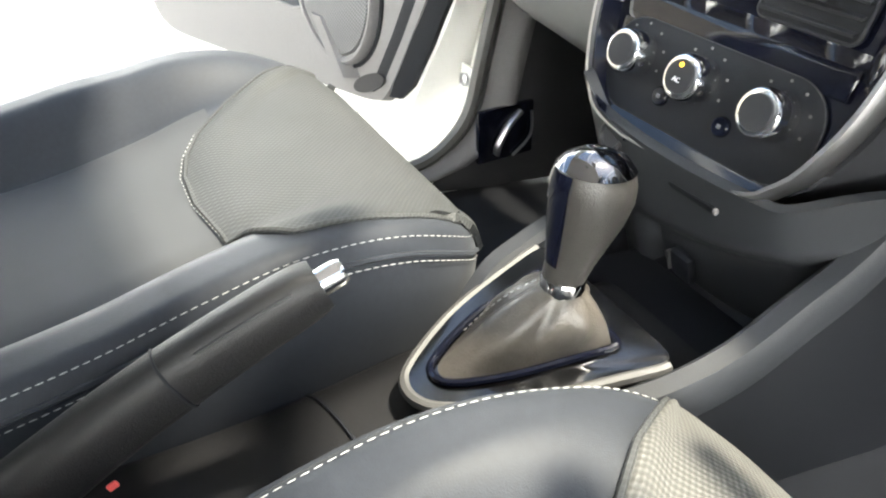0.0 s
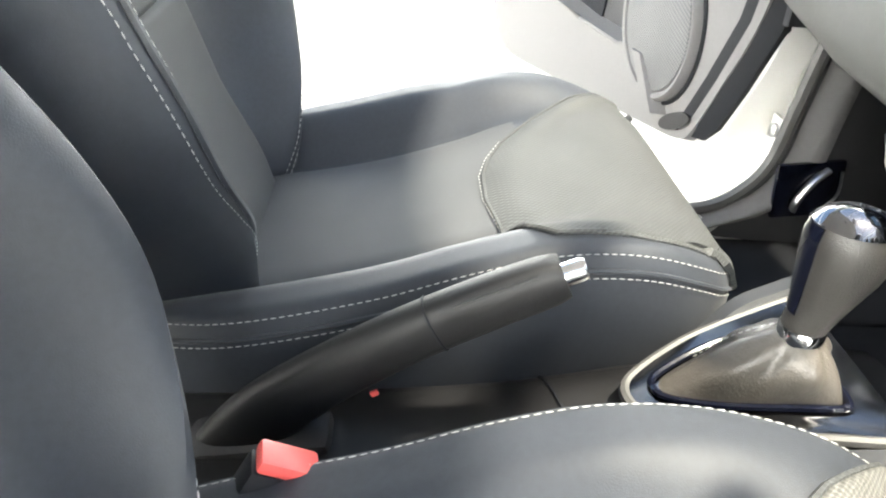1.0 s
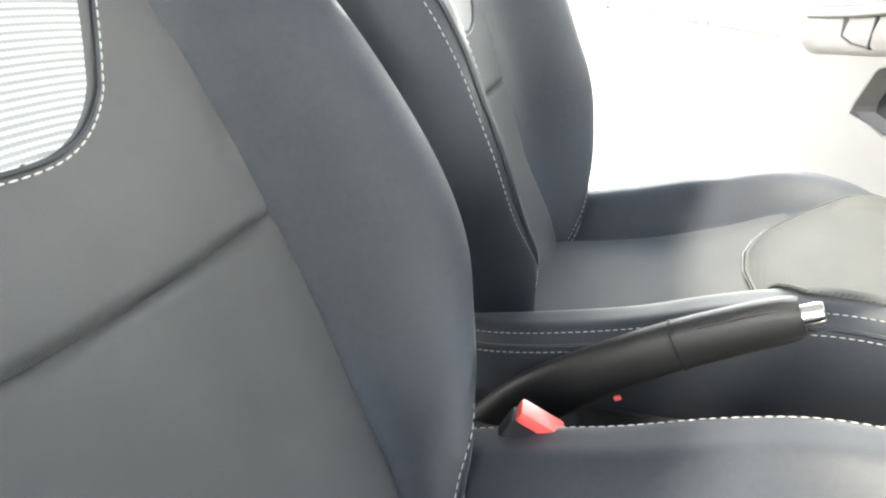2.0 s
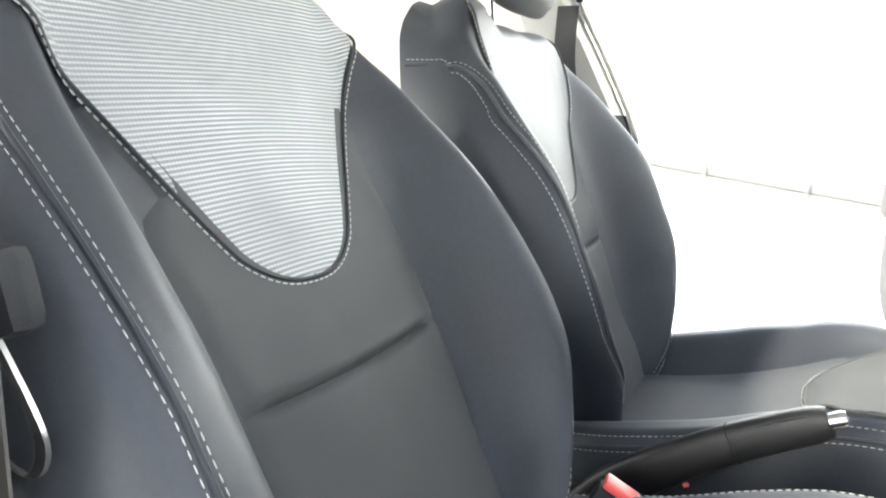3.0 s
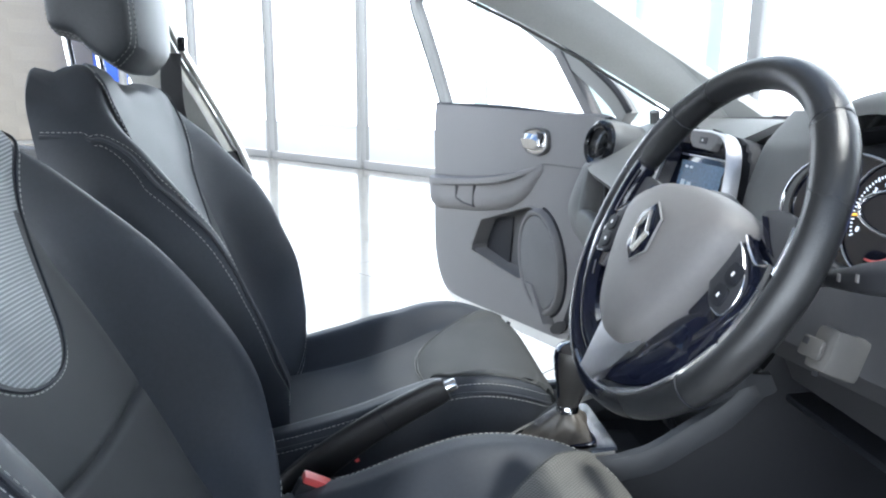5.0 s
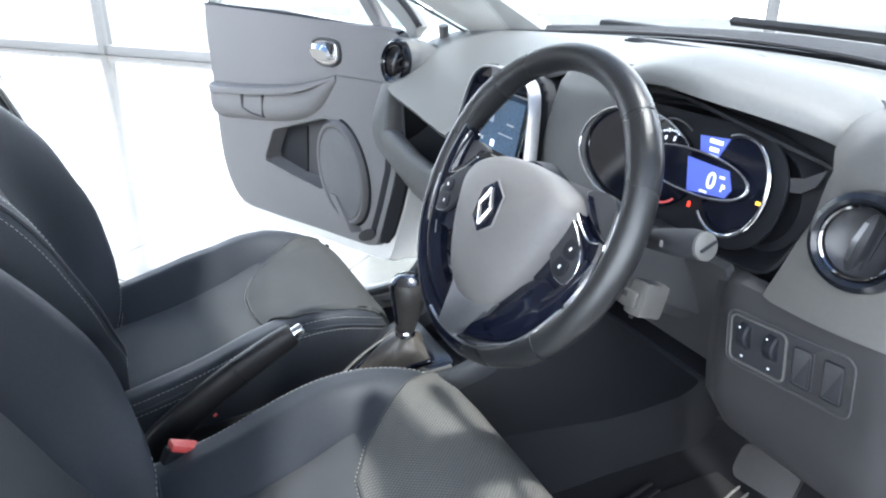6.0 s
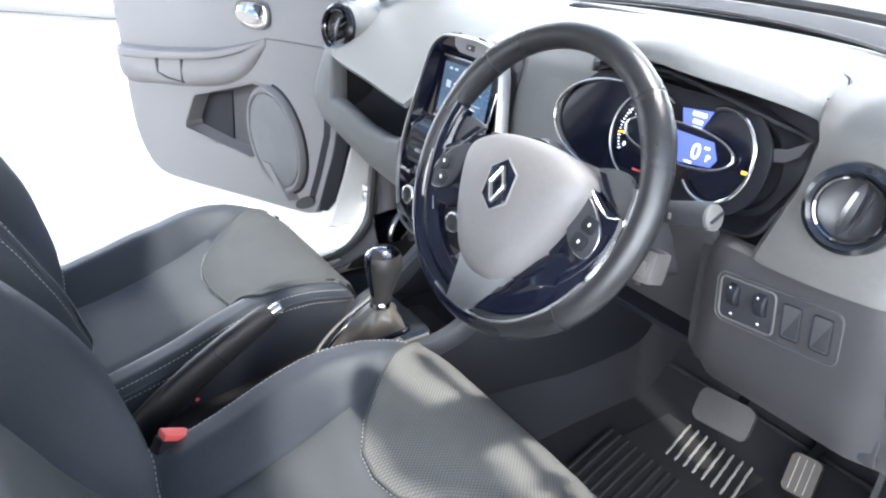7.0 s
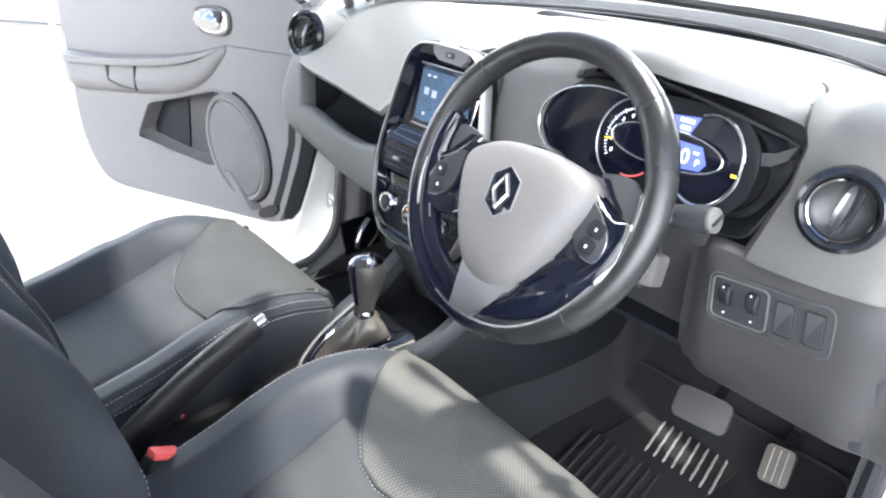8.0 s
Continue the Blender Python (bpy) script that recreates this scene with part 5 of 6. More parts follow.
    part("socket_edge", rbox(0.003, 0.006, 0.026, 0.001, pose(-0.084, 0.8660, 0.5410, 24, 0, -4)), "plastic_mid", sk)
    for s, xs in ((-1, (-0.070, -0.116, -0.137, -0.150, -0.160, -0.168, -0.172)), (1, (0.034, 0.066, 0.075, 0.077, 0.078, 0.079, 0.080))):
        rail = smooth_line([(x, y, z) for x, (y, z) in zip(xs, ((0.585, 0.495), (0.66, 0.546), (0.714, 0.560), (0.77, 0.576), (0.824, 0.609), (0.875, 0.642), (0.93, 0.70)))], 30)
        rings = [[p + Vector((s * a, 0, 0)) + Vector((0, b * 0.5, -b)) for a, b in ((-0.012, 0.004), (-0.006, -0.002), (0.010, -0.002), (0.016, 0.006), (0.016, 0.03), (-0.012, 0.03))] for p in rail]
        part("side_rail", loft(rings), "fascia", c, "dark grey console rail")
        rings = [[p + Vector((s * 0.006, 0, -0.01)), p + Vector((s * 0.014, 0.01, -0.02)), Vector((p.x + s * 0.03, p.y + 0.12, 0.33)), Vector((p.x + s * 0.01, p.y + 0.12, 0.33))] for p in rail + [Vector((xs[6], 1.0, 0.80)), Vector((xs[6], 1.15, 0.81)), Vector((xs[6], 1.4, 0.82))]]
        part("console_side", loft(rings), "matt_black", c, "dark console side panel")
    return c


# ---- steering ----
WC = Vector((0.36, 0.672, 0.962))
WM = frame_m(WC, (0.9976, 0.07, 0), (-0.0306, 0.4373, 0.8988))


def steering_wheel():
    w = thing("steering_wheel", "black leather steering wheel with gloss black lower trim", "steering wheel", at=WC)
    m = WM.copy()
    m.translation = (0, 0, 0)
    R = 0.178
    hub = m @ pose(0.010, -0.019, 0)
    circ = lambda a, r=R, z=0.0: m @ Vector((r * math.cos(a), r * math.sin(a), z))
    # rim with thumb grips
    n = 96
    rr = [0.0168 + 0.0022 * (math.exp(-((((math.degrees(2 * math.pi * i / n) - 35 + 180) % 360) - 180) / 16) ** 2) + math.exp(-((((math.degrees(2 * math.pi * i / n) - 145 + 180) % 360) - 180) / 16) ** 2)) for i in range(n)]
    rim = part("rim", tube([circ(2 * math.pi * i / n) for i in range(n)], rr, 16, True), "rim_leather", w, "black leather rim, polished by use")
    for deg in (135, 46, 316):
        a = radians(deg)
        k = [circ(a) + m.to_3x3() @ (0.0176 * (math.cos(b) * Vector((math.cos(a), math.sin(a), 0)) + math.sin(b) * Vector((0, 0, 1)))) for b in [2 * math.pi * j / 24 for j in range(24)]]
        part("rim_seam", tube(k, 0.0009, 6, True), "plastic_black", rim, "sewn rim seam")
    part("rim_inlay", tube([circ(radians(a)) for a in spread(164, 306, 40)], [0.0120 + 0.0054 * math.sin(math.pi * i / 39) ** 0.25 for i in range(40)], 16), "gloss_black", rim, "gloss black rim inlay")
    # gloss crescent inside the lower rim
    rings = []
    for deg in spread(158, 352, 56):
        a = radians(deg)
        wd = 0.016 + 0.036 * math.exp(-((deg - 302) / 26) ** 2) + 0.008 * math.exp(-((deg - 195) / 18) ** 2)
        rings.append([circ(a, r, z) for r, z in ((R - 0.008, 0.008), (R - 0.012, 0.014), (R - 0.013 - wd * 0.35, 0.0172), (R - 0.013 - wd * 0.7, 0.0165), (R - 0.013 - wd, 0.013), (R - 0.017 - wd, 0.008), (R - 0.017 - wd, -0.004), (R - 0.008, -0.008))])
    part("lower_trim", loft(rings), "gloss_black", w, "gloss black lower trim")
    line = []
    for a in spread(250, 372, 50):
        dr = -0.002 - 0.0125 * ease(285, 345, a)
        line.append(circ(radians(a), R + dr, math.sqrt(0.0178 ** 2 - dr * dr)))
    part("trim_line", tube(line, 0.0022, 6), "satin_bright", w, "chrome trim line")
    part("trim_line", tube([circ(radians(a), R - 0.031, 0.013) for a in spread(160, 215, 24)], 0.0016, 6), "chrome", w, "chrome trim line")
    # hub pad
    pts = [(0, 0.066), (0.05, 0.062), (0.088, 0.050), (0.103, 0.032), (0.097, 0.0), (0.078, -0.045), (0.052, -0.088), (0.025, -0.108), (0, -0.112), (-0.025, -0.108), (-0.052, -0.088), (-0.078, -0.045), (-0.094, 0.0), (-0.098, 0.028), (-0.085, 0.047), (-0.05, 0.062)]
    ol = smooth_line([(a, b, 0) for a, b in pts], 64, True)
    rings = [[hub @ Vector((p.x * k, p.y * k - 0.012 * (1 - k), z)) for p in ol] for k, z in ((0.93, -0.02), (0.99, -0.008), (1.0, 0.006), (0.985, 0.018), (0.94, 0.028), (0.85, 0.036), (0.68, 0.042), (0.45, 0.0455), (0.2, 0.047), (0.02, 0.0472))]
    part("hub_pad", loft(rings), "hub_grey", w, "dark grey soft hub pad")
    part("hub_mark", rbox(0.016, 0.006, 0.001, 0.0004, hub @ pose(0.064, 0.014, 0.034, 0, 18, 0)), "plastic_dark", w)
    part("hub_back", lathe([(0.035, -0.08), (0.045, -0.05), (0.055, -0.02), (0.05, 0.0), (0, 0.0)], 32, m), "plastic_black", w)
    # badge: plain shapes
    hexa = [(0.0, 0.031), (0.021, 0.017), (0.021, -0.017), (0.0, -0.031), (-0.021, -0.017), (-0.021, 0.017)]
    bd = part("badge", prism(hexa, 0.004, hub @ pose(0, 0.002, 0.0455), 0.001), "gloss_black", w, "dark badge plate with a silver lozenge")
    part("badge_rim", tube([hub @ Vector((x * 1.02, y * 1.02 + 0.002, 0.0485)) for x, y in hexa], 0.0014, 6, True), "plastic_grey", bd)
    lo = [(0, 0.021), (0.0115, 0.0), (0, -0.021), (-0.0115, 0.0)]
    b = bmesh.new()
    for i in range(4):
        (x0, y0), (x1, y1) = lo[i], lo[(i + 1) % 4]
        tube([hub @ Vector((x0, y0 + 0.002, 0.0505)), hub @ Vector((x1, y1 + 0.002, 0.0505))], 0.0030, 6, bm=b)
    part("lozenge", b, "chrome", bd, "silver lozenge shape")
    # spokes with switch pods
    soft = lambda pts, n=36: [(q.x, q.y) for q in smooth_line([(x, y, 0) for x, y in pts], n, True)]
    for s in (-1, 1):
        body = [(0.070, 0.036), (0.100, 0.027), (0.121, 0.009), (0.141, -0.002), (0.158, 0.001), (0.168, -0.004), (0.168, -0.04), (0.158, -0.066), (0.138, -0.066), (0.100, -0.074), (0.070, -0.060)]
        sp = part("spoke", prism([(s * x, y) for x, y in body], 0.014, m @ pose(0, 0, -0.002), 0.004), "gloss_black", w, "gloss black spoke")
        pod_line = [(0.098, 0.013), (0.108, 0.011), (0.124, 0.0), (0.143, -0.022), (0.145, -0.042), (0.137, -0.055), (0.120, -0.053), (0.104, -0.040), (0.096, -0.012)]
        pod = part("switch_pod", prism([(s * x, y) for x, y in soft(pod_line)], 0.006, m @ pose(0, 0, 0.0105), 0.002), "plastic_dark", sp, "dark switch pod")
        part("pod_edge", tube([m @ Vector((s * q.x, q.y, 0.0160)) for q in smooth_line([(x, y, 0) for x, y in pod_line[1:7]], 30)], 0.0007, 6), "satin_bright", pod, "thin bright edge")
        for bx, by in ((0.129, -0.019), (0.124, -0.040)):
            part("button", prism(round_rect(0.020, 0.019, 0.006, 4), 0.003, m @ pose(s * bx, by, 0.0158, 0, 0, -14 * s), 0.001), "plastic_black", pod)
            part("button_mark", rbox(0.0026, 0.0040, 0.0006, 0, m @ pose(s * bx, by, 0.0190, 0, 0, -20 * s)), "print_white", pod, smooth=False)
        # bright corner where the spoke meets the rim
        corner = [(0.157, 0.0), (0.163, -0.001), (0.1655, -0.012), (0.164, -0.042), (0.157, -0.068), (0.150, -0.078), (0.146, -0.068), (0.1375, -0.064), (0.150, -0.060), (0.158, -0.042), (0.1605, -0.014)]
        part("spoke_edge", prism([(s * x, y) for x, y in corner], 0.004, m @ pose(0, 0, 0.0105), 0.001), "satin_bright", sp, "bright satin spoke edge")
        ear = [(0.098, 0.040), (0.112, 0.045), (0.130, 0.047), (0.146, 0.041), (0.156, 0.027), (0.160, 0.012), (0.156, 0.002), (0.146, 0.004), (0.130, 0.013), (0.114, 0.027)]
        wg = part("spoke_wing", prism([(s * x, y) for x, y in soft(ear)], 0.008, m @ pose(0, 0, -0.006), 0.002), "plastic_mid", sp, "dark grey wing between hub and rim")
        part("wing_slot", prism([(s * x, y) for x, y in ((0.103, 0.038), (0.111, 0.038), (0.128, 0.020), (0.143, 0.007), (0.134, 0.010), (0.118, 0.022))], 0.002, m @ pose(0, 0, 0.0015)), "gloss_black", wg)
        part("wing_edge", tube([m @ Vector((s * q.x, q.y, 0.0125)) for q in smooth_line([(0.099, 0.028, 0), (0.108, 0.018, 0), (0.121, 0.007, 0), (0.141, -0.004, 0), (0.157, -0.001, 0)], 20)], 0.0012, 6), "satin_bright", wg)
    wedge = [(-0.036, -0.100), (0.060, -0.112), (0.050, -0.128), (0.028, -0.148), (0.008, -0.176), (-0.030, -0.174)]
    part("lower_spoke", prism(wedge, 0.018, m @ pose(0, 0, 0.004), 0.004), "satin", w, "satin silver lower spoke")
    dome = smooth_line([(0.052, -0.100, 0), (0.105, -0.056, 0), (0.138, -0.080, 0), (0.122, -0.122, 0), (0.075, -0.152, 0), (0.026, -0.158, 0), (0.036, -0.135, 0)], 48, True)
    part("lower_spoke", loft([[m @ Vector((0.085 + (p.x - 0.085) * k, -0.110 + (p.y + 0.110) * k, z)) for p in dome] for k, z in ((1.0, -0.003), (1.0, 0.006), (0.95, 0.011), (0.82, 0.0150), (0.6, 0.0178), (0.3, 0.0192), (0.03, 0.0196))]), "gloss_black", w, "gloss black lower spoke")
    return w


def column():
    c = thing("steering_column", "dark plastic steering column shroud with control stalks", "steering column")
    ax = Vector((0, 0.899, -0.438))
    rings = []
    for f in spread(0, 1, 10):
        o = WC + ax * (0.045 + 0.26 * f)
        k = 1.0 - 0.1 * f
        rings.append([o + Vector((x * k, z * 0.438, z * 0.899)) for x, z in ((-0.05, 0.035), (0, 0.045), (0.05, 0.035), (0.062, 0.0), (0.055, -0.05), (0.03, -0.068), (-0.03, -0.068), (-0.055, -0.05), (-0.062, 0.0))])
    part("shroud", loft(rings), "plastic_mid", c, "dark grey column shroud")
    st = part("indicator_stalk", tube([(0.41, 0.765, 0.925), (0.46, 0.762, 0.94), (0.485, 0.762, 0.945), (0.51, 0.762, 0.952), (0.545, 0.762, 0.961), (0.562, 0.762, 0.965)], [0.009, 0.008, 0.010, 0.0135, 0.0160, 0.0148], 16), "plastic_dark", c, "black control stalk with a ribbed end")
    part("stalk_cap", lathe([(0.0145, 0), (0.0145, 0.005), (0.011, 0.007), (0, 0.007)], 24, pose(0.561, 0.762, 0.9645) @ pose(0, 0, 0, 0, 76, 0)), "rail_grey", st, "grey end cap")
    part("stalk_bar", rbox(0.003, 0.022, 0.003, 0.001, pose(0.5690, 0.762, 0.967, 20, -14, 0)), "plastic_black", st)
    for i, x in enumerate((0.497, 0.520)):
        part("stalk_mark", rbox(0.004, 0.001, 0.007, 0.0003, pose(x, 0.7462, 0.950 + 0.005 * i)), "plastic_grey", st, smooth=False)
    part("wiper_stalk", tube([(0.31, 0.765, 0.925), (0.26, 0.762, 0.933), (0.235, 0.762, 0.937), (0.20, 0.762, 0.942), (0.175, 0.762, 0.946)], [0.010, 0.009, 0.014, 0.016, 0.013], 16), "plastic_black", c, "black control stalk")
    p = part("audio_control", rbox(0.024, 0.042, 0.040, 0.006, pose(0.506, 0.748, 0.885, -22, 0, 12)), "audio_grey", c, "pale grey audio control block")
    part("audio_rocker", rbox(0.022, 0.006, 0.018, 0.003, pose(0.5065, 0.7235, 0.892, -22, 0, 12)), "audio_grey", p)
    for z in (0.868, 0.838):
        part("audio_mark", rbox(0.006, 0.001, 0.006, 0.0004, pose(0.504, 0.719 + (0.868 - z) * 0.4, z + 0.03, -22, 0, 12)), "plastic_dark", p, smooth=False)
    return c


# ---- tunnel ----
def tunnel_console():
    c = thing("tunnel_console", "dark plastic tunnel console between the front seats", "centre console")
    def top(x, y):
        z = table(y, (0.05, 0.44), (0.25, 0.455), (0.45, 0.475), (0.58, 0.50), (0.72, 0.525))
        return (x, y, z - 0.10 * (abs(x + 0.025) / 0.115) ** 6)
    part("console_body", sheet(top, spread(-0.135, 0.085, 23), spread(0.02, 0.80, 40), 0.03), "lever", c, "dark grey grained console body")
    seam = [Vector(top(x, 0.50 - 0.015 * (x / 0.1) ** 2)) + Vector((0, 0, 0.001)) for x in spread(-0.12, 0.07, 12)]
    part("console_seam", tube(seam, 0.002, 6), "plastic_black", c)
    part("coin_hole", lathe([(0.014, -0.01), (0.016, 0.004), (0.020, 0.006), (0.022, 0.0), (0.022, -0.01)], 24, pose(0.028, 0.315, 0.46)), "plastic_black", c)
    return c


def gear_lever():
    g = thing("gear_lever", "automatic gear lever with leather gaiter and chrome cap", "gear lever", at=(-0.020, 0.665, 0.50))
    # surround plate
    ol = smooth_line([(-0.038, -0.105, 0), (-0.060, -0.070, 0), (-0.076, -0.034, 0), (-0.092, 0.02, 0), (-0.100, 0.058, 0), (-0.090, 0.067, 0), (-0.03, 0.068, 0), (0.02, 0.068, 0), (0.066, 0.067, 0), (0.076, 0.058, 0), (0.066, 0.02, 0), (0.050, -0.034, 0), (0.036, -0.070, 0), (0.016, -0.105, 0), (-0.002, -0.119, 0), (-0.022, -0.119, 0)], 80, True)
    tm = pose(0, 0.004, 0.035, 14)
    part("surround", prism([(p.x, p.y) for p in ol], 0.012, tm, 0.004), "plate_grey", g, "dark polished surround plate")
    edge = [p for p in ol if p.y < 0.060]
    k = max(range(len(edge)), key=lambda i: (edge[i] - edge[i - 1]).length)
    edge = edge[k:] + edge[:k]
    part("surround_trim", tube([tm @ Vector((p.x * 1.04, p.y * 1.03, 0.008)) for p in edge], 0.0055, 8), "rail_grey", g, "grey rim round the plate")
    part("inner_trim", tube([tm @ Vector((-0.006 + p.x * 0.64, -0.010 + p.y * 0.76, 0.014)) for p in ol], 0.0035, 8, True), "gloss_black", g, "dark gaiter ring")
    # gaiter, folded leather
    rings = []
    for k, f in enumerate(spread(0, 1, 14)):
        ring = []
        for i, p in enumerate(ol):
            a = math.atan2(p.y, p.x)
            base = tm @ Vector((-0.006 + p.x * 0.58, -0.010 + p.y * 0.71, 0.012))
            tp = Vector((0.016 * math.cos(a), 0.016 * math.sin(a) + 0.004, 0.098))
            e = f ** 0.8
            q = base.lerp(tp, e)
            puff = 0.007 * math.sin(math.pi * f) * (1 + 0.45 * math.sin(4 * a + 1.5 * f) + 0.25 * math.sin(9 * a - 1.2 * f))
            q += Vector((math.cos(a), math.sin(a), 0.2)) * puff
            ring.append(q)
        rings.append(ring)
    part("gaiter", loft(rings), "gaiter", g, "creased dark leather gaiter")
    part("gaiter_seam", stitch([r[6] + Vector((-0.001, -0.001, 0.001)) for r in rings], 0.004, 0.003, 0.0007), "thread", g, "pale seam thread")
    part("collar", lathe([(0.0155, 0.090), (0.0185, 0.092), (0.0185, 0.104), (0.016, 0.108)], 28, pose(0, 0.004, 0)), "chrome", g, "chrome collar")
    # knob
    st = [(0.106, 0.0, 0.017, 0.018), (0.120, 0.003, 0.0185, 0.020), (0.138, 0.006, 0.0225, 0.025), (0.158, 0.009, 0.0275, 0.031), (0.175, 0.010, 0.030, 0.034), (0.188, 0.009, 0.0300, 0.034), (0.199, 0.008, 0.0275, 0.031), (0.207, 0.007, 0.021, 0.024), (0.2115, 0.006, 0.011, 0.013), (0.2125, 0.006, 0.001, 0.001)]
    ring = lambda z, y, rx, ry, k=1.0: [(rx * k * math.cos(t), 0.004 + y + ry * k * math.sin(t), z) for t in [2 * math.pi * i / 32 for i in range(32)]]
    kn = part("knob", loft([ring(*s) for s in st]), "knob_leather", g, "brown-grey leather-covered knob")
    cap = []
    for z, y, rx, ry in st[6:]:
        cap.append([(x, yy, zz + 0.0012) for x, yy, zz in ring(z, y, rx, ry, 1.02)])
    part("knob_cap", loft(cap), "dark_chrome", kn, "dark polished chrome cap")
    strip = []
    for z, y, rx, ry in st[1:7]:
        strip.append([(1.025 * rx * math.cos(t), 0.004 + y + 1.025 * ry * math.sin(t), z) for t in [radians(a) for a in spread(160, 292, 14)]] + [(0.97 * rx * math.cos(t), 0.004 + y + 0.97 * ry * math.sin(t), z) for t in [radians(a) for a in spread(292, 160, 14)]])
    part("knob_inlay", loft(strip), "gloss_black", kn, "gloss black inlay")
    return g


def handbrake():
    h = thing("handbrake", "black handbrake lever with a chrome push button", "handbrake", at=(-0.035, 0.2, 0.432))
    line = smooth_line([(0, 0.0, 0.0), (0, 0.03, 0.042), (0, 0.075, 0.084), (0, 0.15, 0.137), (0, 0.22, 0.177), (0, 0.272, 0.203)], 36)
    rings = []
    for i, p in enumerate(line):
        f = i / 36
        d = (line[min(36, i + 1)] - line[max(0, i - 1)]).normalized()
        up = Vector((1, 0, 0)).cross(d)
        hh = table(f, (0, 0.034), (0.3, 0.030), (0.55, 0.025), (0.8, 0.0225), (0.95, 0.020), (1, 0.0165))
        ww = table(f, (0, 0.018), (0.4, 0.017), (1, 0.0165))
        rings.append([p + Vector((ww * math.copysign(abs(math.cos(t)) ** 0.7, math.cos(t)), 0, 0)) + up * hh * math.copysign(abs(math.sin(t)) ** 0.8, math.sin(t)) for t in [2 * math.pi * k / 24 for k in range(24)]])
    part("lever", loft(rings), "lever", h, "grained lever grip, darkened for shade")
    part("grip_seam", tube([q + (q - line[24]) * 0.010 for q in rings[24]], 0.0012, 6, True), "plastic_black", h)
    part("grip_crease", tube([rings[i][3] + Vector((0.001, 0, 0)) for i in range(26, 34)], 0.0010, 6), "lever", h)
    tip = line[-1]
    d = (line[-1] - line[-3]).normalized()
    part("push_button", loft([[tip + d * a + Vector((k * 0.0098 * math.cos(t), 0, 0)) + Vector((1, 0, 0)).cross(d) * k * 0.0098 * math.sin(t) for t in [2 * math.pi * i / 20 for i in range(20)]] for a, k in ((-0.004, 1), (0.014, 1), (0.018, 0.85), (0.0185, 0.3))]), "chrome", h, "chrome push button")
    part("boot", rbox(0.055, 0.13, 0.04, 0.015, pose(0, 0.03, 0.01, 8)), "rubber", h, "black rubber boot")
    part("red_mark", rbox(0.003, 0.007, 0.005, 0.001, pose(0.0185, 0.128, 0.092, 30)), "red", h, "small red plastic mark")
    return h


def buckle(name, at, yaw, label):
    b = thing(name, label, "seat belt buckle", "belt buckles", at)
    m = pose(0, 0, 0, -28, 0, yaw)
    part("body", rbox(0.026, 0.050, 0.080, 0.006, m @ pose(0, 0, -0.045)), "plastic_black", b)
    part("release_button", rbox(0.024, 0.044, 0.012, 0.004, m @ pose(0, 0, 0.0)), "red", b, "red release button")
    part("stalk", rbox(0.016, 0.02, 0.07, 0.004, m @ pose(0, 0.002, -0.115)), "belt", b)
    return b


# ---- footwell ----
def pedals():
    p = thing("brake_pedal", "wide rubber-faced brake pedal hanging over the footwell", "pedal", "pedals")
    m = frame_m((0.408, 1.130, 0.445), (0.98, 0.17, 0.0), (-0.05, 0.50, 0.86))
    part("pad", prism(round_rect(0.104, 0.062, 0.014), 0.012, m, 0.004), "rubber_grey", p, "grey rubber pad")
    part("arm", tube([m @ Vector((0.01, 0.0, -0.004)), m @ Vector((0.01, 0.06, -0.05)), (0.43, 1.25, 0.62), (0.43, 1.30, 0.75)], 0.010, 8, flat=0.6), "plastic_black", p)
    a = thing("accelerator_pedal", "narrow ribbed accelerator pedal worn pale by use", "pedal", "pedals")
    m = frame_m((0.532, 1.205, 0.362), (0.98, 0.15, 0.06), (-0.10, 0.52, 0.85))
    part("pad", prism(round_rect(0.052, 0.070, 0.009), 0.012, m, 0.004), "worn_rubber", a, "rubber pad worn brown")
    for i in range(3):
        part("rib", rbox(0.0014, 0.060, 0.003, 0.0006, m @ pose(-0.013 + 0.013 * i, 0, 0.0125)), "worn", a)
    part("arm", tube([m @ Vector((0.0, 0.03, -0.004)), m @ Vector((0.0, 0.07, -0.05)), (0.545, 1.38, 0.62)], 0.009, 8, flat=0.6), "plastic_black", a)


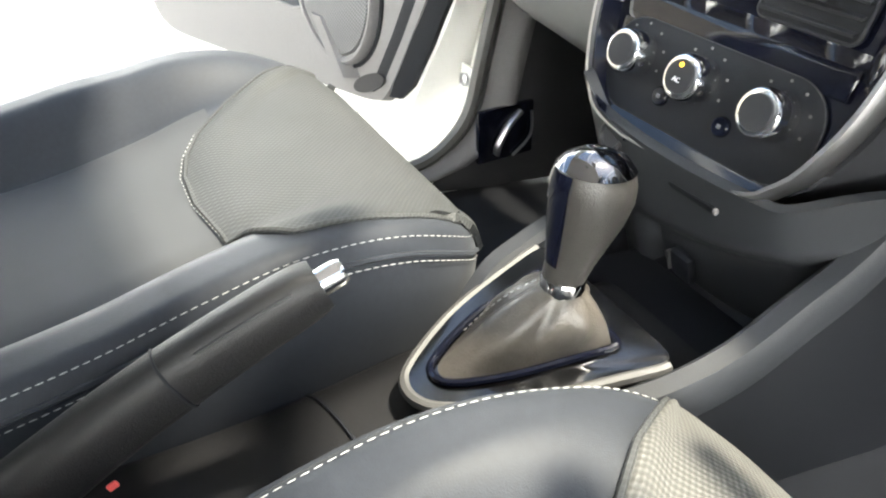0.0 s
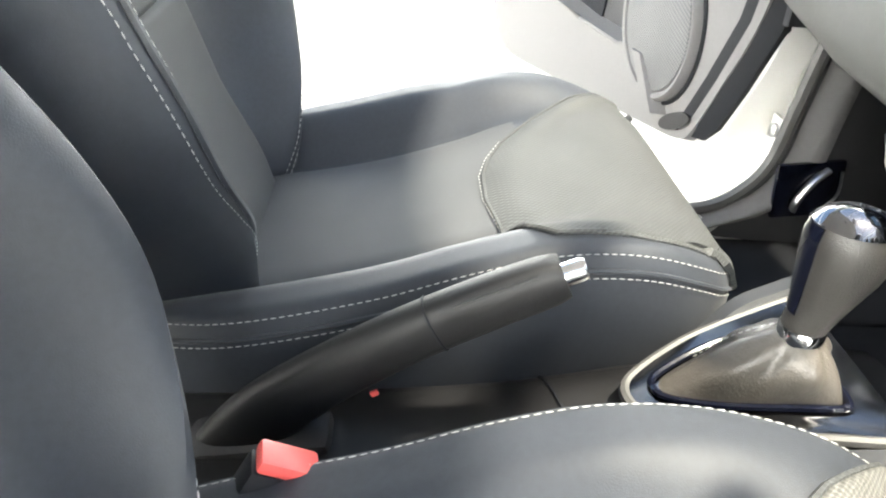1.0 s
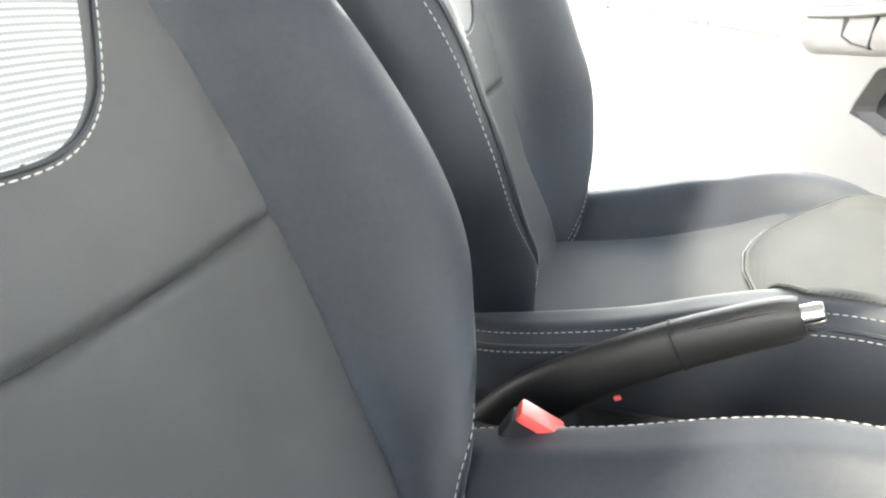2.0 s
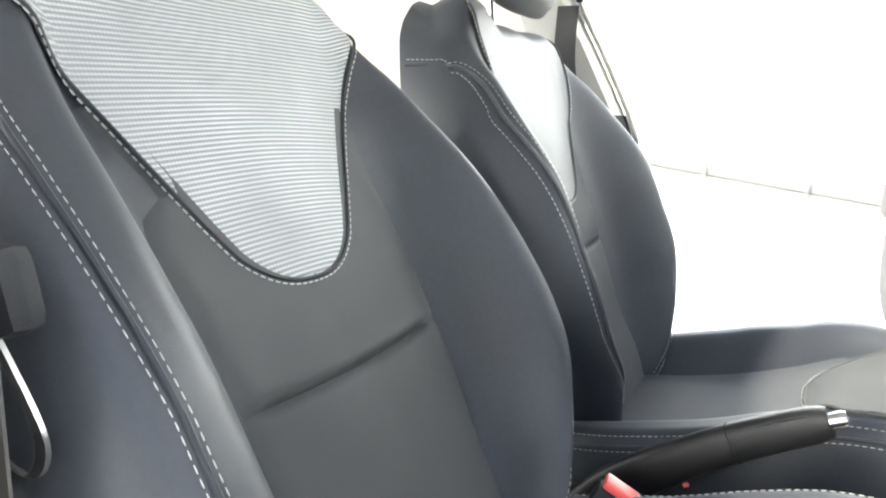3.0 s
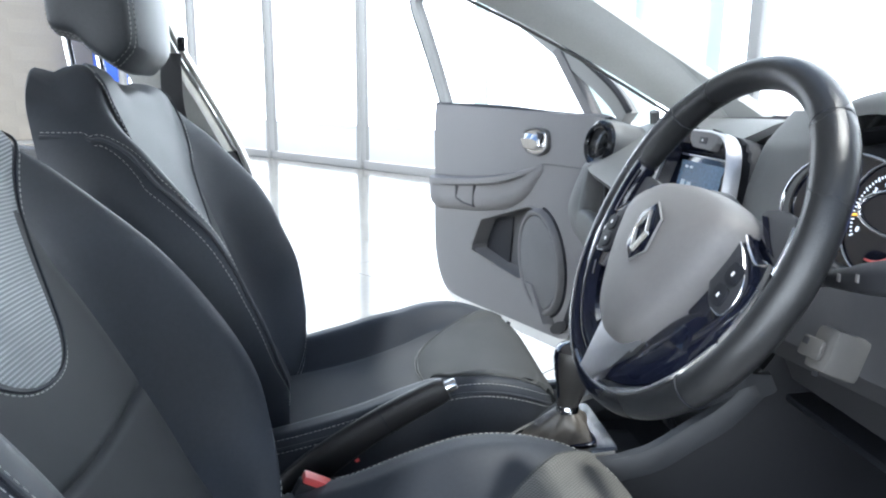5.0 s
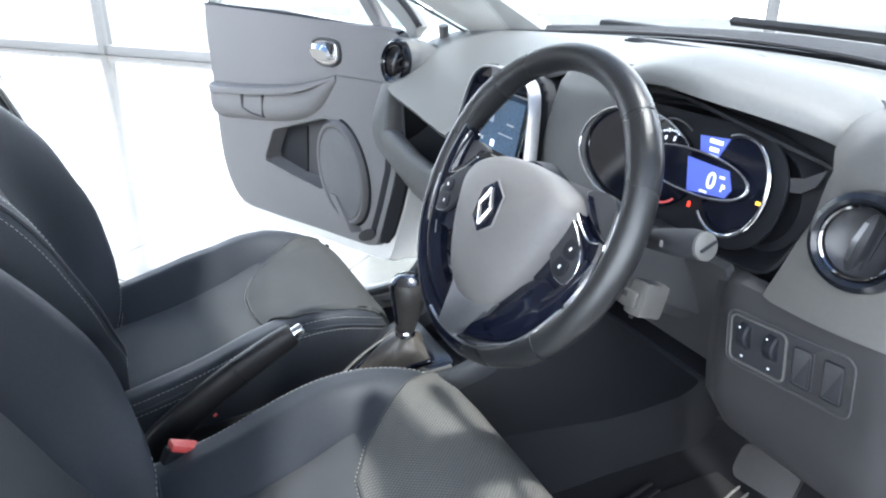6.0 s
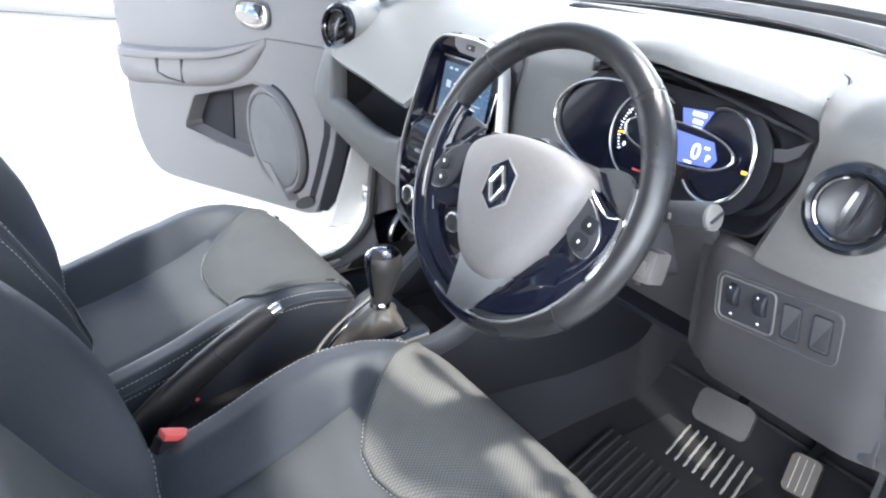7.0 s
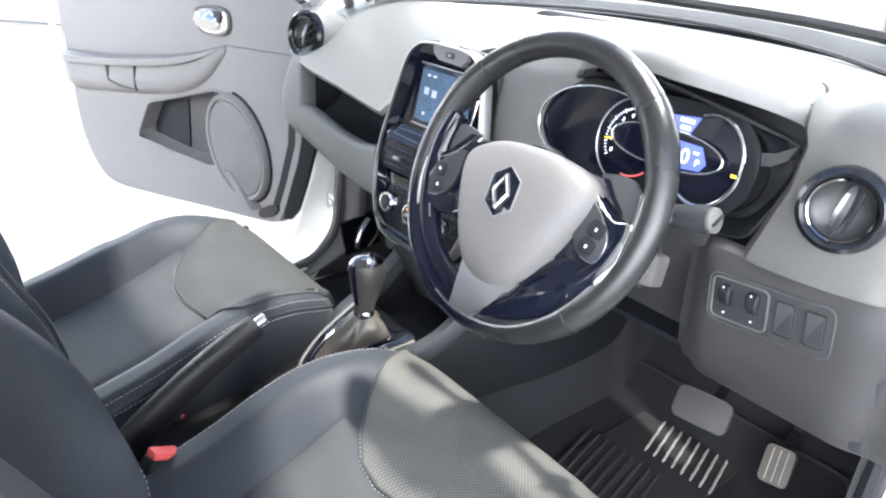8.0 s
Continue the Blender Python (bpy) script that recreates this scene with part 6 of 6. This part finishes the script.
def floor_mat():
    f = thing("floor_mat", "black carpet floor mat with a ribbed rubber heel pad", "floor mat", at=(0, 0, 0))
    def top(x, y):
        return (x, y, 0.284 + 0.42 * ease(1.22, 1.56, y) + 0.003 * noise.noise((x * 9, y * 9, 3)))
    part("carpet", sheet(top, spread(0.13, 0.64, 30), spread(0.62, 1.30, 34), 0.008), "carpet", f, "black carpet pile")
    part("binding", tube([Vector(top(x, y)) for x, y in round_rect(0.51, 0.68, 0.03, 5, 0.385, 0.96)], 0.005, 6, True), "rubber", f, "black edge binding")
    hm = lambda x, y: Vector(top(x, y)) + Vector((0, 0, 0.004))
    part("heel_pad", sheet(lambda u, v: hm(0.23 + 0.23 * u, 0.90 + 0.32 * v), spread(0, 1, 14), spread(0, 1, 14), 0.006), "rubber", f, "black rubber heel pad")
    for i in range(8):
        x = 0.2965 + 0.0212 * i
        wave = [hm(x - 0.0165 * f + 0.0004 * math.sin(9 * f + i), 1.173 + 0.055 * f) for f in spread(-1, 1, 15)]
        part("heel_rib", tube(wave, [0.0015] + [0.0027 + 0.0003 * math.sin(2.1 * j + i) for j in range(13)] + [0.0015], 6, flat=0.8), "worn", f, "worn pale rib")
    for i in range(9):
        x = 0.215 + 0.0212 * i
        part("heel_rib", tube([hm(x + 0.03, 0.91), hm(x + 0.015, 0.97), hm(x, 1.03), hm(x - 0.012, 1.08)], 0.0045, 6, flat=0.7), "rubber", f)
    for x in (0.22, 0.47):
        part("mat_clip", lathe([(0.014, 0), (0.014, 0.003), (0.006, 0.007), (0, 0.007)], 20, pose(x, 0.72, 0.285)), "plastic_dark", f)


# ---- passenger door ----
DH = Vector((-0.85, 0.94, 0))
DD, DN = Vector((-0.9605, -0.2784, 0)), Vector((0.2784, -0.9605, 0))
DM = Matrix(((DD.x, 0, DN.x, DH.x), (DD.y, 0, DN.y, DH.y), (0, 1, 0, 0), (0, 0, 0, 1)))  # x along the door, y up, z to the cabin


def door(car):
    P = lambda u, z, n=0.0: DM @ Vector((u, z, n))
    ol = smooth_line([(1.06, 1.055, 0), (1.092, 1.045, 0), (1.104, 1.01, 0), (1.106, 0.93, 0), (1.10, 0.78, 0), (1.098, 0.60, 0), (1.085, 0.47, 0), (1.03, 0.37, 0), (0.93, 0.322, 0), (0.70, 0.335, 0), (0.40, 0.365, 0), (0.18, 0.385, 0), (0.07, 0.40, 0), (0.035, 0.43, 0), (-0.01, 0.53, 0), (-0.06, 0.66, 0), (-0.08, 0.80, 0), (-0.085, 0.95, 0), (-0.09, 1.035, 0), (0.1, 1.045, 0), (0.6, 1.052, 0)], 90, True)
    # shell, a little larger than the trim, and its outer skin
    rings = [[P(c.x + (c.x - 0.5) * k, c.y + (c.y - 0.7) * k2 - dz, n) for c in ol] for k, k2, dz, n in ((-0.02, -0.02, 0.0, -0.075), (0.0, 0.0, 0.0, -0.07), (0.015, 0.0, 0.0, -0.012), (0.05, 0.04, 0.035, -0.02), (0.07, 0.05, 0.045, -0.05), (0.07, 0.05, 0.045, -0.085), (0.09, 0.06, 0.05, -0.12), (0.05, 0.03, 0.03, -0.15), (-0.2, -0.2, 0, -0.165))]
    d = part("car_door", loft(rings), "paint_white", car, "open white car door with grey inner trim")
    # trim panel with pocket recess
    pk = [(0.716, 0.540), (0.718, 0.556), (0.650, 0.654), (0.632, 0.668), (0.30, 0.759), (0.25, 0.757), (0.235, 0.735), (0.31, 0.524), (0.35, 0.512), (0.53, 0.520)]
    b = bmesh.new()
    outer = [b.verts.new(P(c.x, c.y, 0.012)) for c in ol]
    inner = [b.verts.new(P(u, z, 0.012)) for u, z in pk]
    edges = [b.edges.new((r[i], r[(i + 1) % len(r)])) for r in (outer, inner) for i in range(len(r))]
    bmesh.ops.triangle_fill(b, use_beauty=True, use_dissolve=False, edges=edges)
    back = [b.verts.new(P(c.x + (c.x - 0.5) * 0.012, c.y + (c.y - 0.7) * 0.012, -0.012)) for c in ol]
    for i in range(len(ol)):
        j = (i + 1) % len(ol)
        b.faces.new((outer[i], outer[j], back[j], back[i]))
    deep = [b.verts.new(P(0.48 + (u - 0.48) * 0.95, 0.64 + (z - 0.64) * 0.95, -0.045)) for u, z in pk]
    for i in range(len(pk)):
        j = (i + 1) % len(pk)
        b.faces.new((inner[i], inner[j], deep[j], deep[i]))
    tr = part("trim_panel", b, "plastic_grey", d, "grey grained door trim")
    # recess shade by colour: darker back, black plate laid over its left end
    part("pocket_back", prism([(0.48 + (u - 0.48) * 0.97, 0.64 + (z - 0.64) * 0.97) for u, z in pk][::-1], 0.006, DM @ pose(0, 0, -0.052)), "plastic_mid", d, "back of the door pocket, darkened for depth")
    part("pocket_shade", prism([(0.70, 0.535), (0.70, 0.575), (0.635, 0.66), (0.50, 0.69), (0.52, 0.525)][::-1], 0.004, DM @ pose(0, 0, -0.0445)), "plastic_black", d, "black plate for the shade at the pocket's deeper end")
    part("pocket_edge", tube([P(u, z, 0.012) for u, z in pk], 0.005, 6, True), "plastic_grey", d)
    # front end of the trim, dark step
    part("trim_end", loft([[P(u + 0.026, z, 0.0145), P(u - 0.02, z, 0.010), P(u - 0.055, z, -0.008), P(u - 0.06, z, -0.04), P(u, z, -0.04)] for u, z in ((0.075, 0.415), (0.045, 0.45), (0.005, 0.54), (-0.04, 0.66), (-0.055, 0.78))]), "plastic_black", d, "dark front edge of the trim")
    # speaker
    sc, sa = Vector((0.198, 0.604)), radians(-20)
    el = lambda k, i, n=48: (sc.x + k * (0.118 * math.cos(2 * math.pi * i / n) * math.cos(sa) - 0.155 * math.sin(2 * math.pi * i / n) * math.sin(sa)), sc.y + k * (0.118 * math.cos(2 * math.pi * i / n) * math.sin(sa) + 0.155 * math.sin(2 * math.pi * i / n) * math.cos(sa)))
    sp = part("speaker", loft([[P(*el(k, i), n) for i in range(48)] for k, n in ((1.06, 0.008), (1.04, 0.03), (1.0, 0.036), (0.95, 0.034), (0.93, 0.026))], caps=True), "plastic_grey", d, "oval speaker surround")
    part("speaker_grille", loft([[P(*el(k, i), n) for i in range(48)] for k, n in ((0.935, 0.024), (0.9, 0.032), (0.5, 0.037), (0.05, 0.038))]), weave("grille", (0.085, 0.085, 0.087), (0.16, 0.16, 0.16), 260, 260, 0.6, 0.8), d, "perforated grey speaker grille")
    part("speaker_gap", tube([P(*el(1.075, i), 0.014) for i in range(15, 39)], 0.0045, 6), "plastic_black", d)
    # bottle holder bump and bin hole below the speaker
    part("pocket_rib", loft([[P(0.235 - 0.08 * f + a, 0.53 - 0.10 * f, 0.012 + n) for a, n in ((-0.035, 0.0), (-0.018, 0.03), (0.012, 0.03), (0.03, 0.0))] for f in spread(0, 1, 6)]), "plastic_grey", d)
    part("bin_hole", prism([(0.050 * math.cos(2 * math.pi * i / 24), 0.017 * math.sin(2 * math.pi * i / 24)) for i in range(24)], 0.006, DM @ pose(0.088, 0.430, 0.0125, 0, 0, -27)), "rubber", d, "dark oval bin opening")
    # armrest: bulging pull with cup
    rings = []
    for u in spread(1.095, 0.22, 26):
        top = table(u, (0.22, 0.895), (0.30, 0.872), (0.4, 0.848), (0.6, 0.818), (0.9, 0.785), (1.095, 0.772))
        hgt = table(u, (0.22, 0.02), (0.30, 0.075), (0.4, 0.105), (0.6, 0.12), (0.9, 0.125), (1.06, 0.13), (1.095, 0.12))
        n = table(u, (0.22, 0.006), (0.32, 0.03), (0.45, 0.048), (0.8, 0.052), (1.05, 0.045), (1.095, 0.02))
        hollow = ease(1.0, 0.93, u) * ease(0.24, 0.36, u)
        rings.append([P(u, top - hgt * a, 0.010 + n * (c - hollow * k)) for a, c, k in ((-0.02, 0.0, 0), (-0.01, 0.75, 0), (0.03, 1.0, 0), (0.15, 1.03, 0), (0.20, 1.0, 0), (0.24, 0.96, 0.42), (0.34, 0.98, 0.40), (0.55, 0.98, 0.30), (0.8, 0.78, 0.16), (0.95, 0.3, 0.0), (1.0, 0.0, 0))])
    part("armrest", loft(rings), "plastic_grey", d, "grey armrest with an overhanging pad and a pull cup")
    part("armrest_line", tube([Vector(r[0]) + Vector((0, 0, 0.002)) for r in rings], 0.0025, 6), "plastic_mid", d)
    cup = [(-0.085, 0.040), (0.09, 0.034), (0.085, -0.030), (0.02, -0.042), (-0.075, -0.042)]
    # darker than the trim to put the hollow's shade into its colour
    part("pull_cup", loft([[P(0.72 + a * k, 0.748 + c * k, n) for a, c in cup] for k, n in ((1.0, 0.026), (0.98, 0.0475), (0.90, 0.0480), (0.84, 0.040), (0.78, 0.030))]), "plastic_mid", d, "pull cup in the armrest, darkened as a recess")
    # handle
    hx, hz = 0.260, 0.959
    shape = smooth_line([(0.076, 0.008, 0), (0.062, 0.034, 0), (0.0, 0.043, 0), (-0.064, 0.036, 0), (-0.078, 0.006, 0), (-0.066, -0.026, 0), (-0.01, -0.042, 0), (0.056, -0.034, 0)], 40, True)
    bowl = lambda k, n: [P(hx + p.x * k, hz + p.y * k, n) for p in shape]
    hd = part("handle_bezel", loft([bowl(1.0, 0.010), bowl(0.99, 0.020), bowl(0.94, 0.024), bowl(0.86, 0.023), bowl(0.84, 0.018)]), "rail_grey", d, "grey handle bezel")
    part("handle_bowl", loft([bowl(0.85, 0.0195), bowl(0.80, 0.0215), bowl(0.62, 0.0195), bowl(0.3, 0.0185)]), "satin_bright", hd, "polished bowl behind the handle")
    part("handle_lever", loft([[P(hx + u, hz + k * y, 0.022 + n) for y, n in ((-0.026, 0.0), (-0.022, 0.010), (0.010, 0.016), (0.024, 0.008), (0.024, 0.0))] for u, k in ((0.060, 0.5), (0.052, 0.9), (0.02, 1.0), (-0.016, 0.85), (-0.034, 0.4))]), "chrome", hd, "chrome door handle")
    part("handle_notch", prism([(hx - 0.012, hz + 0.030), (hx - 0.048, hz + 0.027), (hx - 0.034, hz - 0.002)], 0.004, DM @ pose(0, 0, 0.0205)), "plastic_dark", hd, "dark gap beside the handle")
    # upper trim crease
    part("trim_crease", tube([P(u, table(u, (-0.08, 0.905), (0.22, 0.897)), 0.013) for u in spread(-0.08, 0.22, 8)], 0.0022, 6), "rail_grey", d)
    part("waist_seal", tube([P(u, 1.055 - 0.02 * ease(0.6, -0.1, u), 0.0) for u in spread(1.10, -0.09, 20)], 0.012, 8, flat=0.7), "plastic_black", d, "black waist seal")
    # window frame
    fr = smooth_line([(1.085, 1.06, -0.03), (1.10, 1.20, 0.01), (1.125, 1.34, 0.05), (1.145, 1.43, 0.075), (1.13, 1.464, 0.08), (1.06, 1.478, 0.08), (0.85, 1.472, 0.075), (0.65, 1.432, 0.06), (0.40, 1.345, 0.04), (0.15, 1.222, 0.01), (-0.05, 1.105, -0.02), (-0.12, 1.04, -0.03)], 70)
    def bar(pts, w, t):
        return loft([[P(p.x + a * nx, p.y + a * ny, p.z + c) for a, c in ((-w, 0.012), (w, 0.016), (w, -0.02), (-w, -0.02))] for p, nx, ny in pts])
    segs = []
    for i, p in enumerate(fr):
        dd = fr[min(70, i + 1)] - fr[max(0, i - 1)]
        q = Vector((dd.y, -dd.x)).normalized()
        segs.append((p, q.x, q.y))
    part("window_frame", bar(segs, 0.022, 0), "frame_grey", d, "pale grey window frame")
    part("frame_seal", tube([P(p.x + 0.026 * nx, p.y + 0.026 * ny, p.z + 0.010) for p, nx, ny in segs], 0.009, 6), "plastic_dark", d, "dark window seal")
    part("quarter_bar", bar([(Vector((0.02 + 0.12 * f, 1.03 + 0.19 * f, -0.03 + 0.05 * f)), 0.8, -0.5) for f in spread(0, 1, 5)], 0.014, 0), "plastic_grey", d, "grey quarter light bar")
    gp = [p for p in fr if p.y > 1.04]
    g = part("door_glass", loft([[P(p.x, p.y, p.z - 0.002) for p in gp], [P(p.x, p.y, p.z - 0.006) for p in gp]]), "glass", d, "clear door glass", smooth=False)
    g.visible_shadow = False
    return d


# ---- cabin details ----
def seat_belt(s, x, label):
    b = thing("seat_belt", label, "seat belt", "seat belts")
    dy, az = (0.107, 1.095) if s > 0 else (0.0, 1.20)
    web = smooth_line([(x, -0.08 + dy, az - 0.02), (x + s * 0.005, -0.08 + dy, 1.05), (x + s * 0.005, -0.03 + dy, 0.88), (x + s * 0.012, -0.02 + dy, 0.45)], 20)
    part("belt_tongue", loft([[p + Vector((0, a, 0)) for a in (-0.004, 0.004)] + [p + Vector((-s * 0.003, a, 0)) for a in (0.004, -0.004)] for p in smooth_line([(x - s * 0.006, -0.05 + dy, 0.86), (x - s * 0.010, -0.055 + dy, 0.80), (x - s * 0.010, -0.02 + dy, 0.775), (x - s * 0.008, 0.0 + dy, 0.80), (x - s * 0.006, -0.03 + dy, 0.85)], 24)]), "satin", b, "bright steel belt tongue")
    part("tongue_grip", rbox(0.022, 0.06, 0.045, 0.010, pose(x - s * 0.006, -0.028 + dy, 0.872, 15)), "plastic_black", b, "black tongue grip")
    part("webbing", loft([[p + Vector((0, q, 0)) + Vector((s * n, 0, 0)) for q, n in ((-0.023, 0), (0.023, 0), (0.023, 0.002), (-0.023, 0.002))] for p in web]), "belt", b, "dark woven webbing")
    part("anchor", rbox(0.012, 0.016, 0.032, 0.005, pose(x - s * 0.006, -0.054 + dy, az)), "plastic_black", b, "black belt anchor")
    part("anchor_bolt", lathe([(0, 0), (0.006, 0), (0.006, 0.005), (0.005, 0.007), (0, 0.007)], 20, pose(x - s * 0.011, -0.054 + dy, az + 0.006, 0, -90 * s, 0)), "plastic_dark", b)
    return b


def visor_and_mirror():
    v = thing("sun_visor", "pale grey folded sun visor with a printed label", "sun visor", "sun visors")
    part("flap", rbox(0.36, 0.16, 0.02, 0.009, pose(-0.36, 0.50, 1.40, -18)), "headliner", v)
    part("label", rbox(0.12, 0.06, 0.001, 0, pose(-0.33, 0.50, 1.388, -18)), "print_white", v, "white printed label")
    part("pivot", tube([(-0.56, 0.56, 1.40), (-0.52, 0.57, 1.39), (-0.2, 0.57, 1.385)], 0.008, 8), "headliner", v)
    m = thing("rear_view_mirror", "dark framed rear-view mirror on the windscreen", "mirror")
    mm = pose(-0.03, 0.70, 1.315, 84, 0, -20)
    part("housing", loft([[mm @ Vector((x * k, y * k, z)) for x, y in round_rect(0.245, 0.075, 0.03, 6)] for k, z in ((0.7, -0.045), (0.95, -0.025), (1.0, -0.002), (0.98, 0.004))]), "plastic_grey", m)
    part("mirror_glass", prism(round_rect(0.232, 0.064, 0.026, 6), 0.003, mm @ pose(0, 0, 0.003)), mat("mirror", (0.9, 0.9, 0.9), 0.02, 1.0, vary=0), m, "mirror glass")
    part("stem", tube([(-0.03, 0.735, 1.32), (-0.03, 0.80, 1.345), (-0.03, 0.84, 1.375)], 0.010, 8), "plastic_black", m)
    c = thing("overhead_console", "pale grey overhead console with a reading lamp", "overhead console")
    part("housing", rbox(0.20, 0.13, 0.03, 0.012, pose(0.0, 0.50, 1.412, -8)), "headliner", c)
    part("lamp_lens", rbox(0.10, 0.05, 0.006, 0.002, pose(0.0, 0.50, 1.396, -8)), "plastic_light", c)


def kick_vent():
    k = thing("kick_vent", "black bezel with a silver lever on the kick panel", "trim bezel")
    part("bezel", rbox(0.012, 0.12, 0.105, 0.006, pose(-0.690, 1.070, 0.408, 8)), "gloss_black", k)
    part("bezel_arc", tube(smooth_line([(-0.682, 1.118, 0.448), (-0.680, 1.122, 0.40), (-0.681, 1.09, 0.362)], 10), 0.003, 6), "satin", k)
    part("lever", tube(smooth_line([(-0.682, 1.092, 0.450), (-0.676, 1.068, 0.428), (-0.675, 1.052, 0.395), (-0.681, 1.052, 0.370)], 14), 0.009, 8, flat=0.6), "satin", k, "silver lever")


# ---- the place ----
showroom()
car = car_body()
seat("front_seat", "dark grey cloth front seat with silver-grey mesh upper panel", (0.33, 0.0, 0.0), (-0.045, 0.012), 0.007, 0.498, 0.035, (0.086, 0.004, -0.024))
seat("front_seat", "dark grey cloth passenger seat with a charcoal ribbed front pad", (-0.372, 0.03, 0.0), (0.0, 0.0), -0.010, 0.37, 0.0, (0.072, 0.0, 0.0))
dashboard()
cluster()
centre_stack()
column()
steering_wheel()
tunnel_console()
gear_lever()
handbrake()
buckle("belt_buckle", (0.076, 0.271, 0.544), 10, "black belt buckle with red release button beside the driver's seat")
door(car)
pedals()
floor_mat()
seat_belt(-1, -0.655, "dark seat belt on its pillar anchor")
seat_belt(1, 0.655, "dark seat belt hanging beside the seat")
grab_handle(-0.575, 0.14, 0.35, 1.43, -1)
grab_handle(-0.575, -0.72, -0.50, 1.435, -1)
visor_and_mirror()
kick_vent()

# ---- floor tiles ----
floor = bpy.data.objects["floor"]
tile = bpy.data.meshes.new("tile")
b = rbox(0.996, 0.996, 0.01, 0.002)
b.to_mesh(tile)
b.free()
tile.materials.append(M["tile"])
for i in range(17):
    for j in range(17):
        ob = new("tile", tile)
        ob.parent = floor
        ob.matrix_basis = at_wall(-5.5 + i, -0.6 - j, -0.005)
